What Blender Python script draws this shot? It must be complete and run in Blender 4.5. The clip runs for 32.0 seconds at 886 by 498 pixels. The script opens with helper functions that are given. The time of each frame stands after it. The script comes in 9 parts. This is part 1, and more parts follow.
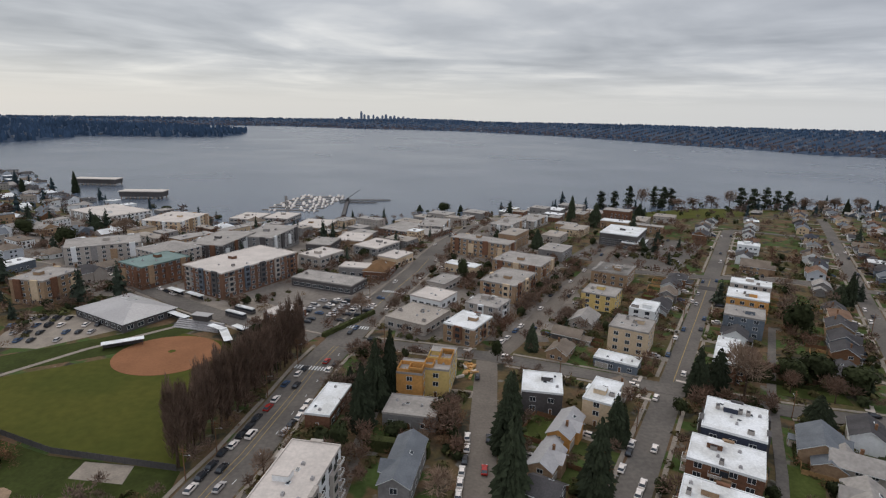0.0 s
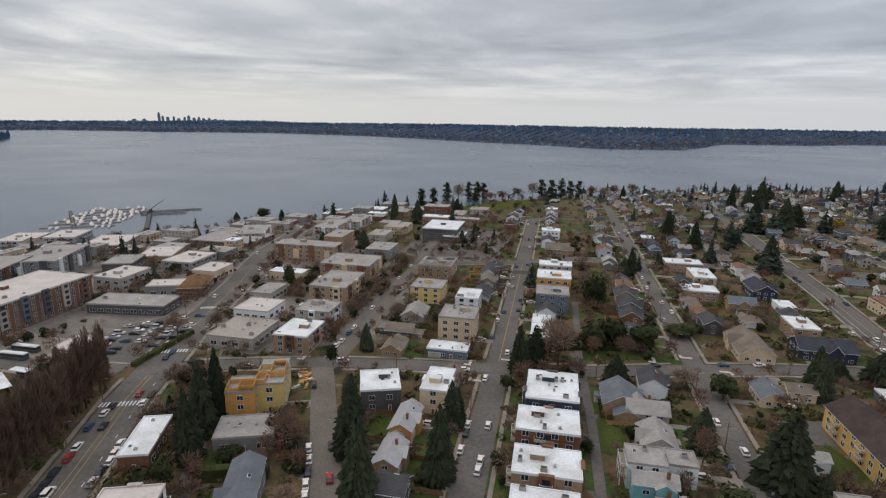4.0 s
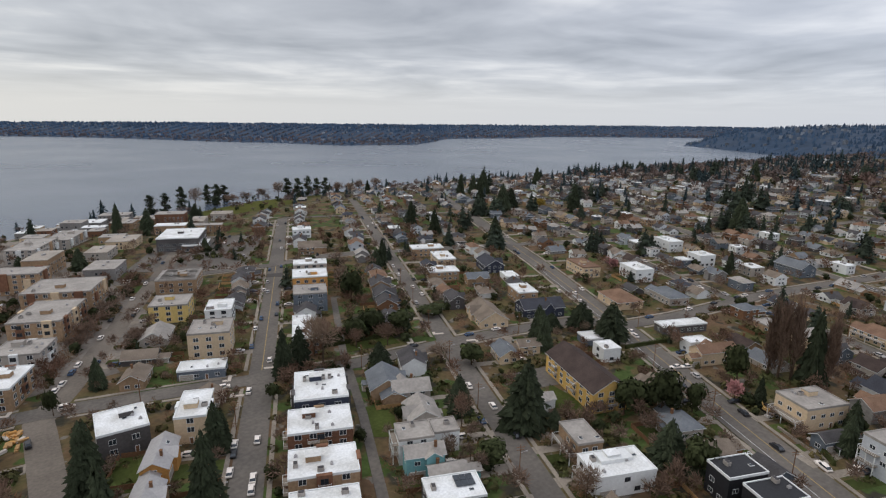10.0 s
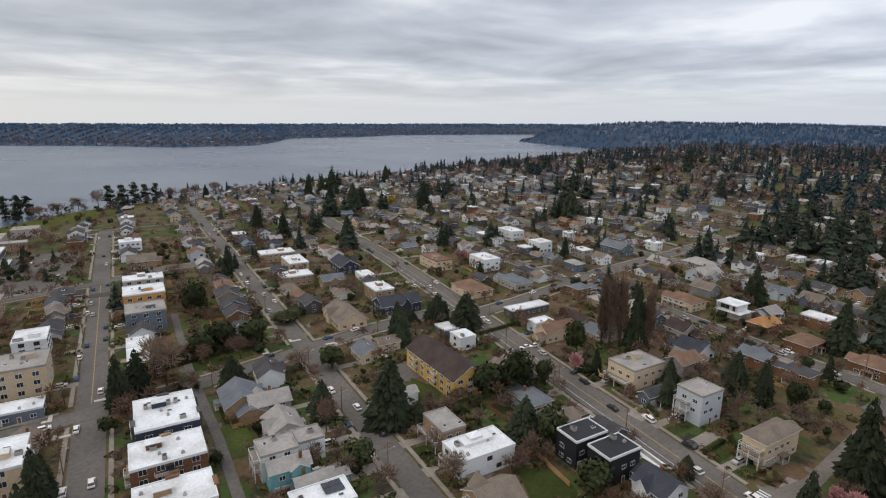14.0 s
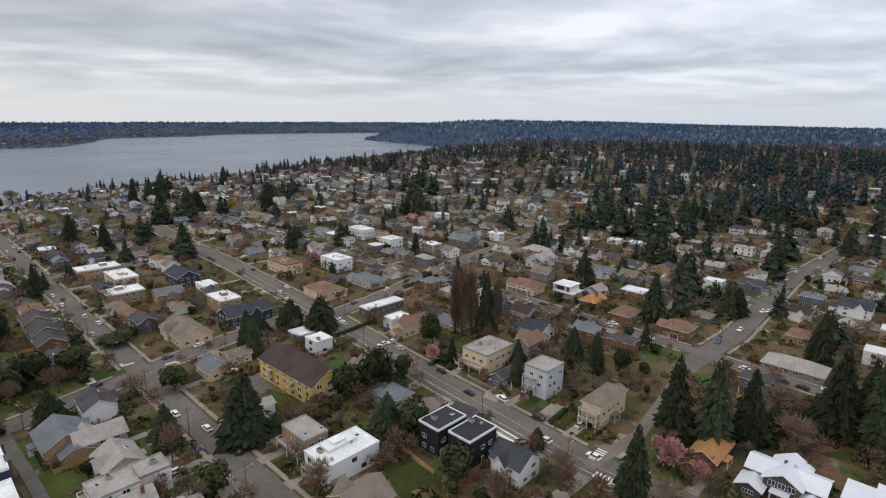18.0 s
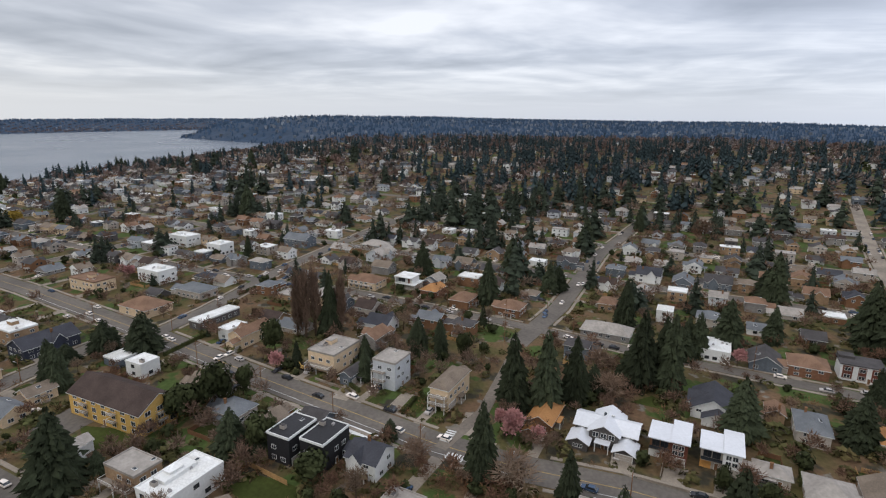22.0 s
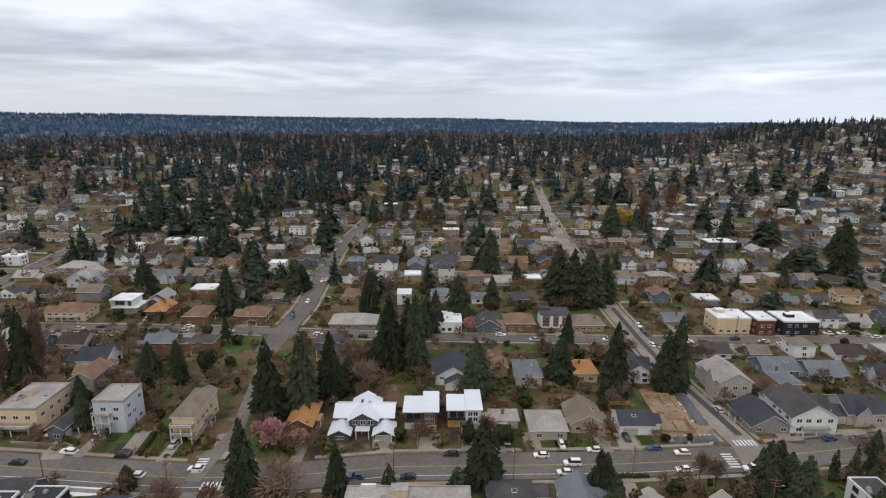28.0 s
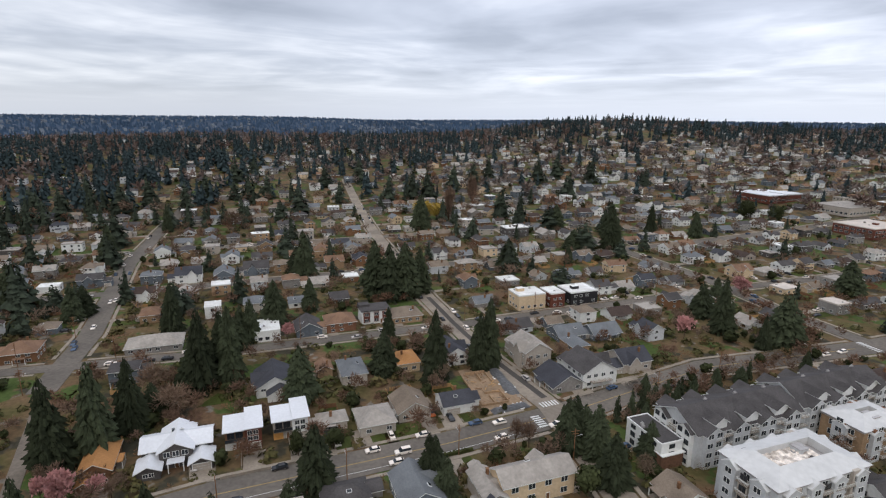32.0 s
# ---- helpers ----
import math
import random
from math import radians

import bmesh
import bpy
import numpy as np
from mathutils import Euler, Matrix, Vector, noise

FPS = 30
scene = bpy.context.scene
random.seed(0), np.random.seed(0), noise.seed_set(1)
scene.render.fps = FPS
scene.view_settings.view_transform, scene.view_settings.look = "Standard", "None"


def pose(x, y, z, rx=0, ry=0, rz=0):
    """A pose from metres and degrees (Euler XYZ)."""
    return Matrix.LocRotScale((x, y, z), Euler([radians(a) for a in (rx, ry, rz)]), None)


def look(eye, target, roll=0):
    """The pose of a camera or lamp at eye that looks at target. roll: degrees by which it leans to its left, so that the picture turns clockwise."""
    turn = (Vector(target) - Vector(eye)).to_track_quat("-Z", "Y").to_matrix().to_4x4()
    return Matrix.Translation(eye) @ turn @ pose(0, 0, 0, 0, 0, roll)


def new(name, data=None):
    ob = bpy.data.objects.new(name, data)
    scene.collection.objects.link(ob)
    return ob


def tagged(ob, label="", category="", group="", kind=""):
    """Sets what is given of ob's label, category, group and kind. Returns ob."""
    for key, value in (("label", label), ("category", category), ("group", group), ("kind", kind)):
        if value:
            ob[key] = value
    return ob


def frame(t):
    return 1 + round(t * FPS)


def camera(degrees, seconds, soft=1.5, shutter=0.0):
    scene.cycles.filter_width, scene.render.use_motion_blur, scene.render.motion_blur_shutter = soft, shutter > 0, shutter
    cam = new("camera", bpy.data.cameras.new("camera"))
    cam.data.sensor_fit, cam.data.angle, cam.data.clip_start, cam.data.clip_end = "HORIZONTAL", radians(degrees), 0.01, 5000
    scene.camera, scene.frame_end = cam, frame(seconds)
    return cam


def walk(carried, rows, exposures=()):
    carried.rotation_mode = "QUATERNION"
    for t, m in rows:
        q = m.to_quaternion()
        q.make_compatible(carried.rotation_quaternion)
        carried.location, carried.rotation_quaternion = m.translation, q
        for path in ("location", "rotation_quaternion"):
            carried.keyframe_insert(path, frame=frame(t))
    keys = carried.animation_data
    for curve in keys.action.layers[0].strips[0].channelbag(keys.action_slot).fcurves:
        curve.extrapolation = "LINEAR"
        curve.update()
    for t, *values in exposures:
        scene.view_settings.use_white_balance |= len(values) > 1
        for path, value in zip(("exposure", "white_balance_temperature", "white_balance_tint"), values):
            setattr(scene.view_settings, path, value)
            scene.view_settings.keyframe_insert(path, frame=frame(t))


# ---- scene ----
cam = camera(77.72, 32.0, soft=1.2)

# A drone hovers 100 m over the street grid and turns clockwise: seconds, yaw, pitch, roll.
TURN = [
    (0, -0.00, -14.09, -1.17), (0.5, -2.46, -14.01, -0.99), (1, -4.82, -13.96, -1.01), (1.5, -7.11, -13.91, -1.04),
    (2, -9.42, -13.86, -0.93), (2.5, -11.74, -13.82, -0.88), (3, -13.99, -13.76, -0.83), (3.5, -16.22, -13.72, -0.86),
    (5.5, -25.21, -13.66, -1.03), (6, -27.42, -13.63, -0.98), (6.5, -29.57, -13.57, -0.92), (7, -31.71, -13.54, -0.81),
    (7.5, -33.87, -13.54, -0.76), (8, -36.02, -13.52, -0.80), (8.5, -38.20, -13.56, -0.85), (9, -40.34, -13.56, -0.87),
    (9.5, -42.46, -13.58, -0.87), (10, -44.51, -13.57, -0.88), (10.5, -46.44, -13.56, -0.88), (11, -48.35, -13.55, -0.84),
    (11.5, -50.32, -13.56, -0.83), (12, -52.33, -13.52, -0.79), (12.5, -54.29, -13.51, -0.80), (13, -56.24, -13.50, -0.78),
    (13.5, -58.19, -13.50, -0.70), (14, -60.13, -13.49, -0.68), (14.5, -62.08, -13.49, -0.67), (16.5, -69.85, -13.47, -0.80),
    (17, -71.85, -13.49, -0.81), (17.5, -73.89, -13.48, -0.76), (18, -75.89, -13.46, -0.80), (18.5, -77.98, -13.49, -0.72),
    (19, -80.10, -13.51, -0.69), (19.5, -82.20, -13.54, -0.65), (20, -84.33, -13.58, -0.59), (20.5, -86.47, -13.61, -0.58),
    (21, -88.60, -13.65, -0.60), (21.5, -90.77, -13.69, -0.58), (22, -93.02, -13.70, -0.61), (22.5, -95.06, -13.66, -0.64),
    (23, -97.28, -13.61, -0.60), (23.5, -99.49, -13.57, -0.64), (24, -101.72, -13.63, -0.65), (24.5, -103.97, -13.63, -0.58),
    (25, -106.39, -13.63, -0.57), (25.5, -108.71, -13.66, -0.57), (27.5, -118.05, -13.69, -0.57), (28, -120.40, -13.72, -0.54),
    (28.5, -122.74, -13.74, -0.54), (29, -125.10, -13.73, -0.58), (29.5, -127.47, -13.75, -0.60), (30, -129.93, -13.74, -0.58),
    (30.5, -132.39, -13.72, -0.58), (31, -134.93, -13.73, -0.57), (31.5, -137.48, -13.75, -0.58), (32, -140.02, -13.73, -0.60),
]
walk(cam, [(t, pose(0, 0, 100, 90 + pitch, roll, yaw)) for t, yaw, pitch, roll in TURN], exposures=[(0, -0.17), (6, -0.08), (12, 0.0), (20, 0.1), (32, 0.12)])

# ---- world and light: a high overcast of streaked cloud, brighter low in the west ----
world = bpy.data.worlds.new("overcast")
scene.world = world
world.use_nodes = True
wn, wl = world.node_tree.nodes, world.node_tree.links
wn.clear()


def wnode(kind, **values):
    node = wn.new(kind)
    for key, value in values.items():
        node.inputs[key.replace("_", " ")].default_value = value
    return node


w_out, w_bg = wn.new("ShaderNodeOutputWorld"), wn.new("ShaderNodeBackground")
w_co = wn.new("ShaderNodeTexCoord")
w_sep = wn.new("ShaderNodeSeparateXYZ")
wl.new(w_co.outputs["Generated"], w_sep.inputs[0])


def wmath(op, a, b=None, clamp=False):
    node = wn.new("ShaderNodeMath")
    node.operation, node.use_clamp = op, clamp
    for i, v in enumerate((a, b)):
        if v is None:
            continue
        if isinstance(v, (int, float)):
            node.inputs[i].default_value = v
        else:
            wl.new(v, node.inputs[i])
    return node.outputs[0]


up = wmath("MAXIMUM", w_sep.outputs[2], 0.0)
deck = wmath("ADD", up, 0.06)
comb = wn.new("ShaderNodeCombineXYZ")
wl.new(wmath("DIVIDE", w_sep.outputs[0], deck), comb.inputs[0])
wl.new(wmath("DIVIDE", w_sep.outputs[1], deck), comb.inputs[1])
n_big, n_fine = wnode("ShaderNodeTexNoise", Scale=0.34, Detail=5.0, Roughness=0.52, Distortion=0.7), wnode("ShaderNodeTexNoise", Scale=1.1, Detail=4.0, Roughness=0.5, Distortion=0.4)
for n in (n_big, n_fine):
    wl.new(comb.outputs[0], n.inputs["Vector"])
clouds = wmath("ADD", wmath("MULTIPLY", n_big.outputs[0], 0.72), wmath("MULTIPLY", n_fine.outputs[0], 0.28))
ramp = wn.new("ShaderNodeValToRGB")
for e, (p, c) in zip([ramp.color_ramp.elements[0], ramp.color_ramp.elements[1]], [(0.37, (0.38, 0.40, 0.44, 1)), (0.66, (0.86, 0.86, 0.86, 1))]):
    e.position, e.color = p, c
mid = ramp.color_ramp.elements.new(0.5)
mid.color = (0.54, 0.56, 0.60, 1)
wl.new(clouds, ramp.inputs[0])
# the deck thins to a pale strip at the horizon and brightens overhead
horizon = wn.new("ShaderNodeMapRange")
horizon.inputs["From Min"].default_value, horizon.inputs["From Max"].default_value = 0.0, 0.09
horizon.interpolation_type = "SMOOTHSTEP"
wl.new(up, horizon.inputs["Value"])
pale = wn.new("ShaderNodeMix")
pale.data_type = "RGBA"
wl.new(horizon.outputs[0], pale.inputs["Factor"])
wl.new(ramp.outputs[0], pale.inputs["B"])
zenith = wn.new("ShaderNodeMapRange")
for key, value in (("From Min", 0.2), ("From Max", 0.9), ("To Min", 1.0), ("To Max", 1.9)):
    zenith.inputs[key].default_value = value
wl.new(up, zenith.inputs["Value"])
bright = wn.new("ShaderNodeVectorMath")
bright.operation = "SCALE"
# the cloud is warmer over the lake and cooler, thinner and brighter inland
side_mix = wn.new("ShaderNodeMix")
side_mix.data_type = "RGBA"
side_mix.inputs["A"].default_value, side_mix.inputs["B"].default_value = (1.0, 0.99, 0.975, 1), (0.91, 0.945, 1.05, 1)
inland = wmath("ADD", wmath("ADD", wmath("MULTIPLY", w_sep.outputs[1], -0.45), wmath("MULTIPLY", w_sep.outputs[0], 0.25)), 0.45, True)
wl.new(inland, side_mix.inputs["Factor"])
strip = wn.new("ShaderNodeMix")
strip.data_type = "RGBA"
strip.inputs["A"].default_value, strip.inputs["B"].default_value = (0.70, 0.705, 0.70, 1), (0.585, 0.61, 0.645, 1)
wl.new(inland, strip.inputs["Factor"])
wl.new(strip.outputs["Result"], pale.inputs["A"])
# thinner cloud in the south-east
south = wmath("ADD", wmath("MULTIPLY", wmath("SUBTRACT", wmath("MULTIPLY", w_sep.outputs[1], -1.0), 0.5, True), 0.55), 1.0)
tinted = wn.new("ShaderNodeMix")
tinted.data_type, tinted.blend_type = "RGBA", "MULTIPLY"
tinted.inputs["Factor"].default_value = 1.0
wl.new(pale.outputs["Result"], tinted.inputs["A"])
wl.new(side_mix.outputs["Result"], tinted.inputs["B"])
wl.new(tinted.outputs["Result"], bright.inputs[0])
wl.new(wmath("MULTIPLY", zenith.outputs[0], south), bright.inputs["Scale"])
sky = wn.new("ShaderNodeTexSky")
sky.sky_type, sky.sun_disc = "NISHITA", False
sky.sun_elevation, sky.sun_rotation = radians(38), radians(-60)
thin = wn.new("ShaderNodeVectorMath")
thin.operation = "SCALE"
wl.new(sky.outputs[0], thin.inputs[0])
thin.inputs["Scale"].default_value = 0.012
total = wn.new("ShaderNodeVectorMath")
total.operation = "ADD"
wl.new(bright.outputs[0], total.inputs[0])
wl.new(thin.outputs[0], total.inputs[1])
wl.new(total.outputs[0], w_bg.inputs[0])
w_bg.inputs[1].default_value = 1.0
wl.new(w_bg.outputs[0], w_out.inputs[0])

sun = new("sun", bpy.data.lights.new("sun", "SUN"))
sun.data.energy, sun.data.angle, sun.data.color = 0.8, radians(35), (1.0, 0.94, 0.86)
sun.matrix_basis = look((0, 0, 300), (60, -150, 100))


# ---- materials ----
def surface(name, color, rough=0.85, var=0.25, big=0.06, fine=1.2, bump=0.15, metal=0.0, each=0.0, tint=None, island=0.0):
    """A weathered surface: stains at one scale, grain at another; each varies it from object to object."""
    if not name.startswith(("far", "city", "white", "window")):
        # earth, bark and masonry are warmer than paint and shingles
        k = 1.0 if any(q in name for q in ("ground", "earth", "boards", "stucco", "brick", "brush")) else 0.5
        color = (min(1, color[0] * (1 + 0.22 * k)), color[1], color[2] * (1 - 0.19 * k))
        tint = tint and (min(1, tint[0] * (1 + 0.22 * k)), tint[1], tint[2] * (1 - 0.19 * k))
    m = bpy.data.materials.new(name)
    m.use_nodes = True
    nt = m.node_tree
    bsdf = nt.nodes["Principled BSDF"]
    bsdf.inputs["Roughness"].default_value, bsdf.inputs["Metallic"].default_value = rough, metal
    bsdf.inputs["Specular IOR Level"].default_value = 0.08 if rough >= 0.8 else 0.3
    geo = nt.nodes.new("ShaderNodeNewGeometry")
    a, b = nt.nodes.new("ShaderNodeTexNoise"), nt.nodes.new("ShaderNodeTexNoise")
    for n, s, d in ((a, big, 4), (b, fine, 5)):
        n.inputs["Scale"].default_value, n.inputs["Detail"].default_value = s, d
        nt.links.new(geo.outputs["Position"], n.inputs["Vector"])
    mix = nt.nodes.new("ShaderNodeMix")
    mix.data_type = "RGBA"
    mr = nt.nodes.new("ShaderNodeMapRange")
    mr.inputs["From Min"].default_value, mr.inputs["From Max"].default_value = 0.38, 0.62
    nt.links.new(a.outputs[0], mr.inputs[0])
    nt.links.new(mr.outputs[0], mix.inputs["Factor"])
    other = tint or tuple(c * (1 - var) for c in color)
    mix.inputs["A"].default_value, mix.inputs["B"].default_value = (*color, 1), (*other, 1)
    hsv = nt.nodes.new("ShaderNodeHueSaturation")
    nt.links.new(mix.outputs["Result"], hsv.inputs["Color"])
    val = nt.nodes.new("ShaderNodeMapRange")
    val.inputs["From Min"].default_value, val.inputs["From Max"].default_value = 0.3, 0.7
    val.inputs["To Min"].default_value, val.inputs["To Max"].default_value = 1 - var * 0.7, 1 + var * 0.7
    nt.links.new(b.outputs[0], val.inputs[0])
    value = val.outputs[0]
    if each or island:
        rnd = nt.nodes.new("ShaderNodeObjectInfo") if each else geo
        k = each or island
        r2 = nt.nodes.new("ShaderNodeMapRange")
        r2.inputs["To Min"].default_value, r2.inputs["To Max"].default_value = 1 - k, 1 + k
        nt.links.new(rnd.outputs["Random" if each else "Random Per Island"], r2.inputs[0])
        mul = nt.nodes.new("ShaderNodeMath")
        mul.operation = "MULTIPLY"
        nt.links.new(value, mul.inputs[0])
        nt.links.new(r2.outputs[0], mul.inputs[1])
        value = mul.outputs[0]
    nt.links.new(value, hsv.inputs["Value"])
    nt.links.new(hsv.outputs[0], bsdf.inputs["Base Color"])
    if bump:
        bp = nt.nodes.new("ShaderNodeBump")
        bp.inputs["Strength"].default_value, bp.inputs["Distance"].default_value = bump, 0.3
        nt.links.new(b.outputs[0], bp.inputs["Height"])
        nt.links.new(bp.outputs[0], bsdf.inputs["Normal"])
    return m


WALL = dict(
    white=surface("white_paint", (0.74, 0.74, 0.72), 0.7, 0.1), palegrey=surface("pale_siding", (0.38, 0.375, 0.36), 0.8, 0.15),
    grey=surface("grey_siding", (0.24, 0.25, 0.26), 0.8), darkgrey=surface("dark_siding", (0.085, 0.085, 0.09), 0.75),
    black=surface("black_panels", (0.022, 0.024, 0.03), 0.6), navy=surface("navy_siding", (0.035, 0.045, 0.075), 0.7),
    tan=surface("tan_stucco", (0.30, 0.245, 0.185), 0.85), cream=surface("cream_stucco", (0.52, 0.485, 0.40), 0.85, 0.15),
    gold=surface("golden_stucco", (0.50, 0.39, 0.15), 0.85, 0.15), yellow=surface("yellow_sheathing", (0.60, 0.48, 0.20), 0.8, 0.15),
    orange=surface("orange_sheathing", (0.55, 0.31, 0.11), 0.8, 0.2), brick=surface("brown_brick", (0.17, 0.105, 0.08), 0.9, 0.3),
    brickmix=surface("red_brick", (0.125, 0.084, 0.068), 0.9, 0.3, tint=(0.155, 0.105, 0.084)), brown=surface("brown_boards", (0.17, 0.11, 0.075), 0.85),
    redbrown=surface("red_cedar", (0.13, 0.045, 0.03), 0.7),
    bluegrey=surface("blue_grey_siding", (0.13, 0.165, 0.21), 0.8), paleblue=surface("pale_blue_panels", (0.47, 0.54, 0.62), 0.7, 0.12),
    ash=surface("white_grey_shingle", (0.52, 0.53, 0.54), 0.8, 0.12, 0.2, 1.5), teal=surface("turquoise_paint", (0.17, 0.40, 0.45), 0.75, 0.15))
TOP = dict(
    dullwhite=surface("dull_white_membrane", (0.50, 0.49, 0.48), 0.7, 0.14, 0.12, 1.2),
    white=surface("white_membrane", (0.76, 0.76, 0.75), 0.6, 0.18, 0.14, 1.6, tint=(0.58, 0.57, 0.54)), membrane=surface("grey_membrane", (0.30, 0.30, 0.295), 0.75, 0.22, 0.15, 0.9),
    concrete=surface("concrete_deck", (0.33, 0.32, 0.30), 0.85), metal=surface("grey_metal", (0.36, 0.38, 0.41), 0.5, 0.15, metal=0.2),
    palemetal=surface("pale_blue_metal", (0.50, 0.55, 0.60), 0.5, 0.1, 0.1, 0.6),
    metalwhite=surface("white_metal", (0.66, 0.67, 0.70), 0.45, 0.08), slate=surface("slate_shingles", (0.145, 0.17, 0.20), 0.8, 0.2, 0.2, 2.5),
    teal=surface("teal_metal", (0.14, 0.23, 0.23), 0.6), brown=surface("brown_shingles", (0.16, 0.10, 0.055), 0.85, 0.25, 0.2, 2.5),
    brownroof=surface("weathered_shingles", (0.19, 0.168, 0.145), 0.85, 0.25, 0.2, 2.5), tanroof=surface("russet_shingles", (0.20, 0.135, 0.10), 0.85, 0.25, 0.2, 2.5),
    orangeroof=surface("orange_shingles", (0.36, 0.20, 0.09), 0.8, 0.2, 0.2, 2.5), darkroof=surface("charcoal_shingles", (0.075, 0.077, 0.085), 0.8, 0.25, 0.2, 2.5),
    darkbrown=surface("dark_brown_shingles", (0.065, 0.052, 0.05), 0.8, 0.25, 0.2, 2.5), navyroof=surface("blue_black_shingles", (0.055, 0.062, 0.08), 0.8, 0.2, 0.2, 2.5),
    blackroof=surface("black_membrane", (0.025, 0.027, 0.033), 0.6))
TRIM = surface("white_trim", (0.72, 0.72, 0.70), 0.6, 0.06, bump=0)
DARKTRIM = surface("dark_trim", (0.05, 0.05, 0.055), 0.6, 0.1, bump=0)
GLASS = surface("window_glass", (0.035, 0.042, 0.05), 0.12, 0.3, 0.4, 2.0, bump=0)
GLASS.node_tree.nodes["Principled BSDF"].inputs["Specular IOR Level"].default_value = 0.6
ASPHALT = surface("asphalt", (0.106, 0.104, 0.101), 0.9, 0.22, 0.05, 0.7, tint=(0.138, 0.134, 0.128))
NEWASPHALT = surface("fresh_asphalt", (0.072, 0.072, 0.073), 0.9, 0.15)
WORNROAD = surface("dusty_concrete_road", (0.25, 0.235, 0.21), 0.9, 0.2, 0.08, 0.7, bump=0.2, tint=(0.18, 0.17, 0.155))
GRAVEL = surface("pale_gravel", (0.165, 0.155, 0.142), 0.95, 0.2, 0.06, 1.0)
CONCRETE = surface("concrete", (0.26, 0.245, 0.22), 0.9, 0.18, 0.2, 1.5)
PAINT_W = surface("white_road_paint", (0.68, 0.68, 0.66), 0.8, 0.15, 0.5, 3.0, bump=0)
PAINT_Y = surface("yellow_road_paint", (0.34, 0.27, 0.13), 0.8, 0.2, 0.5, 3.0, bump=0)
LAWNS = surface("garden_lawn", (0.062, 0.084, 0.028), 0.95, 0.25, 0.12, 0.8, island=0.35)
PAVING = surface("lot_paving", (0.125, 0.120, 0.115), 0.9, 0.25, 0.035, 0.5, tint=(0.21, 0.20, 0.185))
CLAY = surface("infield_clay", (0.23, 0.118, 0.066), 0.95, 0.12, 0.1, 1.0)
TURF = surface("sports_turf", (0.056, 0.068, 0.015), 0.95, 0.2, 0.03, 0.3, tint=(0.074, 0.080, 0.018))
LAWN = surface("lawn", (0.050, 0.068, 0.020), 0.95, 0.25, 0.12, 0.8, each=0.25)
EARTH = surface("bare_earth", (0.25, 0.215, 0.175), 0.95, 0.25, 0.12, 0.8)
WOOD = surface("raw_lumber", (0.42, 0.28, 0.14), 0.85, 0.25)
TARP = surface("dark_tarp", (0.10, 0.112, 0.13), 0.5, 0.3)
NEEDLE = surface("conifer_needles", (0.037, 0.050, 0.031), 0.9, 0.35, 0.3, 1.5, bump=0, each=0.35)
BROAD = surface("evergreen_leaves", (0.041, 0.053, 0.025), 0.9, 0.35, 0.3, 1.5, bump=0, each=0.3)
TWIG = surface("bare_twigs", (0.175, 0.142, 0.112), 0.95, 0.25, 0.03, 1.0, bump=0, each=0.3, tint=(0.150, 0.104, 0.080))
POPLAR = surface("poplar_twigs", (0.165, 0.122, 0.098), 0.95, 0.3, 0.3, 1.5, bump=0, each=0.2)
BLOSSOM = surface("pink_blossom", (0.42, 0.24, 0.25), 0.9, 0.2, 0.4, 2.0, bump=0, each=0.2)
WILLOW = surface("yellow_twigs", (0.34, 0.26, 0.06), 0.9, 0.25, 0.3, 1.5, bump=0, each=0.2)
BARK = surface("bark", (0.085, 0.065, 0.05), 0.95, 0.3, 1.0, 4.0)
HEDGE = surface("hedge_leaves", (0.047, 0.058, 0.023), 0.9, 0.35, 0.3, 1.5, bump=0, each=0.35)
RUBBER = surface("tyre_rubber", (0.02, 0.02, 0.02), 0.9, 0.1, bump=0)
PAINTS = {c: surface("car_paint_" + c, v, 0.25, 0.05, bump=0) for c, v in dict(
    white=(0.75, 0.75, 0.75), silver=(0.42, 0.43, 0.45), dark=(0.03, 0.033, 0.04), blue=(0.05, 0.09, 0.17), red=(0.32, 0.03, 0.025), orange=(0.42, 0.12, 0.03)).items()}
# far woods, houses and skyline: distance haze mixed into the colour as blue
HAZEWOOD = surface("far_woods", (0.038, 0.060, 0.096), 0.95, 0.3, 0.004, 0.03, bump=0, tint=(0.050, 0.068, 0.098))
HAZECONIFER = surface("far_conifers", (0.056, 0.092, 0.148), 0.95, 0.25, 0.003, 0.05, bump=0, island=0.2)
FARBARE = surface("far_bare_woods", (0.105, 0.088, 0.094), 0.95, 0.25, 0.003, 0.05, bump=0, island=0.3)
HAZETOWN = surface("far_buildings", (0.20, 0.22, 0.25), 0.9, 0.2, bump=0, island=0.4)
SKYLINE = surface("city_haze_blue", (0.16, 0.20, 0.27), 0.9, 0.1, bump=0)
TWIGFAR = surface("distant_twigs", (0.146, 0.114, 0.094), 0.95, 0.3, 0.012, 0.08, bump=0, island=0.3, tint=(0.120, 0.074, 0.054))
TWIGRIDGE = surface("far_twigs", (0.156, 0.127, 0.114), 0.95, 0.3, 0.012, 0.08, bump=0, island=0.35, tint=(0.125, 0.082, 0.068))
NEEDLEFAR = surface("distant_needles", (0.036, 0.050, 0.038), 0.9, 0.3, 0.02, 1.0, bump=0, island=0.35)
# dark green needles with some distance haze painted in as blue
HAZENEEDLE = surface("far_needles", (0.034, 0.050, 0.053), 0.9, 0.25, 0.006, 0.3, bump=0, island=0.25)
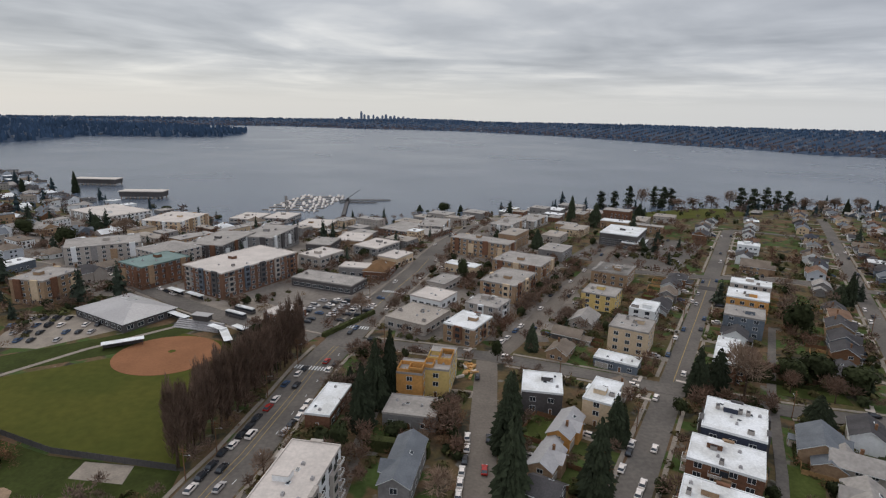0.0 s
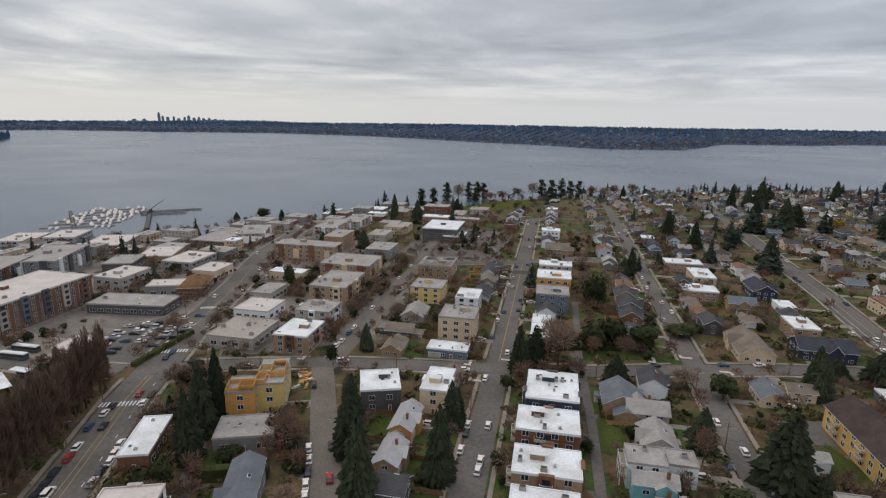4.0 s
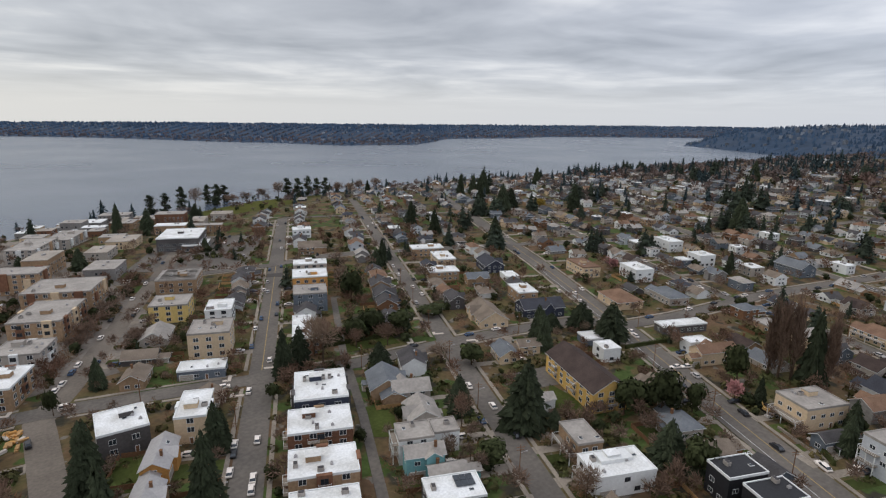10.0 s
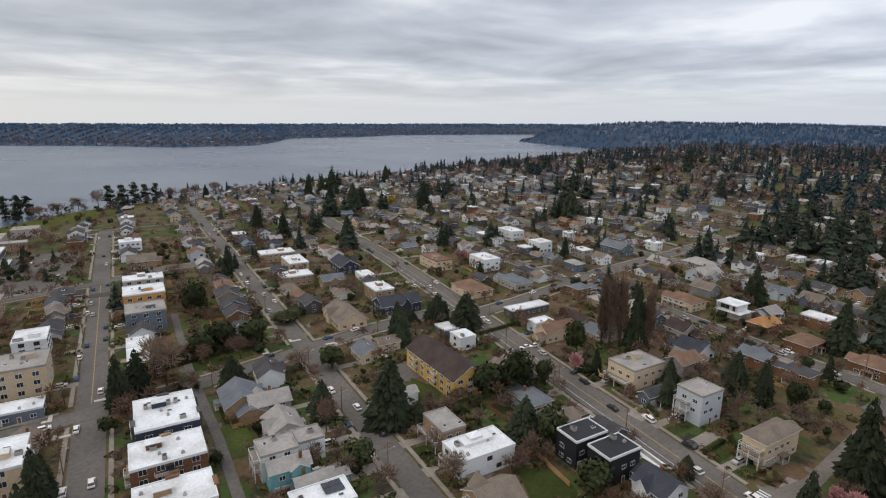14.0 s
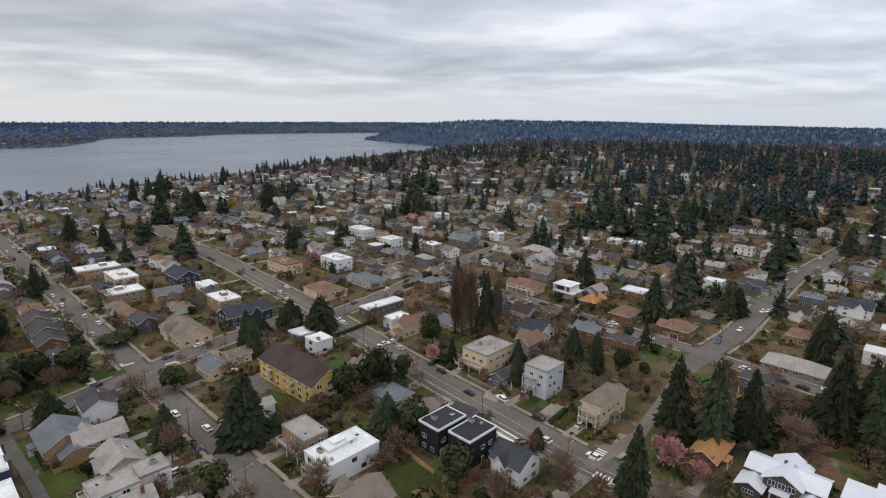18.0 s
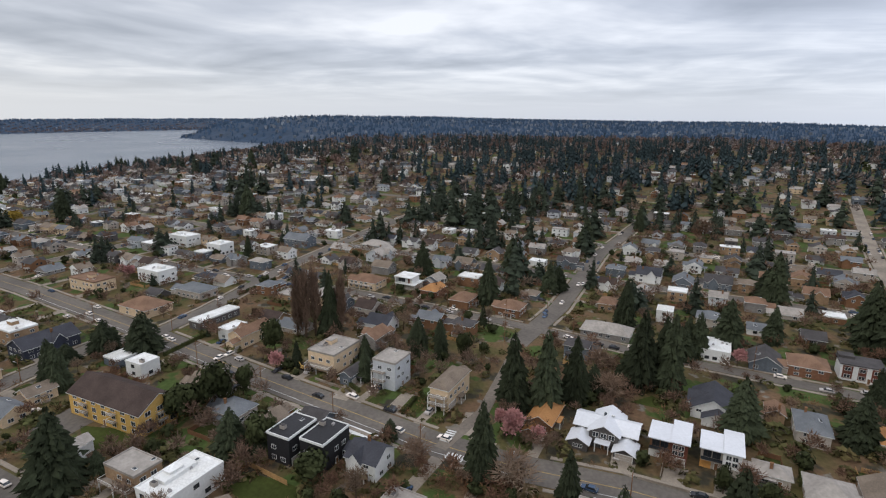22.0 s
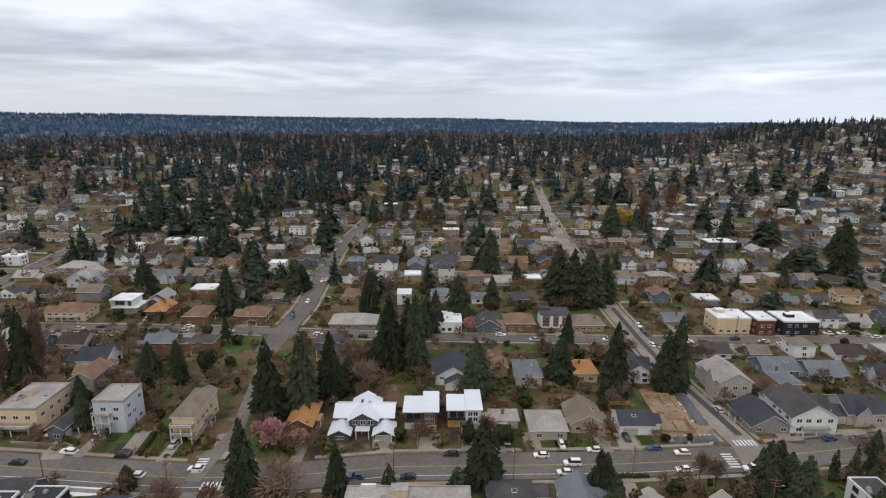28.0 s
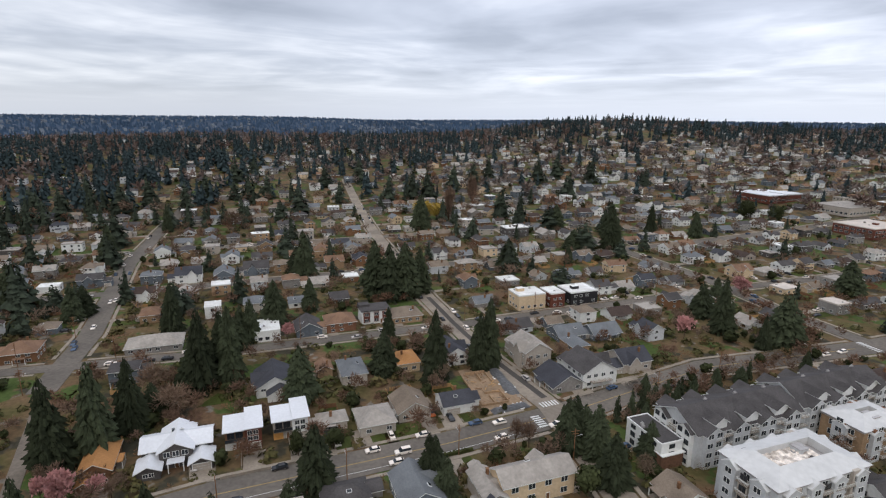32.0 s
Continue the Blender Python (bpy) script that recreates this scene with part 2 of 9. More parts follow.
SHRUBFAR = surface("garden_leaves", (0.056, 0.066, 0.028), 0.9, 0.3, 0.05, 0.2, bump=0, island=0.4, tint=(0.084, 0.074, 0.036))
BRUSH = surface("garden_brush", (0.128, 0.104, 0.070), 0.95, 0.3, 0.05, 0.2, bump=0, island=0.35, tint=(0.140, 0.088, 0.060))
SHEET = surface("crumpled_sheeting", (0.80, 0.80, 0.80), 0.6, 0.3, 0.5, 1.2, bump=0.5, tint=(0.34, 0.33, 0.32))
RAMP = surface("pale_kerb", (0.5, 0.48, 0.45), 0.9, 0.1)


def ground_material():
    m = surface("yard_ground", (0.074, 0.079, 0.040), 0.95, 0.3, 0.05, 0.6, bump=0.3, tint=(0.114, 0.087, 0.064))
    nt = m.node_tree
    hsv = next(n for n in nt.nodes if n.type == "HUE_SAT")
    geo = next(n for n in nt.nodes if n.type == "NEW_GEOMETRY")
    old = hsv.inputs["Color"].links[0].from_socket
    # pale paths and drives, dark planting, in patches the size of yards
    for scale, lo, hi, col in ((0.16, 0.62, 0.66, (0.17, 0.15, 0.125)), (0.11, 0.52, 0.62, (0.048, 0.044, 0.031)), (0.07, 0.56, 0.60, (0.060, 0.086, 0.026))):
        n, mr, mix = nt.nodes.new("ShaderNodeTexNoise"), nt.nodes.new("ShaderNodeMapRange"), nt.nodes.new("ShaderNodeMix")
        mix.data_type = "RGBA"
        n.inputs["Scale"].default_value, n.inputs["Detail"].default_value = scale, 3
        shift = nt.nodes.new("ShaderNodeVectorMath")
        shift.inputs[1].default_value = (scale * 9000, 40, 7)
        nt.links.new(geo.outputs["Position"], shift.inputs[0])
        nt.links.new(shift.outputs[0], n.inputs["Vector"])
        mr.inputs["From Min"].default_value, mr.inputs["From Max"].default_value = lo, hi
        nt.links.new(n.outputs[0], mr.inputs[0])
        nt.links.new(mr.outputs[0], mix.inputs["Factor"])
        nt.links.new(old, mix.inputs["A"])
        mix.inputs["B"].default_value = (*col, 1)
        old = mix.outputs["Result"]
    nt.links.new(old, hsv.inputs["Color"])
    return m


def water_material():
    m = bpy.data.materials.new("lake_water")
    m.use_nodes = True
    nt = m.node_tree
    b = nt.nodes["Principled BSDF"]
    b.inputs["Base Color"].default_value, b.inputs["Roughness"].default_value, b.inputs["IOR"].default_value = (0.075, 0.095, 0.125, 1), 0.22, 1.33
    geo, n, n2, bp = nt.nodes.new("ShaderNodeNewGeometry"), nt.nodes.new("ShaderNodeTexNoise"), nt.nodes.new("ShaderNodeTexNoise"), nt.nodes.new("ShaderNodeBump")
    n.inputs["Scale"].default_value, n.inputs["Detail"].default_value = 0.12, 6
    n2.inputs["Scale"].default_value, n2.inputs["Detail"].default_value = 0.004, 3
    for k in (n, n2):
        nt.links.new(geo.outputs["Position"], k.inputs["Vector"])
    bp.inputs["Strength"].default_value, bp.inputs["Distance"].default_value = 0.14, 1.0
    nt.links.new(n.outputs[0], bp.inputs["Height"])
    nt.links.new(bp.outputs[0], b.inputs["Normal"])
    mr = nt.nodes.new("ShaderNodeMapRange")
    mr.inputs["To Min"].default_value, mr.inputs["To Max"].default_value = 0.16, 0.34
    nt.links.new(n2.outputs[0], mr.inputs[0])
    nt.links.new(mr.outputs[0], b.inputs["Roughness"])
    return m


GROUND, WATER = ground_material(), water_material()

# ---- terrain: plan in metres, the camera's mast at the origin ----
LAKE = -14.0
SHORE = [(-1700, 900), (-1150, 930), (-716, 960), (-470, 700), (-338, 640), (-239, 585), (-187, 578), (-116, 585), (-56, 598),
         (-7, 655), (63, 676), (131, 704), (216, 700), (310, 744), (480, 756), (688, 740), (889, 680), (1072, 640),
         (1297, 600), (1667, 500), (1993, 430), (2200, 600), (2630, 1085), (3000, 1180), (3900, 1250), (4900, 1300)]


def shore_distance(x, y):
    """Metres inland of the near shore line, negative out on the lake."""
    x, y = np.asarray(x, float), np.asarray(y, float)
    best = np.full(x.shape, 1e9)
    for (ax, ay), (bx, by) in zip(SHORE[:-1], SHORE[1:]):
        dx, dy = bx - ax, by - ay
        k = np.clip(((x - ax) * dx + (y - ay) * dy) / (dx * dx + dy * dy), 0, 1)
        best = np.minimum(best, np.hypot(x - ax - k * dx, y - ay - k * dy))
    line = np.interp(x, [p[0] for p in SHORE], [p[1] for p in SHORE])
    return np.where(y < line, best, -best)


def smooth(k):
    k = np.clip(k, 0, 1)
    return k * k * (3 - 2 * k)


HILLS = [(2900, 640, 600, 480, 48, 15), (3400, 60, 900, 600, 34, 0), (3700, -1000, 1200, 800, 22, -20),
         (600, -1330, 420, 300, 43, -25), (-80, -1700, 700, 380, 40, 0), (1700, -1000, 600, 320, 8, -25),
         (3500, -2300, 1200, 700, 24, -40), (1500, -3900, 1300, 800, 14, -60), (-200, -3900, 1200, 700, 26, 0),
         (2450, -1350, 260, 160, 14, 0)]


def land(x, y):
    """Height of the ground."""
    x, y = np.asarray(x, float), np.asarray(y, float)
    d = shore_distance(x, y)
    z = LAKE - 3 + 17 * smooth((d + 12) / 260)
    r, az = np.hypot(x, y), np.degrees(np.arctan2(x, y))
    east = smooth((az - 58) / 40) * smooth((260 - az) / 60)
    z = z + east * (37 * smooth((r - 430) / 650) - 14 * smooth((r - 1150) / 700) + 20 * smooth((r - 2200) / 1200)) * smooth(d / 300)
    for cx, cy, a, b, top, turn in HILLS:
        c, s = math.cos(math.radians(turn)), math.sin(math.radians(turn))
        p, q = ((x - cx) * c + (y - cy) * s) / a, (-(x - cx) * s + (y - cy) * c) / b
        z = z + top * np.exp(-(p * p + q * q)) * smooth(d / 150)
    return np.where(d < -12, LAKE - 3, z)


def ground(x, y):
    return float(land(x, y))


# ---- mesh helpers ----
def mesh_from(name, verts, faces, mats, slots=None):
    me = bpy.data.meshes.new(name)
    me.from_pydata(verts, [], faces)
    for m in mats if isinstance(mats, (list, tuple)) else [mats]:
        me.materials.append(m)
    if slots:
        me.polygons.foreach_set("material_index", slots)
    me.update()
    return me


class Solid:
    """Gathers boxes and prisms into one mesh."""

    def __init__(self):
        self.v, self.f, self.s = [], [], []

    def add(self, verts, faces, slot=0):
        n = len(self.v)
        self.v += verts
        self.f += [tuple(n + i for i in f) for f in faces]
        self.s += [slot] * len(faces)
        return self

    def box(self, x0, y0, z0, x1, y1, z1, slot=0, taper=0.0):
        t = taper
        return self.add([(x0, y0, z0), (x1, y0, z0), (x1, y1, z0), (x0, y1, z0), (x0 + t, y0 + t, z1), (x1 - t, y0 + t, z1), (x1 - t, y1 - t, z1), (x0 + t, y1 - t, z1)],
                        [(3, 2, 1, 0), (4, 5, 6, 7), (0, 1, 5, 4), (1, 2, 6, 5), (2, 3, 7, 6), (3, 0, 4, 7)], slot)

    def tube(self, p, q, r0, r1, n=6, slot=0):
        p, q = Vector(p), Vector(q)
        d = (q - p).normalized()
        a = d.orthogonal().normalized()
        b = d.cross(a)
        ring = lambda c, r: [tuple(c + (a * math.cos(k * math.tau / n) + b * math.sin(k * math.tau / n)) * r) for k in range(n)]
        return self.add(ring(p, r0) + ring(q, r1), [(k, (k + 1) % n, n + (k + 1) % n, n + k) for k in range(n)] + [tuple(range(n, 2 * n)), tuple(range(n - 1, -1, -1))], slot)

    def join(self, other):
        return self.add(other.v, other.f)

    def mesh(self, name, mats):
        return mesh_from(name, self.v, self.f, mats, self.s)


def part(name, mesh, parent, at=None, label=""):
    ob = new(name, mesh)
    ob.parent = parent
    if at is not None:
        ob.matrix_basis = at
    return tagged(ob, label)


def thing(name, at, label, category, group="", kind=""):
    return_ob = new(name)
    return_ob.empty_display_size = 1
    return_ob.matrix_basis = at
    return tagged(return_ob, label, category, group, kind)


# ---- ground and lake ----
RINGS = [0] + list(np.geomspace(25, 4950, 108))
SPOKES = 288
gx, gy = [0.0], [0.0]
for r in RINGS[1:]:
    a = np.arange(SPOKES) * math.tau / SPOKES
    gx += list(r * np.sin(a))
    gy += list(r * np.cos(a))
gz = land(np.array(gx), np.array(gy))
gf = [(0, 1 + (k + 1) % SPOKES, 1 + k) for k in range(SPOKES)]
for i in range(len(RINGS) - 2):
    o, p = 1 + i * SPOKES, 1 + (i + 1) * SPOKES
    gf += [(o + k, o + (k + 1) % SPOKES, p + (k + 1) % SPOKES, p + k) for k in range(SPOKES)]
gme = mesh_from("ground", list(zip(gx, gy, (float(z) for z in gz))), gf, [GROUND, HAZEWOOD])
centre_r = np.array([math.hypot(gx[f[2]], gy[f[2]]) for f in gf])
# beyond 1750 m the ground takes the wood colour with haze painted in
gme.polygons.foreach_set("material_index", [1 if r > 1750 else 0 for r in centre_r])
gme.polygons.foreach_set("use_smooth", [True] * len(gf))
gob = tagged(new("ground", gme), "town ground of yards, grass and bare earth", "ground", kind="structure")
ring = [(4900 * math.sin(a), 4900 * math.cos(a), LAKE) for a in (k * math.tau / 96 for k in range(96))]
tagged(new("water", mesh_from("water", ring, [tuple(range(95, -1, -1))], WATER)), "calm grey-blue lake under an overcast sky", "lake", kind="structure")


# ---- streets: a grid turned 60 degrees, with one avenue that cuts across it ----
U, V = Vector((0.5, 0.8660254)), Vector((0.8660254, -0.5))


def grid(u, v):
    return (U.x * u + V.x * v, U.y * u + V.y * v)


def to_grid(x, y):
    return (x * U.x + y * U.y, x * V.x + y * V.y)


C1A, C1B = (-31, 214), (640, -21)
STREETS = [  # name, points, width, surface, pavement
    ("avenue", [(-92, -40), (-72, 68), (-60.5, 129), (-57, 143), (-52, 176), (-48.5, 203), (-41, 236), (-30, 284), (-14, 339), (5, 432), (33, 528), (60, 560)], 15.5, ASPHALT, True),
    ("gravel_street", [(4, 60), (12, 129), (20, 208), (32, 227), (111, 369), (150, 440)], 9, GRAVEL, False),
    ("street", [grid(-140, -18), grid(560, -18)], 9.5, ASPHALT, True),
    ("street", [grid(-140, 62), grid(700, 62)], 8.6, ASPHALT, True),
    ("street", [(140, -30), (153, -6), (194, 52), (241, 116), (313, 220), (354, 285), (420, 385), (520, 545)], 12.5, ASPHALT, True),
    ("street", [(140, -30), (128, -60), (96, -119), (77, -159), (50, -230), (0, -301), (-60, -400)], 12.5, ASPHALT, True),
    ("street", [grid(620, 239), grid(300, 236), grid(243, 238), grid(190, 247), grid(90, 244), grid(20, 238), grid(-100, 235), grid(-220, 237), grid(-420, 236)], 7.4, ASPHALT, True),
    ("street", [grid(560, 340), grid(-560, 342)], 8.5, ASPHALT, True),
]
STREETS += [  # farther blocks
    ("street", [grid(600, 440), grid(-640, 440)], 8, ASPHALT, True),
    ("street", [grid(600, 545), grid(-700, 545)], 8, ASPHALT, False),
    ("street", [(-45, 226), (-22, 224), (21, 214), (50, 203), (88, 188), (123, 174), (164, 164), (200, 153), (235, 139), (250, 118), (279, 107), (320, 96), (349, 89), (473, 40), (640, -50)], 9, ASPHALT, True),
    ("alley", [(150, -8), (171, -24), (205, -38), (236, -50)], 4.4, GRAVEL, False),
]
STREETS += [  # streets up the hill
    ("street", [(228, -46), (274, -77), (392, -139), (476, -197), (556, -258), (640, -330)], 10, ASPHALT, True),
    ("street", [(35, -122), (83, -160), (121, -177), (195, -220), (351, -324), (446, -390), (560, -470)], 9.5, WORNROAD, True),
]
STREETS += [  # cross streets and alleys
    ("street", [(-60, -270), (40, -330), (86, -365), (147, -398), (330, -500)], 9.5, ASPHALT, True),
    ("street", [grid(352, -110), grid(378, -20), grid(398, 22), grid(404, 150), grid(408, 700)], 8.5, ASPHALT, True),
    ("street", [grid(560, -18), grid(560, 560)], 8, ASPHALT, False),
    ("street", [(-300, 352), (-180, 305), (-131, 269), (-86, 241), (-56, 228)], 10.5, ASPHALT, True),
    ("alley", [grid(70, 18.5), grid(170, 17.5), grid(226, 15), grid(300, 15.5)], 3.2, ASPHALT, False),
    ("alley", [(-27, 110), (-24, 146), (-21.5, 172), (-20, 205)], 4.0, GRAVEL, False),
]


def resample(points, step):
    out = [Vector(points[0])]
    for a, b in zip(points[:-1], points[1:]):
        a, b = Vector(a), Vector(b)
        n = max(1, round((b - a).length / step))
        out += [a.lerp(b, k / n) for k in range(1, n + 1)]
    return out


def ribbon(pts, width, lift, depth=0.25, offset=0.0):
    """A strip with thickness that lies along the ground."""
    v, f = [], []
    for i, p in enumerate(pts):
        d = (pts[min(i + 1, len(pts) - 1)] - pts[max(i - 1, 0)]).normalized()
        n = Vector((-d.y, d.x))
        for s in (offset - width / 2, offset + width / 2):
            q = p + n * s
            z = ground(q.x, q.y) + lift
            v += [(q.x, q.y, z), (q.x, q.y, z - depth)]
    for i in range(len(pts) - 1):
        a, b = 4 * i, 4 * i + 4
        f += [(a, b, b + 2, a + 2), (a + 1, b + 1, b, a), (a + 2, b + 2, b + 3, a + 3)]
    # winding: the top looks up
    f = [tuple(reversed(q)) if k % 3 == 0 else q for k, q in enumerate(f)]
    return v, f


ROAD_PTS = [np.array([(q.x, q.y) for q in resample(p, 4)]) for _, p, w, _, _ in STREETS]


ROAD_ALL = np.concatenate(ROAD_PTS)
ROAD_HALF = np.concatenate([np.full(len(p), st[2] / 2) for p, st in zip(ROAD_PTS, STREETS)])


def on_road(x, y, margin, skip=-1):
    if skip < 0:
        return bool((np.hypot(ROAD_ALL[:, 0] - x, ROAD_ALL[:, 1] - y) < ROAD_HALF + margin).any())
    for i, (pts, st) in enumerate(zip(ROAD_PTS, STREETS)):
        if i != skip and np.min(np.hypot(pts[:, 0] - x, pts[:, 1] - y)) < st[2] / 2 + margin:
            return True
    return False


road_obs = []
for i, (name, pts, width, mat, walkway) in enumerate(STREETS):
    v, f = ribbon(resample(pts, 9), width, 0.06 + 0.008 * i)
    road_ob = tagged(new("road", mesh_from("road", v, f, mat)), {"avenue": "wide grey asphalt avenue with parked cars", "gravel_street": "pale worn street torn up for works", "alley": "narrow gravel alley between back yards"}.get(name, "grey asphalt residential street"), "road", kind="structure")
    road_obs.append(road_ob)
    if walkway:
        for side in (-1, 1):
            run, runs = [], []
            for q in resample(pts, 3):
                d = side * (width / 2 + 1.9)
                # the strip is broken where other streets cross
                if on_road(q.x, q.y, 2.2, i):
                    runs.append(run)
                    run = []
                else:
                    run.append(q)
            runs.append(run)
            for run in runs:
                if len(run) > 3 and math.hypot(*run[len(run) // 2]) < 620:
                    v, f = ribbon(run, 1.4, 0.20, 0.4, side * (width / 2 + 1.5))
                    tagged(new("pavement", mesh_from("pavement", v, f, CONCRETE)), "pale concrete pavement with a kerb", "pavement", kind="structure")


def line(i, lo, hi, offset, width, mat, dash=0.0):
    """Painted lines of a road, from lo to hi metres along it."""
    pts, far = [], 0.0
    base = resample(STREETS[i][1], 2)
    for a, b in zip(base[:-1], base[1:]):
        if lo <= far <= hi:
            pts.append(a)
        far += (b - a).length
    groups = [pts] if not dash else [pts[k:k + 2] for k in range(0, len(pts) - 1, int(dash))]
    for g in groups:
        if len(g) > 1:
            v, f = ribbon(g, width, 0.06 + 0.008 * i + 0.02, 0.015, offset)
            part("lane_line", mesh_from("lane_line", v, f, mat), road_obs[i])


line(0, 60, 268, -0.9, 0.22, PAINT_Y), line(0, 60, 268, 0.9, 0.22, PAINT_Y), line(0, 100, 262, -4.6, 0.2, PAINT_W, 6), line(0, 290, 420, 0.0, 0.22, PAINT_Y)
line(2, 352, 520, 0.0, 0.3, PAINT_Y), line(4, 0, 420, 0.0, 0.3, PAINT_Y), line(5, 0, 300, 0.0, 0.3, PAINT_Y)
line(4, 0, 300, 4.2, 0.15, PAINT_W), line(5, 20, 150, -4.2, 0.15, PAINT_W)


def crosswalk(i, x, y, along, n, length=3.2, wide=0.6, gap=0.62):
    """Bars side by side across a street; along: the heading of the bars in degrees."""
    me = Solid().box(-length / 2, -wide / 2, 0, length / 2, wide / 2, 0.02).mesh("crosswalk_bar", PAINT_W)
    c, s = math.cos(radians(along + 90)), math.sin(radians(along + 90))
    for k in range(n):
        o = (k - (n - 1) / 2) * (wide + gap)
        part("crosswalk_bar", me, road_obs[i], pose(x + c * o, y + s * o, ground(x, y) + 0.06 + 0.008 * i + 0.11, 0, 0, along))


crosswalk(0, -50, 200, 80, 12), crosswalk(0, -40, 243, 80, 12), crosswalk(0, -61, 230, -30, 8), crosswalk(0, -26, 296, 78, 11)
crosswalk(4, 156.5, -11, -118, 6), crosswalk(4, 145.3, -12.3, -28, 5), crosswalk(13, 84.3, -161, -28, 6), crosswalk(5, 81, -148.6, 60, 6), crosswalk(5, 0, -301, 55, 9)
# a speed table of fresh asphalt
part("speed_table", Solid().box(-4, -4.6, 0, 4, 4.6, 0.09, 0, 0.0).mesh("speed_table", NEWASPHALT), road_obs[2], pose(*grid(352, -18), 0.085, 0, 0, 60), "patch of fresh dark asphalt")
v, f = ribbon([Vector(q) for q in ((88, -163), (121, -177.5), (160, -199), (195, -220))], 2.6, 0.19, 0.05, -0.9)
part("asphalt_patch", mesh_from("asphalt_patch", v, f, NEWASPHALT), road_obs[13], None, "dark trench of fresh asphalt")

# white corner ramps where the streets meet
ramp_me = Solid().box(-2.6, -0.7, 0, 2.6, 0.7, 0.17, 0, 0.1).box(-2.6, 0.7, 0, -1.2, 2.4, 0.165, 0, 0.1).mesh("corner_ramp", RAMP)
for x, y, a in ((155, 176, 60), (170, 174, -30), (176, 158, 150), (79, 196, 60), (97, 181, 240), (75, 181, -30), (95, 194, 150), (262, 131, 240), (243, 130, 60), (14, 221, 60)):
    tagged(new("pavement", ramp_me), "pale concrete kerb ramp at a street corner", "pavement", kind="structure").matrix_basis = pose(x, y, ground(x, y) + 0.06, 0, 0, a)

# ---- buildings ----
OCC = []  # x, y, radius of what already stands
WINDOWS = {}


def window_shape(w, h):
    """A framed double window in one piece: a proud frame, reveals and two panes set back."""
    b, o, g = 0.09, 0.06, 0.015
    xs, zs = [-w / 2 - b, -w / 2, -0.05, 0.05, w / 2, w / 2 + b], [0, b, h - b, h]
    v = [(x, o, z) for z in zs for x in xs] + [(x, g, z) for z in (zs[1], zs[2]) for x in (xs[1], xs[2], xs[3], xs[4])] + [(x, -0.05, z) for z in (zs[0], zs[3]) for x in (xs[0], xs[5])]
    f, s = [], []
    for j in range(3):
        for i in range(5):
            if j == 1 and i in (1, 3):
                continue
            a = j * 6 + i
            f.append((a + 1, a, a + 6, a + 7))
            s.append(0)
    for c, k in ((1, 24), (3, 26)):
        p, q, r, t = 6 + c, 6 + c + 1, 12 + c + 1, 12 + c
        P, Q, R, T = k, k + 1, k + 5, k + 4
        f += [(Q, P, T, R), (p, q, Q, P), (q, r, R, Q), (r, t, T, R), (t, p, P, T)]
        s += [1, 0, 0, 0, 0]
    f += [(0, 5, 33, 32), (23, 18, 34, 35), (18, 0, 32, 34), (5, 23, 35, 33)]
    s += [0] * 4
    return v, f, s


def window_mesh(w, h, trim):
    key = (w, h, trim.name)
    if key not in WINDOWS:
        v, f, s = window_shape(w, h)
        WINDOWS[key] = mesh_from("window", v, f, [trim, GLASS], s)
    return WINDOWS[key]


DOOR = Solid().box(-0.6, -0.05, 0, 0.6, 0.09, 2.15, 0).box(-0.45, 0.09, 0.05, 0.45, 0.11, 2.05, 1).mesh("door", [TRIM, WALL["brown"]])
GARAGE = Solid().box(-2.6, -0.05, 0, 2.6, 0.08, 2.5, 0).box(-2.4, 0.08, 0.05, 2.4, 0.1, 0.75, 1).box(-2.4, 0.08, 0.8, 2.4, 0.1, 1.5, 1).box(-2.4, 0.08, 1.55, 2.4, 0.1, 2.35, 1).mesh("garage_door", [TRIM, WALL["palegrey"]])
CHIMNEY = Solid().box(-0.4, -0.32, -1.5, 0.4, 0.32, 1.7).box(-0.48, -0.4, 1.7, 0.48, 0.4, 1.85).mesh("chimney", WALL["brown"])
VENT = Solid().box(-0.5, -0.4, 0, 0.5, 0.4, 0.6, 0, 0.05).box(-0.15, -0.15, 0.6, 0.15, 0.15, 0.9).mesh("roof_vent", TOP["metal"])
UNIT = Solid().box(-0.9, -0.6, 0, 0.9, 0.6, 1.1, 0).box(-0.7, -0.45, 1.1, 0.7, 0.45, 1.2, 1).mesh("roof_unit", [TOP["membrane"], DARKTRIM])
SKYLIGHT = Solid().box(-0.7, -0.5, 0, 0.7, 0.5, 0.18, 0).box(-0.6, -0.4, 0.18, 0.6, 0.4, 0.24, 1).mesh("skylight", [TRIM, GLASS])


def balcony_mesh(w):
    s = Solid().box(-w / 2, 0, 0, w / 2, 1.5, 0.16, 0)
    s.box(-w / 2, 1.42, 1.0, w / 2, 1.5, 1.08, 1).box(-w / 2, 0, 1.0, -w / 2 + 0.08, 1.5, 1.08, 1).box(w / 2 - 0.08, 0, 1.0, w / 2, 1.5, 1.08, 1)
    n = int(w / 0.35)
    for k in range(n + 1):
        x = -w / 2 + 0.04 + (w - 0.08) * k / n
        s.box(x - 0.025, 1.43, 0.16, x + 0.025, 1.48, 1.0, 1)
    return s.mesh("balcony", [CONCRETE, TRIM])


BALCONY = balcony_mesh(3.4)


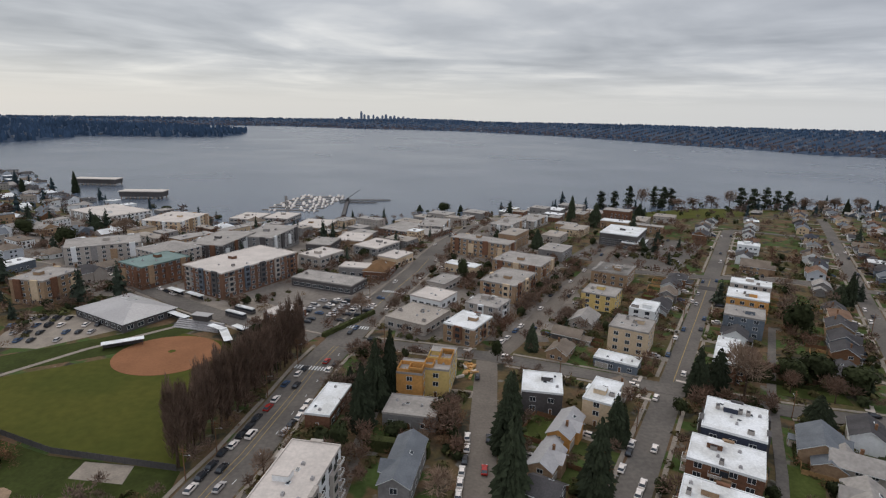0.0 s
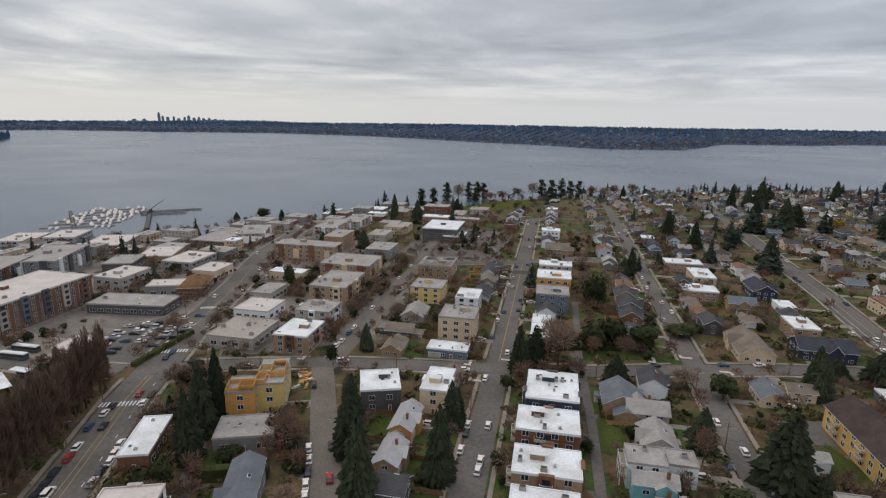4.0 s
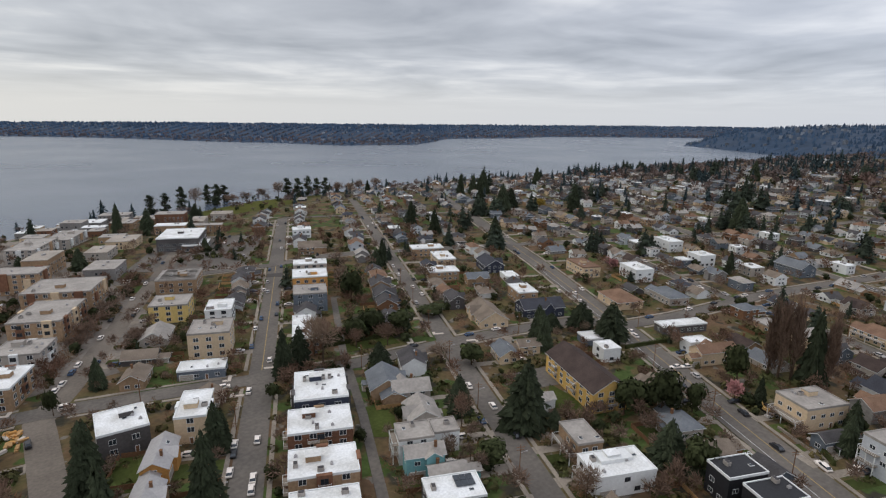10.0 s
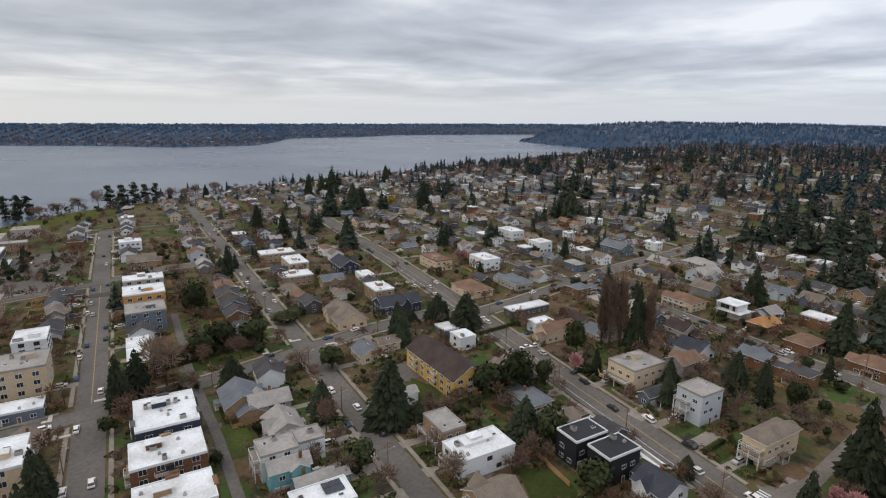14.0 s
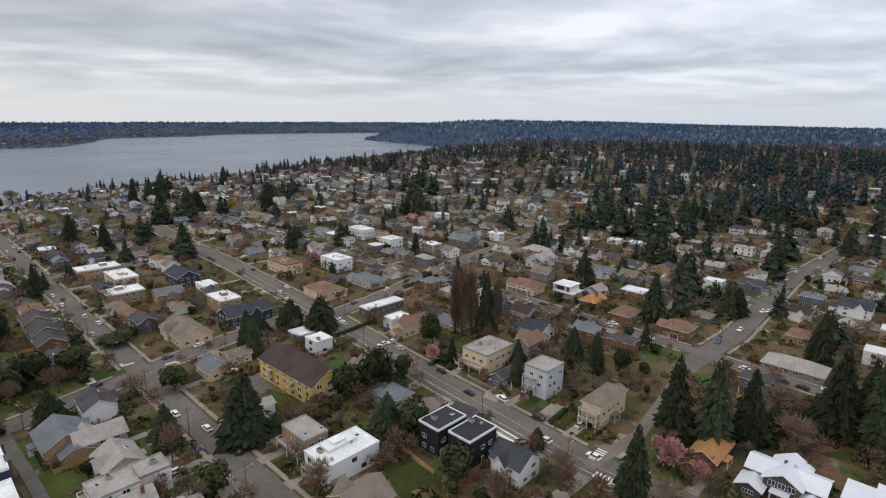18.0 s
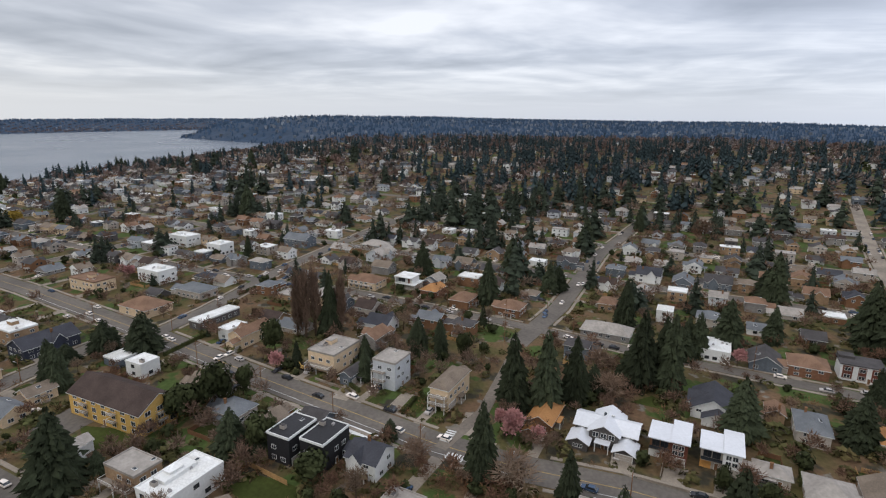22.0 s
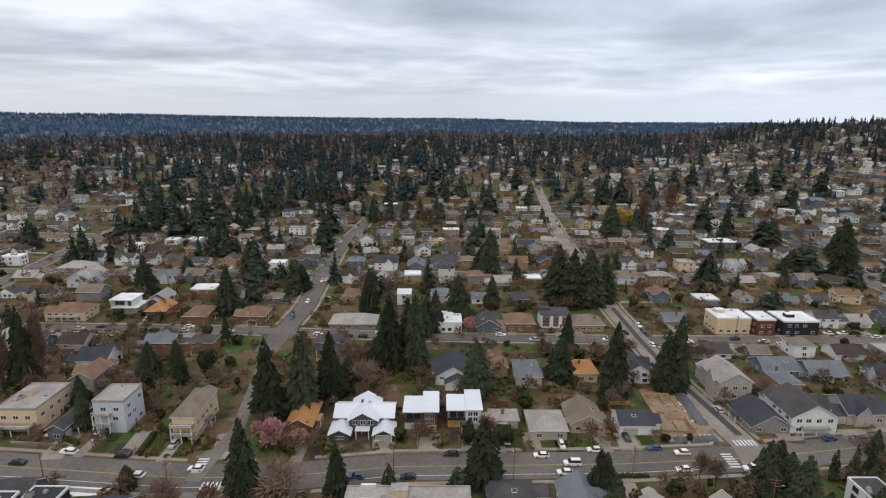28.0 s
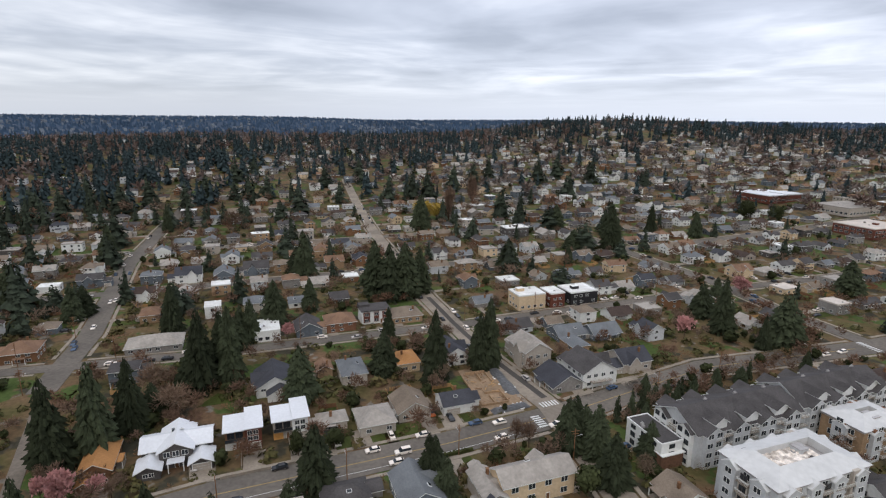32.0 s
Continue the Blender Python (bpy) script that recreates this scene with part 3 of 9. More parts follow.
def roof_gable(w, d, h, rise, over, mat, trim):
    """The ridge runs along w."""
    t = 0.22
    e = rise * over / (d / 2)
    X, Y = w / 2 + over, d / 2 + over
    v = []
    for x in (-X, X):
        v += [(x, -Y, h - e), (x, 0, h + rise), (x, Y, h - e), (x, -Y, h - e - t), (x, 0, h + rise - t), (x, Y, h - e - t)]
    f = [(0, 6, 7, 1), (1, 7, 8, 2), (3, 4, 10, 9), (4, 5, 11, 10), (0, 3, 9, 6), (2, 8, 11, 5), (0, 1, 4, 3), (1, 2, 5, 4), (6, 9, 10, 7), (7, 10, 11, 8)]
    return mesh_from("roof", v, f, [mat, trim], [0, 0, 1, 1, 1, 1, 1, 1, 1, 1])


def roof_hip(w, d, h, rise, over, mat, trim):
    X, Y = w / 2 + over, d / 2 + over
    k = max(0.3, X - Y) if w >= d else 0.0
    m = max(0.3, Y - X) if d > w else 0.0
    t = 0.22
    v = [(-X, -Y, h), (X, -Y, h), (X, Y, h), (-X, Y, h), (-k, -m, h + rise), (k, -m if w < d else 0, h + rise), (k, m, h + rise), (-k, m, h + rise)]
    if w >= d:
        v[4:] = [(-k, 0, h + rise), (k, 0, h + rise), (k, 0.02, h + rise), (-k, 0.02, h + rise)]
    else:
        v[4:] = [(0, -m, h + rise), (0.02, -m, h + rise), (0.02, m, h + rise), (0, m, h + rise)]
    v += [(-X, -Y, h - t), (X, -Y, h - t), (X, Y, h - t), (-X, Y, h - t)]
    f = [(0, 1, 5, 4), (1, 2, 6, 5), (2, 3, 7, 6), (3, 0, 4, 7), (4, 5, 6, 7), (8, 9, 1, 0), (9, 10, 2, 1), (10, 11, 3, 2), (11, 8, 0, 3), (11, 10, 9, 8)]
    return mesh_from("roof", v, f, [mat, trim], [0] * 5 + [1] * 5)


def walls(w, d, h, mat, gable=0.0):
    s = Solid()
    s.box(-w / 2, -d / 2, -1.2, w / 2, d / 2, h)
    if gable:
        s.add([(-w / 2, -d / 2, h), (-w / 2, d / 2, h), (-w / 2, 0, h + gable), (w / 2, -d / 2, h), (w / 2, d / 2, h), (w / 2, 0, h + gable)], [(0, 2, 1), (3, 4, 5), (0, 3, 5, 2), (1, 2, 5, 4)])
    return s.mesh("wall", mat)


BUILT = {}
SITES = []
SIDES = [(0, 1), (90, 0), (180, 1), (270, 0)]


def building(label, kind, x, y, rot, w, d, h, roof, wall, top, floors, dense=1.0, group="", porch=True):
    rnd = random.Random(int(x * 31 + y * 17))
    z = ground(x, y)
    if roof != "flat" and d > w:
        w, d, rot = d, w, rot + 90
    ob = thing(kind, pose(x, y, z, 0, 0, rot), label, kind.replace("_", " "), group)
    OCC.append((x, y, 0.5 * math.hypot(w, d)))
    if kind in ("house", "townhouse"):
        SITES.append((x, y, w, d, rot))
    if top == "white" and math.hypot(x, y) > 240 and x < 90:
        # the roofs downtown are greyed by age
        top = "dullwhite"
    wm, tm = WALL[wall], TOP[top]
    trim = DARKTRIM if wall in ("white", "paleblue") and rnd.random() < 0.4 else TRIM
    eave = h
    if roof == "flat" and top == "metalwhite":
        part("wall", walls(w, d, h, wm), ob)
        part("roof", Solid().add([(-w / 2 - 0.7, -d / 2 - 0.7, h + 0.1), (w / 2 + 0.7, -d / 2 - 0.7, h + 0.1), (w / 2 + 0.7, d / 2 + 0.7, h + 0.9), (-w / 2 - 0.7, d / 2 + 0.7, h + 0.9), (-w / 2 - 0.7, -d / 2 - 0.7, h - 0.2), (w / 2 + 0.7, -d / 2 - 0.7, h - 0.2), (w / 2 + 0.7, d / 2 + 0.7, h - 0.1), (-w / 2 - 0.7, d / 2 + 0.7, h - 0.1)],
             [(0, 1, 2, 3), (7, 6, 5, 4), (0, 4, 5, 1), (1, 5, 6, 2), (2, 6, 7, 3), (3, 7, 4, 0)]).mesh("roof", tm), ob)
        part("upper_roof", Solid().box(-w / 2 - 0.5, d * 0.05, h + 0.5, -w * 0.02, d / 2 + 0.9, h + 1.5).mesh("upper_roof", tm), ob)
    elif roof == "flat":
        part("wall", walls(w, d, h, wm), ob)
        rim = Solid()
        p, q, e = w / 2 + 0.12, d / 2 + 0.12, 0.28
        rim.box(-p, -q, h - 0.35, p, -q + e, h + 0.4).box(-p, q - e, h - 0.35, p, q, h + 0.4).box(-p, -q + e, h - 0.35, -p + e, q - e, h + 0.4).box(p - e, -q + e, h - 0.35, p, q - e, h + 0.4)
        edge = TRIM if top in ("white", "metalwhite", "blackroof") else (tm if top != "darkroof" else TRIM)
        part("parapet", rim.mesh("parapet", edge), ob)
        part("roof", Solid().box(-w / 2 + 0.17, -d / 2 + 0.17, h, w / 2 - 0.17, d / 2 - 0.17, h + 0.12).mesh("roof", tm), ob)
        area = w * d
        for k in range(min(9, int(area / 45)) if math.hypot(x, y) < 260 else min(3, int(area / 90))):
            me, nm = rnd.choice([(VENT, "roof_vent"), (VENT, "roof_vent"), (UNIT, "roof_unit"), (SKYLIGHT, "skylight")])
            part(nm, me, ob, pose(rnd.uniform(-0.4, 0.4) * w, rnd.uniform(-0.38, 0.38) * d, h + 0.12, 0, 0, rnd.choice((0, 90))))
        if floors >= 2 and area > 150:
            hx, hy = rnd.uniform(-0.2, 0.2) * w, rnd.uniform(-0.2, 0.2) * d
            part("stair_head", Solid().box(hx - 2, hy - 1.5, h + 0.12, hx + 2, hy + 1.5, h + 1.7, 0).box(hx - 2.1, hy - 1.6, h + 1.7, hx + 2.1, hy + 1.6, h + 1.85, 1).mesh("stair_head", [wm, tm]), ob)
    else:
        rise = min(d * 0.29, 4.2) if roof == "gable" else min(d * 0.26, 3.8)
        eave = h - rise * 0.45
        part("wall", walls(w, d, eave, wm, rise if roof == "gable" else 0), ob)
        make = roof_gable if roof == "gable" else roof_hip
        part("roof", make(w, d, eave + (0.02 if roof == "gable" else 0.0), rise, 0.55, tm, TRIM), ob)
        if h > 5.4 and w * d < 400 and roof == "gable" and w > 9:
            # a cross gable over the front
            gw, gd = min(5.0, w * 0.4), d * 0.5 + 1.2
            gx0 = rnd.uniform(-0.2, 0.2) * w
            side = rnd.choice((-1, 1))
            part("front_gable", walls(gd, gw, eave - 0.05, wm, rise * 0.8), ob, pose(gx0, side * gd / 2, 0, 0, 0, 90))
            part("front_roof", roof_gable(gd, gw, eave, rise * 0.8, 0.45, tm, TRIM), ob, pose(gx0, side * gd / 2, 0, 0, 0, 90))
        if kind == "house" and w * d < 260 and math.hypot(x, y) < 430:
            # a lower wing at one end, and a porch on posts over the door
            end, sy = rnd.choice((-1, 1)), rnd.choice((-1, 1))
            if rnd.random() < 0.6:
                gw, gd = rnd.uniform(3.4, 5.0), d * rnd.uniform(0.5, 0.7)
                low = max(2.4, eave * 0.72)
                at = pose(end * (w / 2 + gw / 2 - 0.02), sy * (d - gd) * 0.4, 0)
                part("side_wing", walls(gw, gd, low, wm, gd * 0.26), ob, at)
                part("side_roof", roof_gable(gw, gd, low + 0.02, gd * 0.26, 0.4, tm, TRIM), ob, at)
                part("garage_door", GARAGE, ob, at @ pose(0, sy * (gd / 2 + 0.01), 0, 0, 0, 0 if sy > 0 else 180) @ Matrix.Diagonal((min(0.9, gw / 6), 1, 0.88, 1)))
            if rnd.random() < 0.65:
                pw, pd, px = rnd.uniform(3, 5.5), rnd.uniform(1.6, 2.6), rnd.uniform(-0.2, 0.2) * w
                porch_ = Solid()
                y0 = -sy * d / 2
                ya, yb = sorted((y0, y0 - sy * pd))
                porch_.box(px - pw / 2, ya, 2.5, px + pw / 2, yb, 2.72, 0).box(px - pw / 2, ya, -0.4, px + pw / 2, yb, 0.3, 1)
                for q in (px - pw / 2 + 0.12, px + pw / 2 - 0.12):
                    yp = y0 - sy * (pd - 0.15)
                    porch_.box(q - 0.1, yp - 0.1, 0.3, q + 0.1, yp + 0.1, 2.5, 2)
                part("porch", porch_.mesh("porch", [tm, CONCRETE, TRIM]), ob)
        if w * d < 320 and rnd.random() < 0.4:
            part("chimney", CHIMNEY, ob, pose(rnd.uniform(-0.3, 0.3) * w, rnd.choice((-1, 1)) * d * 0.18, eave + rise * 0.6))
        if rnd.random() < 0.3:
            k = rnd.choice((-1, 1))
            slope = math.degrees(math.atan2(rise, d / 2))
            part("skylight", SKYLIGHT, ob, pose(rnd.uniform(-0.25, 0.25) * w, k * d * 0.22, eave + rise * 0.56 + 0.03, -k * slope, 0, 0))
    if kind == "apartment_building" and floors >= 3 and roof == "flat":
        # bays in other claddings along the long sides
        hues = {"brickmix": ["palegrey", "bluegrey", "darkgrey", "palegrey", "brickmix"], "tan": ["brick", "cream"], "palegrey": ["white", "grey", "tan"], "cream": ["white", "tan"], "darkgrey": ["white", "brick"], "white": ["palegrey"], "grey": ["white", "darkgrey"], "brick": ["tan", "brick"], "navy": ["darkgrey"]}.get(wall, ["palegrey"])
        for turn, span, off in ((0, w, d), (180, w, d), (90, d, w), (270, d, w)):
            n = int(span / 9.5)
            for k in range(n):
                bx = (k - (n - 1) / 2) * span / n
                bw = rnd.uniform(2.8, 4.2)
                m = pose(0, 0, 0, 0, 0, turn) @ pose(bx, -off / 2, 0)
                bay = part("bay", Solid().box(-bw / 2, -0.9, 2.9, bw / 2, 0.2, h + rnd.choice((-2.8, 0.3, 0.6))).mesh("bay", WALL[hues[k % len(hues)]]), ob, m)
                for fl in range(1, floors):
                    if math.hypot(x, y) < 330:
                        part("window", window_mesh(1.9, 1.7, DARKTRIM), bay, pose(0, -0.91, fl * min(3.3, h / floors) + 0.9, 0, 0, 180))
    if kind == "apartment_building" and floors >= 4 and roof == "gable":
        # a row of cross gables with balconies down both long sides
        for side in (-1, 1):
            for k in range(4):
                gx0 = (k - 1.5) * w / 4
                gd = d * 0.32
                cg = part("cross_gable", walls(gd, 6.4, eave - 0.1, wm, 2.2), ob, pose(gx0, side * (d / 2 + 0.4 - gd / 2 + 1.0), 0, 0, 0, 90))
                part("cross_roof", roof_gable(gd + 3, 6.4, eave, 2.2, 0.4, tm, TRIM), ob, pose(gx0, side * (d / 2 - gd / 2 - 0.1), 0, 0, 0, 90))
                for fl in range(4):
                    for wx in (-1.6, 1.6):
                        part("window", window_mesh(1.9, 1.7, TRIM), cg, cg.matrix_basis.inverted() @ pose(gx0 + wx, side * (d / 2 + 1.42), fl * 3.0 + 0.7, 0, 0, 0 if side > 0 else 180))
                    part("balcony", BALCONY, ob, pose(gx0 + w / 8, side * (d / 2), fl * 3.0 + 0.3, 0, 0, 0 if side > 0 else 180))
        for k in range(3):
            # tall dormers and flat vents on the back of the roof, gabled bays on the ends
            dx = (k - 1) * w / 3.4
            part("dormer", walls(d * 0.46, 5.0, eave + rise * 0.55, WALL["white"], 1.6), ob, pose(dx, -d * 0.25, 0, 0, 0, 90))
            part("dormer_roof", roof_gable(d * 0.5, 5.0, eave + rise * 0.55 + 0.03, 1.6, 0.4, tm, TRIM), ob, pose(dx, -d * 0.25, 0, 0, 0, 90))
            part("roof_vent", VENT, ob, pose(dx + 4, d * 0.1, eave + rise * 0.8))
        for side in (-1, 1):
            for dy in (-d * 0.27, d * 0.27):
                cg = part("end_gable", walls(2.4, 5.6, eave - 0.2, WALL["white"], 1.9), ob, pose(side * (w / 2 + 0.2), dy, 0))
                part("end_roof", roof_gable(4.4, 5.6, eave - 0.15, 1.9, 0.4, tm, TRIM), ob, pose(side * (w / 2 - 0.8), dy, 0))
                for fl in range(4):
                    for wy in (-1.4, 1.4):
                        part("window", window_mesh(1.6, 1.6, DARKTRIM), cg, pose(side * 1.21, wy, fl * 3.0 + 0.7, 0, 0, -90 * side))
            for fl in range(1, 4):
                part("balcony", BALCONY, ob, pose(side * w / 2, 0, fl * 3.0 + 0.2, 0, 0, -90 * side))
    if top == "metal" and kind == "apartment_building":
        # sloping roofs round a court
        X, Y, x1, y1, rz = w / 2 + 0.5, d / 2 + 0.5, w / 2 - 5.2, d / 2 - 6.5, h + 2.4
        v = [(-X, -Y, h + 0.45), (X, -Y, h + 0.45), (X, Y, h + 0.45), (-X, Y, h + 0.45), (-x1, -y1, rz), (x1, -y1, rz), (x1, y1, rz), (-x1, y1, rz), (-x1, -y1, h + 0.2), (x1, -y1, h + 0.2), (x1, y1, h + 0.2), (-x1, y1, h + 0.2)]
        part("roof_slope", mesh_from("roof_slope", v, [(0, 1, 5, 4), (1, 2, 6, 5), (2, 3, 7, 6), (3, 0, 4, 7), (4, 5, 9, 8), (5, 6, 10, 9), (6, 7, 11, 10), (7, 4, 8, 11)], TOP["palemetal"]), ob)
        for turn, span, off in ((0, w, d), (180, w, d), (90, d, w), (270, d, w)):
            n = int(span / 8)
            for k in range(n):
                m = pose(0, 0, 0, 0, 0, turn) @ pose((k - (n - 1) / 2) * span / n, -off / 2 - 0.2, 0, 0, 0, 90)
                part("cross_gable", walls(2.2, 4.2, h - 0.4, WALL["ash"], 1.3), ob, m)
                part("cross_roof", roof_gable(6.0, 4.2, h - 0.35, 1.3, 0.4, TOP["palemetal"], TRIM), ob, m @ pose(2.2, 0, 0))
                for fl in range(4):
                    part("window", window_mesh(1.9, 1.7, TRIM), ob, pose(0, 0, 0, 0, 0, turn) @ pose((k - (n - 1) / 2) * span / n, -off / 2 - 1.32, fl * 3.1 + 0.8, 0, 0, 180))
                    if k:
                        part("balcony", BALCONY, ob, pose(0, 0, 0, 0, 0, turn) @ pose((k - n / 2) * span / n, -off / 2, fl * 3.1 + 0.3, 0, 0, 180))
    # windows, floor by floor, on every side
    fh = min(3.3, eave / floors)
    ww, wh = (1.9, min(1.75, fh * 0.62)) if kind != "house" else (1.6, min(1.35, fh * 0.55))
    if kind in ("shop", "warehouse", "office", "civic_hall"):
        ww, wh = 2.8, min(1.9, fh * 0.6)
    step = (3.3 if kind == "house" else 4.3) / dense
    me = window_mesh(ww, round(wh, 1), trim)
    flats = kind == "apartment_building" and floors >= 3
    near = math.hypot(x, y) < 222
    pack, shape = Solid(), window_shape(ww, round(wh, 1))
    for side, (turn, along) in enumerate(SIDES):
        span, off = (w, d) if along else (d, w)
        # the sides that look towards the middle of the plan have windows as single pieces
        aspect = radians(rot + turn - 90)
        single = near and math.cos(aspect) * x + math.sin(aspect) * y < 0
        n = max(1, int((span - 1.2) / step))
        for fl in range(floors):
            for k in range(n):
                px = (k - (n - 1) / 2) * (span - 1.6) / max(n, 1) + (rnd.uniform(-0.3, 0.3) if kind == "house" else 0)
                if kind == "house" and rnd.random() < 0.25:
                    continue
                m = pose(0, 0, 0, 0, 0, turn) @ pose(px, -off / 2 - 0.01, fl * fh + fh * 0.3, 0, 0, 180)
                if fl == 0 and k == n // 2 and side in (0, 2) and near:
                    part("door", DOOR, ob, pose(0, 0, 0, 0, 0, turn) @ pose(px, -off / 2 - 0.01, 0.0, 0, 0, 180))
                elif fl == 0 and kind == "house" and side == 2 and k == 0 and span > 10 and near:
                    part("garage_door", GARAGE, ob, pose(0, 0, 0, 0, 0, turn) @ pose(-span / 2 + 3.4, -off / 2 - 0.01, 0.0, 0, 0, 180))
                elif not single:
                    n0 = len(pack.v)
                    pack.v += [tuple(m @ Vector(q)) for q in shape[0]]
                    pack.f += [tuple(n0 + i for i in q) for q in shape[1]]
                    pack.s += shape[2]
                else:
                    part("window", me, ob, m)
                    if flats and fl > 0 and k % 3 == 1 and math.hypot(x, y) < 250:
                        part("balcony", BALCONY, ob, pose(0, 0, 0, 0, 0, turn) @ pose(px, -off / 2, fl * fh + 0.05, 0, 0, 180))
    if pack.v:
        tagged(part("windows", pack.mesh("windows", [trim, GLASS]), ob), kind="stuff")
    BUILT[label] = (ob, w, d, h, rot)
    return ob


building("white five-storey apartment block with a pale flat roof", "apartment_building", -34.3, 107.8, 170, 13.2, 36.7, 16, "flat", "white", "dullwhite", 5)
building("low red brick shop with a patched white roof", "shop", -36.6, 167.9, 170, 8.4, 21.0, 5, "flat", "brick", "white", 1)
building("long apartment house with a blue-grey metal roof", "apartment_building", -8.9, 132.5, 170, 8.2, 22.2, 8, "gable", "grey", "slate", 2)
building("low building with a grey membrane roof behind a hedge", "shop", -8.0, 164.2, 170, 17.5, 12.5, 5, "flat", "grey", "membrane", 1)
building("unfinished townhouse block sheathed in orange boards", "townhouse", -9.0, 182.0, 170, 9.4, 11.5, 10.5, "flat", "orange", "membrane", 3)
building("unfinished townhouse block with pale yellow boards", "townhouse", 1.0, 189.0, 170, 9.4, 20.0, 10.8, "flat", "yellow", "membrane", 3)
building("tan three-storey flats with a white roof and balconies", "apartment_building", 13.3, 233.4, 150, 15.1, 18.8, 8.6, "flat", "tan", "white", 3)
building("pale grey apartment block with blue-grey panels", "apartment_building", 24.2, 258.3, 150, 17.2, 15.8, 9, "flat", "palegrey", "membrane", 3)
building("low shop with a white roof", "shop", -3.0, 280.0, 150, 18.6, 18.0, 5, "flat", "white", "white", 1)
building("low garage building with a concrete roof deck", "shop", -10.0, 250.0, 150, 22.2, 24.0, 5, "flat", "palegrey", "concrete", 1)
building("tan brick apartment block with stepped roofs", "apartment_building", 39.1, 297.8, 150, 21.0, 30.9, 10, "flat", "tan", "membrane", 3)
building("tan brick apartment block with a grey roof", "apartment_building", 53.5, 337.8, 150, 31.7, 26.7, 10, "flat", "tan", "membrane", 3)
building("brick and cream five-storey apartment block with a white roof", "apartment_building", -115.0, 309.0, 150, 32.0, 55.0, 14.5, "flat", "brickmix", "white", 5)
building("brick block with teal metal roofs", "apartment_building", -166.0, 309.0, 150, 22.0, 30.0, 13, "flat", "brick", "teal", 4)
building("long grey apartment block with white bays", "apartment_building", -224.0, 356.0, 30, 43.3, 28.0, 12, "flat", "palegrey", "membrane", 4)
building("grey apartment block with hipped roofs", "apartment_building", -175.4, 345.0, 150, 28.4, 27.0, 13, "hip", "palegrey", "membrane", 4)
building("civic hall with a large grey-blue metal roof", "civic_hall", -152.0, 252.0, 150, 38.9, 26.3, 6, "hip", "darkgrey", "metal", 1)
building("tan apartment block with a grey roof", "apartment_building", -206.4, 276.2, 170, 20.0, 23.7, 13, "flat", "tan", "membrane", 4)
building("cream lakeside condominium with many balconies", "apartment_building", -244.5, 497.9, 170, 38.7, 45.0, 12, "flat", "cream", "white", 4)
building("white lakeside condominium with stepped roofs", "apartment_building", -330.2, 543.2, 150, 65.1, 45.0, 9, "flat", "white", "white", 3)
building("dark grey block with white bays", "apartment_building", -153.1, 375.7, 170, 26.9, 44.6, 12, "flat", "darkgrey", "membrane", 4)
building("grey corner block with balconies", "apartment_building", -128.7, 403.3, 170, 26.4, 45.0, 13, "flat", "grey", "membrane", 4)
building("lakeside hall with a white roof", "shop", -197.3, 560.3, 170, 27.1, 35.2, 7, "flat", "palegrey", "white", 2)
building("lakeside pavilion with a white roof", "shop", -165.7, 567.5, 170, 26.0, 33.8, 7, "flat", "palegrey", "white", 2)
building("low lakeside shop with a white roof", "shop", -119.2, 511.7, 170, 30.2, 39.3, 7, "flat", "tan", "white", 2)
building("shop with a white roof and dark trim", "shop", -78.3, 351.6, 150, 18.2, 23.7, 8, "flat", "palegrey", "white", 2)
building("low shop with a white roof and dark trim", "shop", -52.3, 329.2, 170, 17.8, 12.0, 6, "flat", "grey", "white", 1)
building("shop with a bright white roof", "shop", -46.0, 388.0, 150, 21.0, 27.3, 7, "flat", "grey", "white", 2)
building("low cream shop with a white roof", "shop", -30.0, 357.6, 150, 15.3, 19.9, 6, "flat", "cream", "white", 1)
building("low tan shop with a white roof", "shop", -68.6, 425.6, 170, 22.6, 29.4, 6, "flat", "tan", "white", 1)
building("low dark shop with a grey roof", "shop", -87.5, 401.7, 170, 18.2, 23.7, 6, "flat", "darkgrey", "membrane", 1)
building("restaurant with a broad brown hipped roof", "shop", -37.5, 329.0, 170, 14.5, 22.7, 7, "hip", "brick", "brown", 1)
building("pale block by the shore", "apartment_building", -6.0, 502.6, 170, 22.5, 40.0, 9, "flat", "palegrey", "membrane", 3)
building("row of shops with striped awnings", "shop", -22.5, 483.2, 150, 54.0, 39.0, 6, "flat", "brick", "membrane", 2)
building("tan apartment block with dark bays", "apartment_building", 30.7, 383.3, 60, 15.9, 45.0, 12, "flat", "tan", "membrane", 4)
building("pale green block with a lift tower", "apartment_building", 60.1, 481.1, 150, 18.9, 41.0, 10, "flat", "palegrey", "membrane", 4)
building("pale block on the rise above the shore", "apartment_building", 86.3, 512.0, 150, 17.7, 39.3, 8, "flat", "palegrey", "membrane", 3)
building("long dark low office with a white and grey roof", "office", 147.0, 432.0, 150, 28.6, 37.1, 10, "flat", "darkgrey", "white", 2)
building("low annex with a white roof", "office", 151.0, 415.5, 150, 16.3, 21.2, 5, "flat", "darkgrey", "white", 1)
building("tan flats with a pale roof", "apartment_building", 107.9, 326.6, 150, 18.8, 21.4, 8, "flat", "tan", "membrane", 2)
building("low shop with a grey roof", "shop", 2.5, 307.0, 150, 11.5, 19.1, 5, "flat", "palegrey", "membrane", 1)
building("small brick shop with a white roof", "shop", -75.4, 253.6, 150, 14.1, 14.5, 4, "flat", "brick", "white", 1)
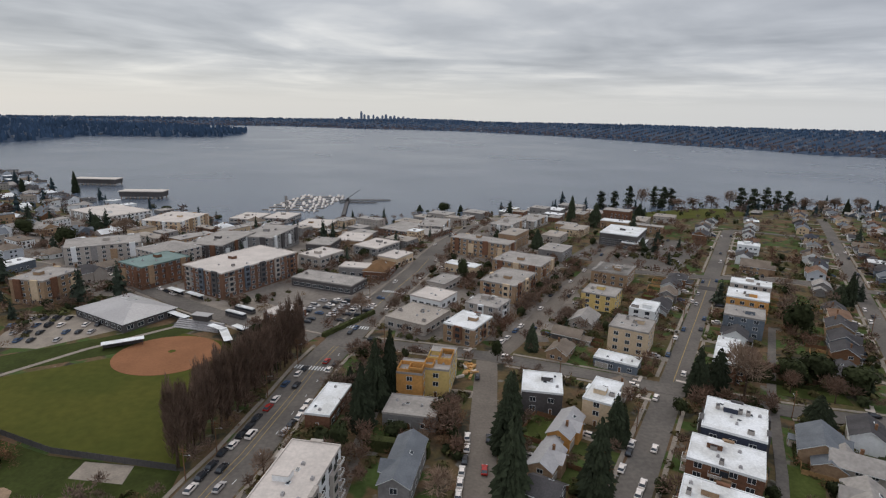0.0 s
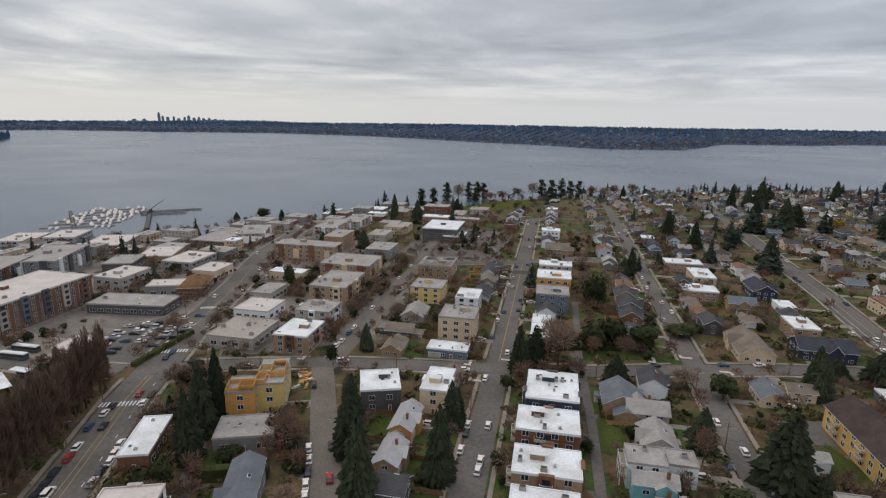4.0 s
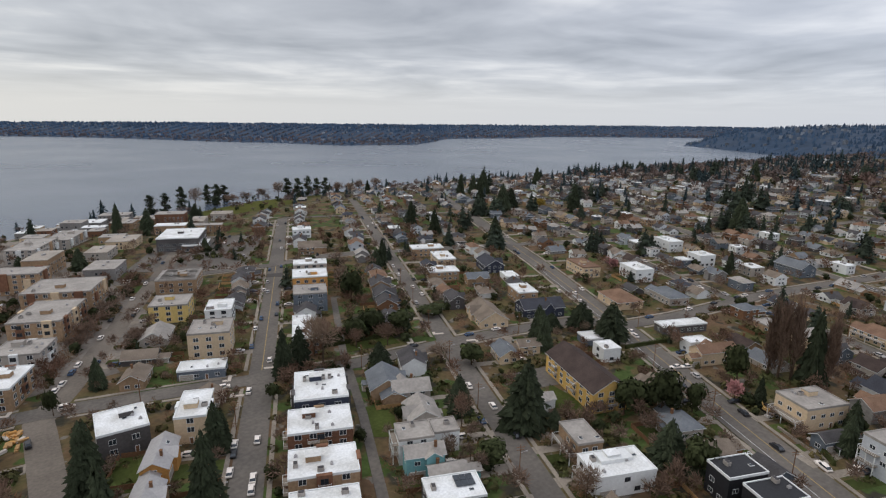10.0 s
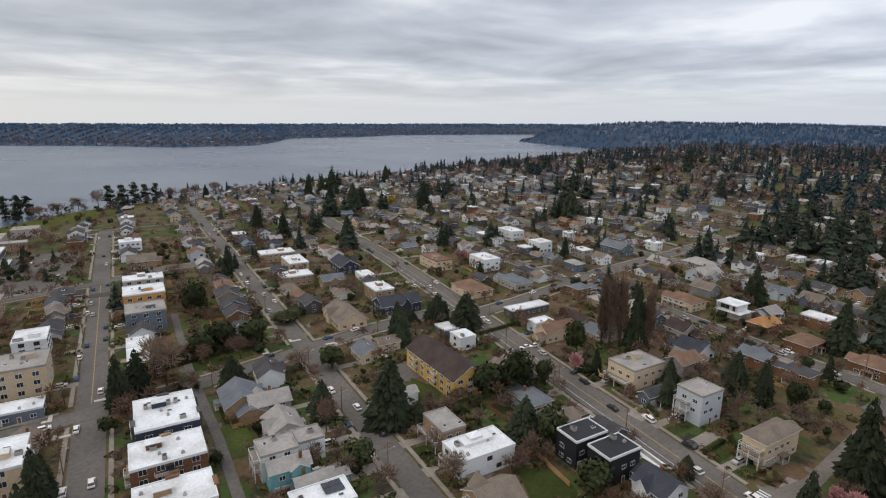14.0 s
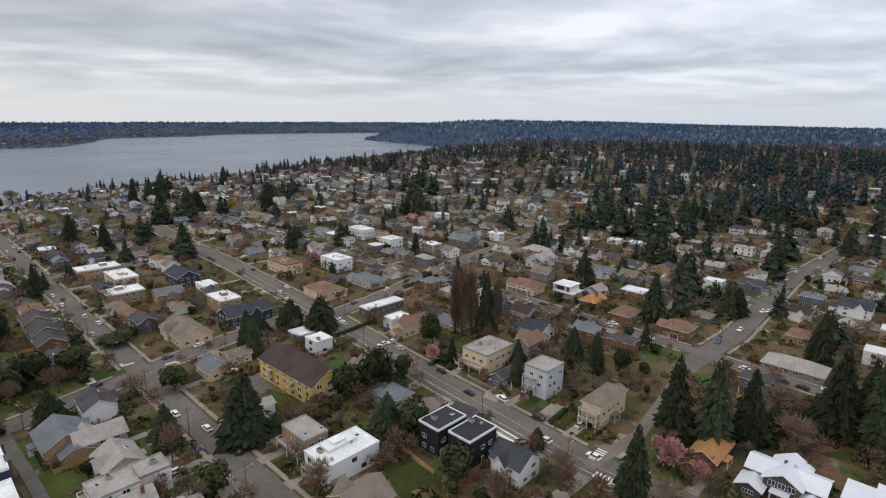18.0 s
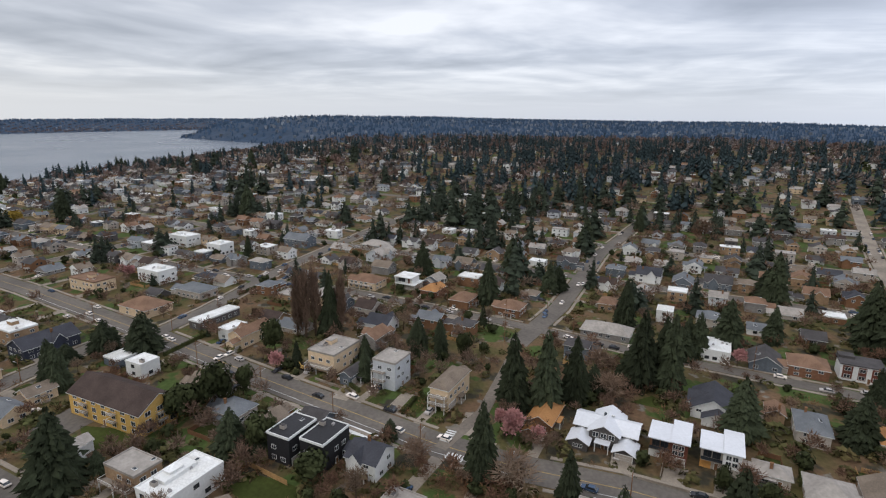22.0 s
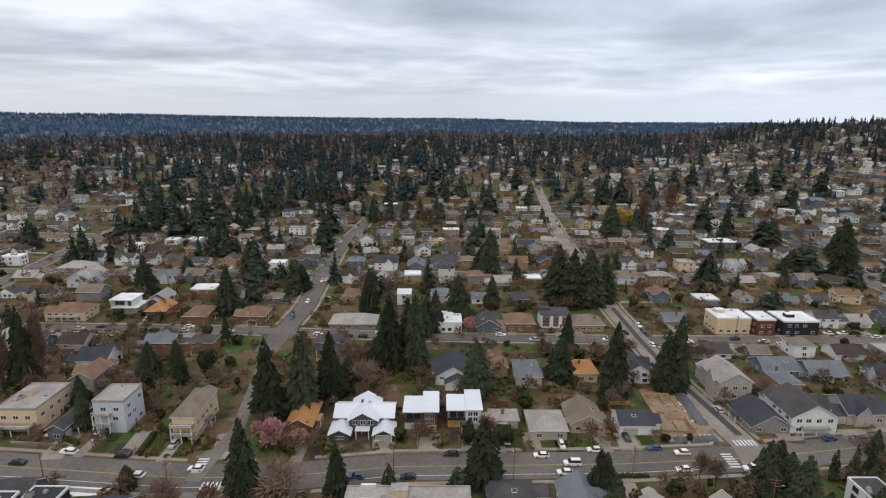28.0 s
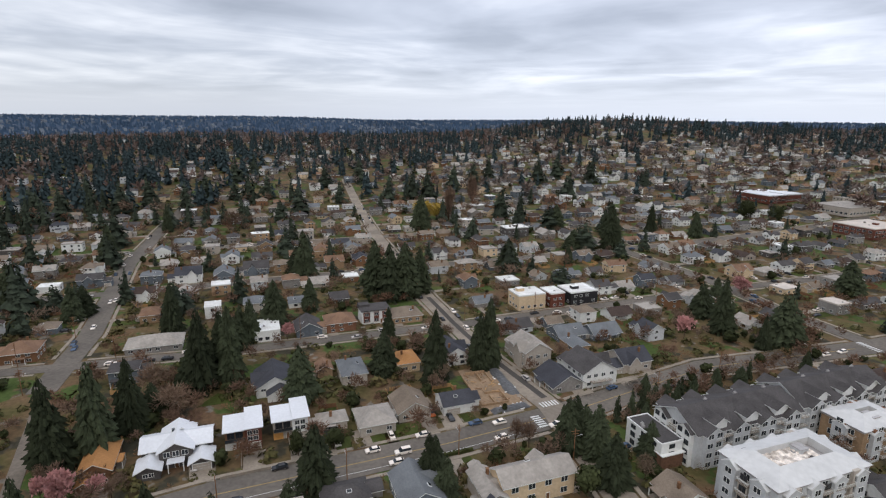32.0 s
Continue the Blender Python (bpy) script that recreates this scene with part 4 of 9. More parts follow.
building("long low dark covered parking roof", "shop", -64.0, 305.0, 158, 40.0, 17.0, 5, "flat", "darkgrey", "membrane", 1)
building("dark grey two-storey block with a white roof", "apartment_building", 36.9, 176.7, 170, 13.8, 15.1, 8, "flat", "darkgrey", "white", 2)
building("cream three-storey block with a white roof", "apartment_building", 56.4, 169.5, 150, 9.3, 17.4, 9, "flat", "cream", "white", 3)
building("orange-walled house with a grey ribbed roof", "house", 40.9, 155.2, 150, 7.1, 15.4, 6, "gable", "orange", "metal", 2)
building("house with a grey ribbed roof", "house", 31.7, 137.9, 150, 7.0, 12.3, 6, "gable", "tan", "metal", 2)
building("house with a nearly black roof", "house", 28.8, 124.5, 150, 8.6, 8.6, 6, "gable", "darkgrey", "darkroof", 2)
building("long low house with a grey-brown roof", "house", 59.5, 235.4, 150, 12.9, 8.5, 4, "gable", "darkgrey", "brownroof", 1)
building("low house with a tan gable and a grey roof", "house", 51.6, 215.4, 150, 8.3, 11.2, 5, "gable", "tan", "brownroof", 1)
building("low blue-grey carport house with a white roof", "house", 73.1, 206.4, 150, 17.3, 8.7, 4, "flat", "bluegrey", "white", 1)
building("cream townhouses with stepped grey roofs", "townhouse", 85.3, 226.8, 150, 16.5, 17.0, 11, "flat", "cream", "membrane", 3)
building("white townhouse with a pale pink roof", "townhouse", 101.8, 257.0, 150, 11.9, 16.0, 8.8, "flat", "white", "white", 3)
building("unfinished yellow townhouses with open floors", "townhouse", 86.9, 279.6, 150, 17.4, 17.0, 8.8, "flat", "yellow", "membrane", 3)
building("tan flats with a pale green-grey roof", "apartment_building", 107.2, 326.1, 150, 21.4, 22.6, 8, "flat", "tan", "membrane", 2)
building("small house with a pale grey roof", "house", 71.2, 253.2, 150, 11.0, 14.8, 5, "gable", "palegrey", "membrane", 1)
building("dark block with a white roof and a row of roof units", "apartment_building", 91.0, 150.0, 150, 17.1, 20.2, 11, "flat", "navy", "white", 3)
building("brown brick flats with a white roof", "apartment_building", 80.5, 133.9, 150, 18.9, 13.9, 9, "flat", "brick", "white", 3)
building("tan flats with a patched white roof", "apartment_building", 69.8, 115.2, 150, 18.3, 12.9, 9, "flat", "tan", "white", 3)
building("tan flats with a white roof", "apartment_building", 61.6, 101.5, 150, 17.0, 8.3, 9, "flat", "tan", "white", 3)
building("brick house with a white roof", "house", 116.4, 201.1, 150, 12.4, 16.8, 8, "flat", "brick", "white", 2)
building("blue-grey townhouse row with white windows", "townhouse", 145.7, 246.8, 150, 17.0, 16.3, 10, "flat", "bluegrey", "membrane", 3)
building("unfinished townhouse in bright orange boards", "townhouse", 160.0, 270.5, 150, 19.1, 17.0, 11, "flat", "orange", "white", 3)
building("white and black townhouse", "townhouse", 175.1, 295.2, 150, 20.1, 11.5, 10, "flat", "palegrey", "white", 3)
building("house with a brown roof", "house", 208.9, 351.1, 150, 16.6, 12.5, 7, "gable", "tan", "brownroof", 2)
building("house with a white flat roof", "house", 233.1, 403.9, 150, 14.9, 12.5, 7, "flat", "white", "white", 2)
building("house with a blue-grey roof", "house", 117.5, 148.4, 150, 12.2, 15.1, 6, "gable", "tan", "slate", 1)
building("house with pale grey shingles and cross gables", "house", 112.4, 122.5, 150, 10.4, 12.2, 6, "gable", "palegrey", "membrane", 2)
building("pale grey shingled wing with a gable", "house", 120.7, 137.9, 150, 13.3, 9.1, 6, "gable", "palegrey", "membrane", 2)
building("white house with a roof terrace", "house", 98.4, 110.6, 150, 10.5, 9.0, 8.2, "flat", "white", "membrane", 3)
building("white wing with a pale metal roof", "house", 108.5, 107.9, 150, 7.9, 7.7, 7, "flat", "white", "membrane", 2)
building("turquoise house with a grey roof", "house", 94.9, 102.4, 150, 11.0, 6.0, 8.2, "gable", "teal", "membrane", 2)
building("turquoise house with a hipped grey roof", "house", 96.6, 94.6, 150, 10.4, 5.1, 5.2, "gable", "teal", "membrane", 2)
building("black-trimmed house with a roof deck and solar panels", "house", 91.0, 86.5, 150, 15.0, 10.0, 5.6, "flat", "darkgrey", "white", 2)
building("long golden-yellow apartment house with a dark brown roof", "apartment_building", 173.4, 97.5, 152, 14.7, 35.0, 10, "gable", "gold", "darkbrown", 3)
building("tan house on a carport with a pale flat roof", "house", 136.3, 76.6, 150, 8.3, 12.5, 7, "flat", "tan", "membrane", 2)
building("stark white modern house with a white roof", "house", 131.0, 61.8, 150, 18.2, 11.3, 6.5, "flat", "white", "white", 2)
building("black modern house with a white parapet", "house", 149.8, 36.5, 150, 12.3, 8.4, 9, "flat", "black", "blackroof", 2)
building("black modern house with a deep white parapet", "house", 146.2, 26.2, 150, 12.3, 8.4, 9, "flat", "black", "blackroof", 2)
building("white house with a dark blue roof and two chimneys", "house", 141.0, 12.6, 150, 9.9, 10.1, 7, "gable", "white", "navyroof", 2)
building("low house with a slate-blue roof", "house", 170.7, 60.3, 150, 9.6, 10.9, 5, "hip", "palegrey", "slate", 1)
building("low brown-roofed house among garden shrubs", "house", 164.2, 47.5, 150, 10.0, 8.0, 4, "gable", "brown", "brownroof", 1)
building("large house with a grey-brown shingle roof", "house", 115.4, 49.5, 150, 12.3, 11.4, 6, "gable", "tan", "brownroof", 2)
building("cream modern house with a pale metal roof and deck", "house", 211.5, 32.5, 150, 17.2, 12.9, 8, "flat", "cream", "membrane", 2)
building("pale blue three-storey modern house with balconies", "house", 193.8, 8.3, 150, 11.2, 9.8, 11, "flat", "paleblue", "membrane", 3)
building("cream house with a grey roof and a double porch", "house", 180.7, -13.2, 150, 18.1, 7.0, 9, "hip", "cream", "brownroof", 2)
building("small dark blue-grey house", "house", 197.9, 22.5, 150, 13.7, 5.0, 5, "gable", "bluegrey", "darkroof", 1)
building("house with pinkish shingles and a balcony", "house", 235.9, 73.5, 150, 17.8, 7.9, 7, "gable", "cream", "tanroof", 2)
building("long low dark house with a white roof", "house", 260.6, 97.5, 150, 24.0, 7.4, 4, "flat", "darkgrey", "white", 1)
building("white-roofed carport wing among garden shrubs", "house", 241.9, 83.1, 150, 11.0, 6.7, 5, "flat", "white", "white", 1)
building("small house with an orange-tan roof", "house", 164.7, -44.2, 60, 8.1, 15.1, 4.5, "gable", "brown", "orangeroof", 1)
building("low house with a grey-green hipped roof", "house", 131.5, -101.5, 60, 9.0, 6.5, 4, "hip", "palegrey", "membrane", 1)
building("house with a grey-green roof", "house", 121.4, -111.1, 60, 11.5, 11.9, 5, "hip", "palegrey", "membrane", 1)
building("house with a grey-brown gable roof", "house", 118.6, -125.1, 60, 11.2, 12.8, 5, "gable", "palegrey", "brownroof", 1)
building("small white house with a dark roof", "house", 108.6, -137.2, 60, 10.8, 9.3, 5, "gable", "white", "navyroof", 1)
building("low house with a dark slate roof", "house", 89.5, -177.7, 60, 13.6, 14.4, 4.5, "gable", "grey", "navyroof", 1)
building("tall white house with a dark roof", "house", 83.2, -189.6, 60, 15.1, 15.4, 8, "gable", "white", "darkroof", 2)
building("house with a dark hipped roof and front gable", "house", 75.7, -210.7, 60, 13.7, 12.5, 6, "gable", "palegrey", "navyroof", 1)
building("large grey house with stacked gables", "house", 108.9, -187.7, 60, 11.7, 15.2, 9, "gable", "palegrey", "membrane", 2)
building("low house with a blue-grey roof", "house", 109.3, -221.2, 60, 14.0, 11.5, 4.5, "gable", "bluegrey", "slate", 1)
building("long low house with a blue-grey roof", "house", 97.9, -233.7, 60, 14.6, 11.7, 4.5, "gable", "bluegrey", "slate", 1)
building("white-gabled house with a dark blue roof", "house", 169.4, -104.8, 60, 13.3, 16.1, 5.5, "gable", "white", "navyroof", 2)
building("small house with a brown roof", "house", 162.3, -122.5, 60, 5.5, 7.4, 5, "gable", "tan", "tanroof", 1)
building("house with a slate-blue roof and bay porch", "house", 152.5, -128.2, 60, 9.2, 14.5, 6, "hip", "palegrey", "slate", 2)
building("cream house with an orange-brown roof", "house", 144.3, -149.5, 60, 8.9, 12.0, 5, "hip", "cream", "orangeroof", 1)
building("white house with a dark slate roof", "house", 134.6, -167.2, 60, 10.7, 14.0, 6, "gable", "white", "navyroof", 2)
building("white house with a white flat roof", "house", 213.9, -130.3, 60, 11.2, 15.1, 5, "flat", "white", "white", 1)
building("blue-grey house with a dark roof", "house", 203.9, -145.8, 60, 11.5, 14.0, 5, "gable", "bluegrey", "darkroof", 1)
building("brick house with a red-brown roof", "house", 197.0, -159.1, 60, 13.6, 12.5, 6, "hip", "brick", "tanroof", 2)
building("house with a grey-brown roof", "house", 181.8, -187.6, 60, 15.8, 12.5, 5, "hip", "tan", "brownroof", 1)
building("cream modern house with white flat roofs", "house", 145.9, -245.9, 60, 15.9, 12.5, 8, "flat", "cream", "white", 2)
building("modern house with a red door and white roof", "house", 136.7, -257.2, 60, 8.6, 11.6, 8, "flat", "redbrown", "white", 2)
building("dark modern house with a white roof", "house", 129.7, -272.8, 60, 16.9, 14.0, 7, "flat", "black", "white", 2)
building("long low grey ranch house", "house", 238.5, -91.1, 60, 22.0, 12.4, 4.5, "hip", "grey", "membrane", 1)
building("house with a red-brown hipped roof", "house", 274.8, -104.4, 60, 8.4, 11.3, 5, "hip", "tan", "tanroof", 1)
building("white two-storey house with dark shutters", "house", 324.6, -148.0, 60, 14.3, 12.5, 7, "gable", "white", "navyroof", 2)
building("blue house with a slate roof", "house", 314.8, -165.1, 60, 11.4, 14.9, 5, "gable", "bluegrey", "slate", 1)
building("blue-grey craftsman house with a front gable", "house", 310.3, -184.6, 60, 14.9, 12.5, 6, "gable", "bluegrey", "darkroof", 2)
building("small house with a red tile roof", "house", 300.7, -11.3, 60, 9.7, 13.1, 5, "hip", "brick", "orangeroof", 1)
building("brown house with a hipped roof", "house", 281.3, -27.1, 60, 10.5, 14.2, 6, "hip", "brown", "tanroof", 2)
building("brown house with a red-brown hipped roof", "house", 268.3, -50.6, 60, 12.7, 12.5, 6, "hip", "brown", "tanroof", 2)
building("large pale house with hipped grey roofs", "house", 409.0, 28.3, 60, 19.0, 12.5, 6, "hip", "palegrey", "membrane", 2)
building("grey shingled apartment house with white balconies and dark roofs", "apartment_building", 30.9, -178.4, 150, 17.7, 41.6, 13, "gable", "ash", "darkroof", 4)
building("grey shingled apartment house with white trim and dark roofs", "apartment_building", 10.2, -217.0, 150, 17.2, 40.5, 13, "gable", "ash", "darkroof", 4)
building("pale grey condominium around a white roof court", "apartment_building", 10.5, -157.4, 150, 17.4, 32.2, 13, "flat", "ash", "metal", 4)
building("narrow white townhouse with a dark roof terrace", "townhouse", 46.0, -156.2, 150, 15.4, 7.7, 8, "flat", "white", "darkroof", 3)
building("cream townhouse row with a grey roof and chimneys", "townhouse", 64.6, -116.4, 150, 8.6, 21.3, 8, "gable", "cream", "membrane", 2)
building("grey gabled house among garden shrubs", "house", 71.7, -105.3, 150, 13.3, 5.6, 6, "gable", "palegrey", "membrane", 2)
building("house with a dark slate roof and skylight", "house", 86.1, -93.3, 150, 14.7, 11.0, 6, "gable", "bluegrey", "slate", 1)
building("cream apartment block with a grey parapet roof and chimneys", "apartment_building", 104.2, -52.3, 60, 30.3, 5.0, 10, "flat", "cream", "membrane", 3)
building("tan stepped flats with pale metal roofs", "apartment_building", -2.4, -203.1, 150, 12.9, 19.8, 10, "flat", "tan", "metal", 3)
building("long hall with a pale blue-white metal roof", "warehouse", 112.9, -686.2, 60, 46.4, 45.9, 7, "flat", "redbrown", "metalwhite", 1)
building("long low grey warehouse", "warehouse", 38.4, -665.1, 150, 36.5, 47.5, 7, "flat", "palegrey", "membrane", 1)
building("large store with white and red roofs", "warehouse", 15.2, -585.5, 150, 34.0, 44.2, 8, "flat", "redbrown", "white", 2)
building("modern house with a white overhanging roof", "house", 247.4, -391.1, 60, 20.7, 12.5, 8, "flat", "darkgrey", "white", 2)
building("white house with a flat roof", "house", 426.4, 176.9, 60, 19.6, 12.5, 8, "flat", "white", "white", 2)
building("white two-storey cube house", "house", 397.7, 140.4, 60, 13.4, 12.5, 8, "flat", "white", "white", 2)
building("white house with stepped flat roofs", "house", 329.9, 155.4, 60, 19.0, 12.5, 8, "flat", "white", "white", 2)
building("cream house with flat roofs and terraces", "house", 314.6, 185.2, 60, 23.2, 12.5, 7, "flat", "cream", "tanroof", 2)
building("cream house with a tan hipped roof", "house", 275.6, 137.5, 60, 20.5, 15.4, 6, "hip", "cream", "tanroof", 2)
building("grey cross-gabled house among garden shrubs", "house", 301.6, 121.4, 60, 19.0, 12.5, 6, "hip", "palegrey", "slate", 1)
building("long house with a grey-brown roof", "house", 201.4, 171.2, 60, 23.8, 14.2, 6, "gable", "cream", "brownroof", 1)
building("small cream house with a blue-grey roof", "house", 172.6, 135.7, 60, 12.3, 8.6, 5, "gable", "cream", "slate", 1)
building("small cream gabled house", "house", 185.1, 133.5, 60, 7.0, 9.5, 5, "gable", "cream", "brownroof", 2)
building("dark blue house with red and white trim and gables", "house", 228.3, 158.0, 150, 22.2, 12.4, 7, "gable", "navy", "navyroof", 2)
building("tan house with a white flat roof", "house", 239.7, 178.0, 60, 16.7, 11.1, 7, "flat", "tan", "white", 2)
building("dark house with a white gable", "house", 274.8, 232.3, 60, 20.8, 12.5, 7, "gable", "navy", "navyroof", 2)
building("cream house with a white-edged flat roof", "house", 260.9, 263.4, 60, 22.7, 12.5, 6, "flat", "cream", "white", 2)
building("long house with a white roof", "house", 270.0, 290.3, 150, 23.3, 12.7, 6, "flat", "tan", "white", 2)
building("house with a white roof", "house", 235.5, 238.2, 150, 19.0, 12.5, 6, "flat", "tan", "white", 2)
building("large blue-grey craftsman house", "house", 421.8, 87.9, 60, 21.3, 12.5, 8, "gable", "bluegrey", "slate", 2)
building("pale blue gabled house", "house", 380.1, 22.9, 150, 19.5, 12.5, 7, "gable", "paleblue", "membrane", 2)
building("house with a double porch", "house", 317.0, 27.6, 60, 19.1, 12.5, 6, "hip", "cream", "tanroof", 2)
building("white cottage with a dark roof", "house", 248.0, 15.1, 60, 11.9, 11.4, 6, "gable", "white", "navyroof", 1)


# ---- houses built singly ----
def block(ob, name, x0, y0, z0, x1, y1, z1, mat, label=""):
    return part(name, Solid().box(x0, y0, z0, x1, y1, z1).mesh(name, mat), ob, None, label)


def wing(ob, x0, y0, x1, y1, eave, rise, wall, top, turn=0):
    """A gabled wing between two corners; the ridge runs along x, or along y with turn 90."""
    w, d = (x1 - x0, y1 - y0) if not turn else (y1 - y0, x1 - x0)
    at = pose((x0 + x1) / 2, (y0 + y1) / 2, 0, 0, 0, turn)
    part("wall", walls(w, d, eave, wall, rise), ob, at)
    part("roof", roof_gable(w, d, eave + 0.03, rise, 0.7, top, TRIM), ob, at)


def pane(ob, x, y, z, w, h, trim=TRIM, turn=180):
    part("window", window_mesh(w, h, trim), ob, pose(x, y, z, 0, 0, turn))


def lot(name, label, u, v, rot, radius):
    x, y = grid(u, v)
    OCC.append((x, y, radius))
    return thing(name, pose(x, y, ground(x, y), 0, 0, rot), label, name.replace("_", " "))


# x runs along the street, y away from it
white_roofs = lot("house", "wide dark house with white metal gables and two garage wings", 23.5, 160.5, 240, 11)
DW, WM = WALL["darkgrey"], TOP["metalwhite"]
wing(white_roofs, -9.3, -0.5, 9.3, 8.5, 5.2, 1.9, DW, WM)
wing(white_roofs, -4.4, -3.2, 4.4, 10.2, 5.6, 2.5, DW, WM, 90)
wing(white_roofs, -9.9, -7.2, -3.9, -0.5, 3.0, 1.5, DW, WM, 90)
wing(white_roofs, 3.9, -7.2, 9.9, -0.5, 3.0, 1.5, DW, WM, 90)
block(white_roofs, "porch_roof", -2.3, -6.0, 3.0, 2.3, -3.2, 3.25, WM)
for q in (-2.0, 2.0):
    block(white_roofs, "post", q - 0.14, -5.8, -0.5, q + 0.14, -5.5, 3.0, TRIM)
part("garage_door", GARAGE, white_roofs, pose(6.9, -7.22, 0, 0, 0, 180))
part("door", DOOR, white_roofs, pose(0, -3.22, 0, 0, 0, 180))
for q in (-7.6, -6.1):
    pane(white_roofs, q, -7.22, 0.9, 1.2, 1.2)
for q in (-7.4, -5.6, 5.6, 7.4):
    pane(white_roofs, q, -0.52, 3.75, 1.3, 1.1)
for q in (-2.4, 0, 2.4):
    pane(white_roofs, q, -3.22, 3.6, 1.6, 1.7)
for q in (-0.7, 0.9):
    part("skylight", SKYLIGHT, white_roofs, pose(q * 1.5, 4.4, 7.65, 0, 35 if q > 0 else -35, 90))


def shed_house(label, u, v, front):
    """Two storeys under a stepped white shed roof, a balcony bay beside a garage."""
    ob = lot("house", label, u, v, 240, 8)
    near, deep = (-5.3, 0.4), (0.4, 5.3)
    block(ob, "wall", near[0], -4.6, -0.6, near[1], 4.2, 6.64, WALL["brown"] if front == "redbrown" else WALL["palegrey"])
    block(ob, "wall", deep[0], -6.0, -0.6, deep[1], 6.8, 7.0, WALL[front])
    for (x0, x1, y0, y1, z) in ((near[0] - 0.6, near[1] - 0.02, -6.6, 4.7, 7.25), (deep[0], deep[1] + 0.6, -7.0, 7.3, 7.62)):
        part("roof", Solid().add([(x0, y0, z), (x1, y0, z), (x1, y1, z - 0.3), (x0, y1, z - 0.3), (x0, y0, z - 0.3), (x1, y0, z - 0.3), (x1, y1, z - 0.6), (x0, y1, z - 0.6)],
             [(0, 1, 2, 3), (7, 6, 5, 4), (0, 4, 5, 1), (1, 5, 6, 2), (2, 6, 7, 3), (3, 7, 4, 0)]).mesh("roof", TOP["metalwhite"]), ob)
    block(ob, "balcony", near[0], -6.2, 3.2, near[1] - 0.02, -4.6, 3.42, CONCRETE)
    block(ob, "railing", near[0], -6.2, 3.42, near[1] - 0.02, -6.12, 4.4, GLASS)
    pane(ob, -3.6, -4.61, 3.6, 2.0, 2.2, DARKTRIM), pane(ob, -1.2, -4.61, 3.6, 2.0, 2.2, DARKTRIM), pane(ob, -3.6, -4.61, 0.6, 2.0, 1.9, DARKTRIM)
    part("door", DOOR, ob, pose(-1.0, -4.61, 0, 0, 0, 180))
    for z in (3.0, 4.9):
        for q in (1.9, 3.6):
            pane(ob, q, -6.01, z, 1.3, 1.5)
    part("garage_door", GARAGE, ob, pose(2.85, -6.02, 0, 0, 0, 180) @ Matrix.Diagonal((0.8, 1, 0.95, 1)))
    if front == "white":
        block(ob, "cladding", deep[1], -5.6, 0, deep[1] + 0.12, 6.6, 6.9, WALL["orange"], "orange side cladding")
        block(ob, "cladding", near[0] - 0.1, -4.72, 0, -2.4, -4.6, 2.9, WALL["orange"], "orange panel beside the door")
    else:
        block(ob, "cladding", near[0] - 0.1, -4.72, 0, -2.2, -4.6, 2.9, TRIM, "white panel beside the door")
    for q in (-0.9, 5.0):
        block(ob, "drive_wall", q - 0.12, -15.0, -0.5, q + 0.12, -6.2, 0.75, CONCRETE)


shed_house("modern red-brown house with a stepped white shed roof", 5.1, 165.5, "redbrown")
shed_house("modern white and orange house with a stepped white shed roof", -9.0, 166.8, "white")

# white front with tall red panels under a low dark roof
panel_house = lot("house", "white house with tall red panels and a dark flat roof", *to_grid(191.5, -176.5), 240, 9)
block(panel_house, "wall", -7.0, -4.5, -0.8, 7.0, 5.5, 6.6, WALL["white"])
block(panel_house, "roof", -7.5, -5.1, 6.6, 7.5, 6.0, 7.0, TOP["darkroof"])
block(panel_house, "upper_roof", -7.2, 1.2, 7.0, -1.8, 5.6, 8.1, TOP["darkroof"])
for q, w in ((-4.6, 3.3), (0.2, 2.6), (4.8, 3.3)):
    block(panel_house, "panel", q - w / 2, -4.62, 0.9, q + w / 2, -4.5, 6.1, WALL["redbrown"], "dark red cladding panel")
    for z in (1.2, 4.1):
        pane(panel_house, q, -4.63, z, 1.9, 1.5)
part("door", DOOR, panel_house, pose(2.6, -4.51, 0, 0, 0, 180))
block(panel_house, "porch_slab", 1.6, -6.4, -0.3, 3.6, -4.5, 0.05, CONCRETE)

# flat white roofs that overhang terraces, one storey over the other
stacked = lot("house", "white modern house with stacked cantilevered flat roofs", 158.5, 270.5, 240, 9)
block(stacked, "wall", -6.5, -5, -0.8, 6.0, 5, 3.4, WALL["palegrey"])
block(stacked, "wall", -6.0, -3.8, 3.7, 3.6, 4.6, 7.3, WALL["white"])
block(stacked, "roof", -7.2, -6.6, 3.4, 6.6, 5.6, 3.75, TOP["white"])
block(stacked, "upper_roof", -7.4, -6.2, 7.3, 4.4, 5.4, 7.7, TOP["white"])
block(stacked, "side_wall", -6.9, -6.0, 0, -6.5, -3.0, 7.3, WALL["white"])
block(stacked, "chimney", 1.0, -4.3, 0, 2.2, -3.8, 7.3, WALL["redbrown"], "red-brown panel")
for z in (0.5, 4.1):
    for q in (-4.6, -2.2):
        pane(stacked, q, -5.02 if z < 1 else -3.82, z, 2.1, 2.3, DARKTRIM)
part("garage_door", GARAGE, stacked, pose(3.3, -5.02, 0, 0, 0, 180))
for z, y in ((4.7, -6.5),):
    block(stacked, "railing", -7.0, y, z, 6.4, y + 0.08, z + 0.1, TRIM)
    for k in range(14):
        block(stacked, "baluster", -6.9 + k, y, 3.75, -6.85 + k, y + 0.06, z, TRIM)

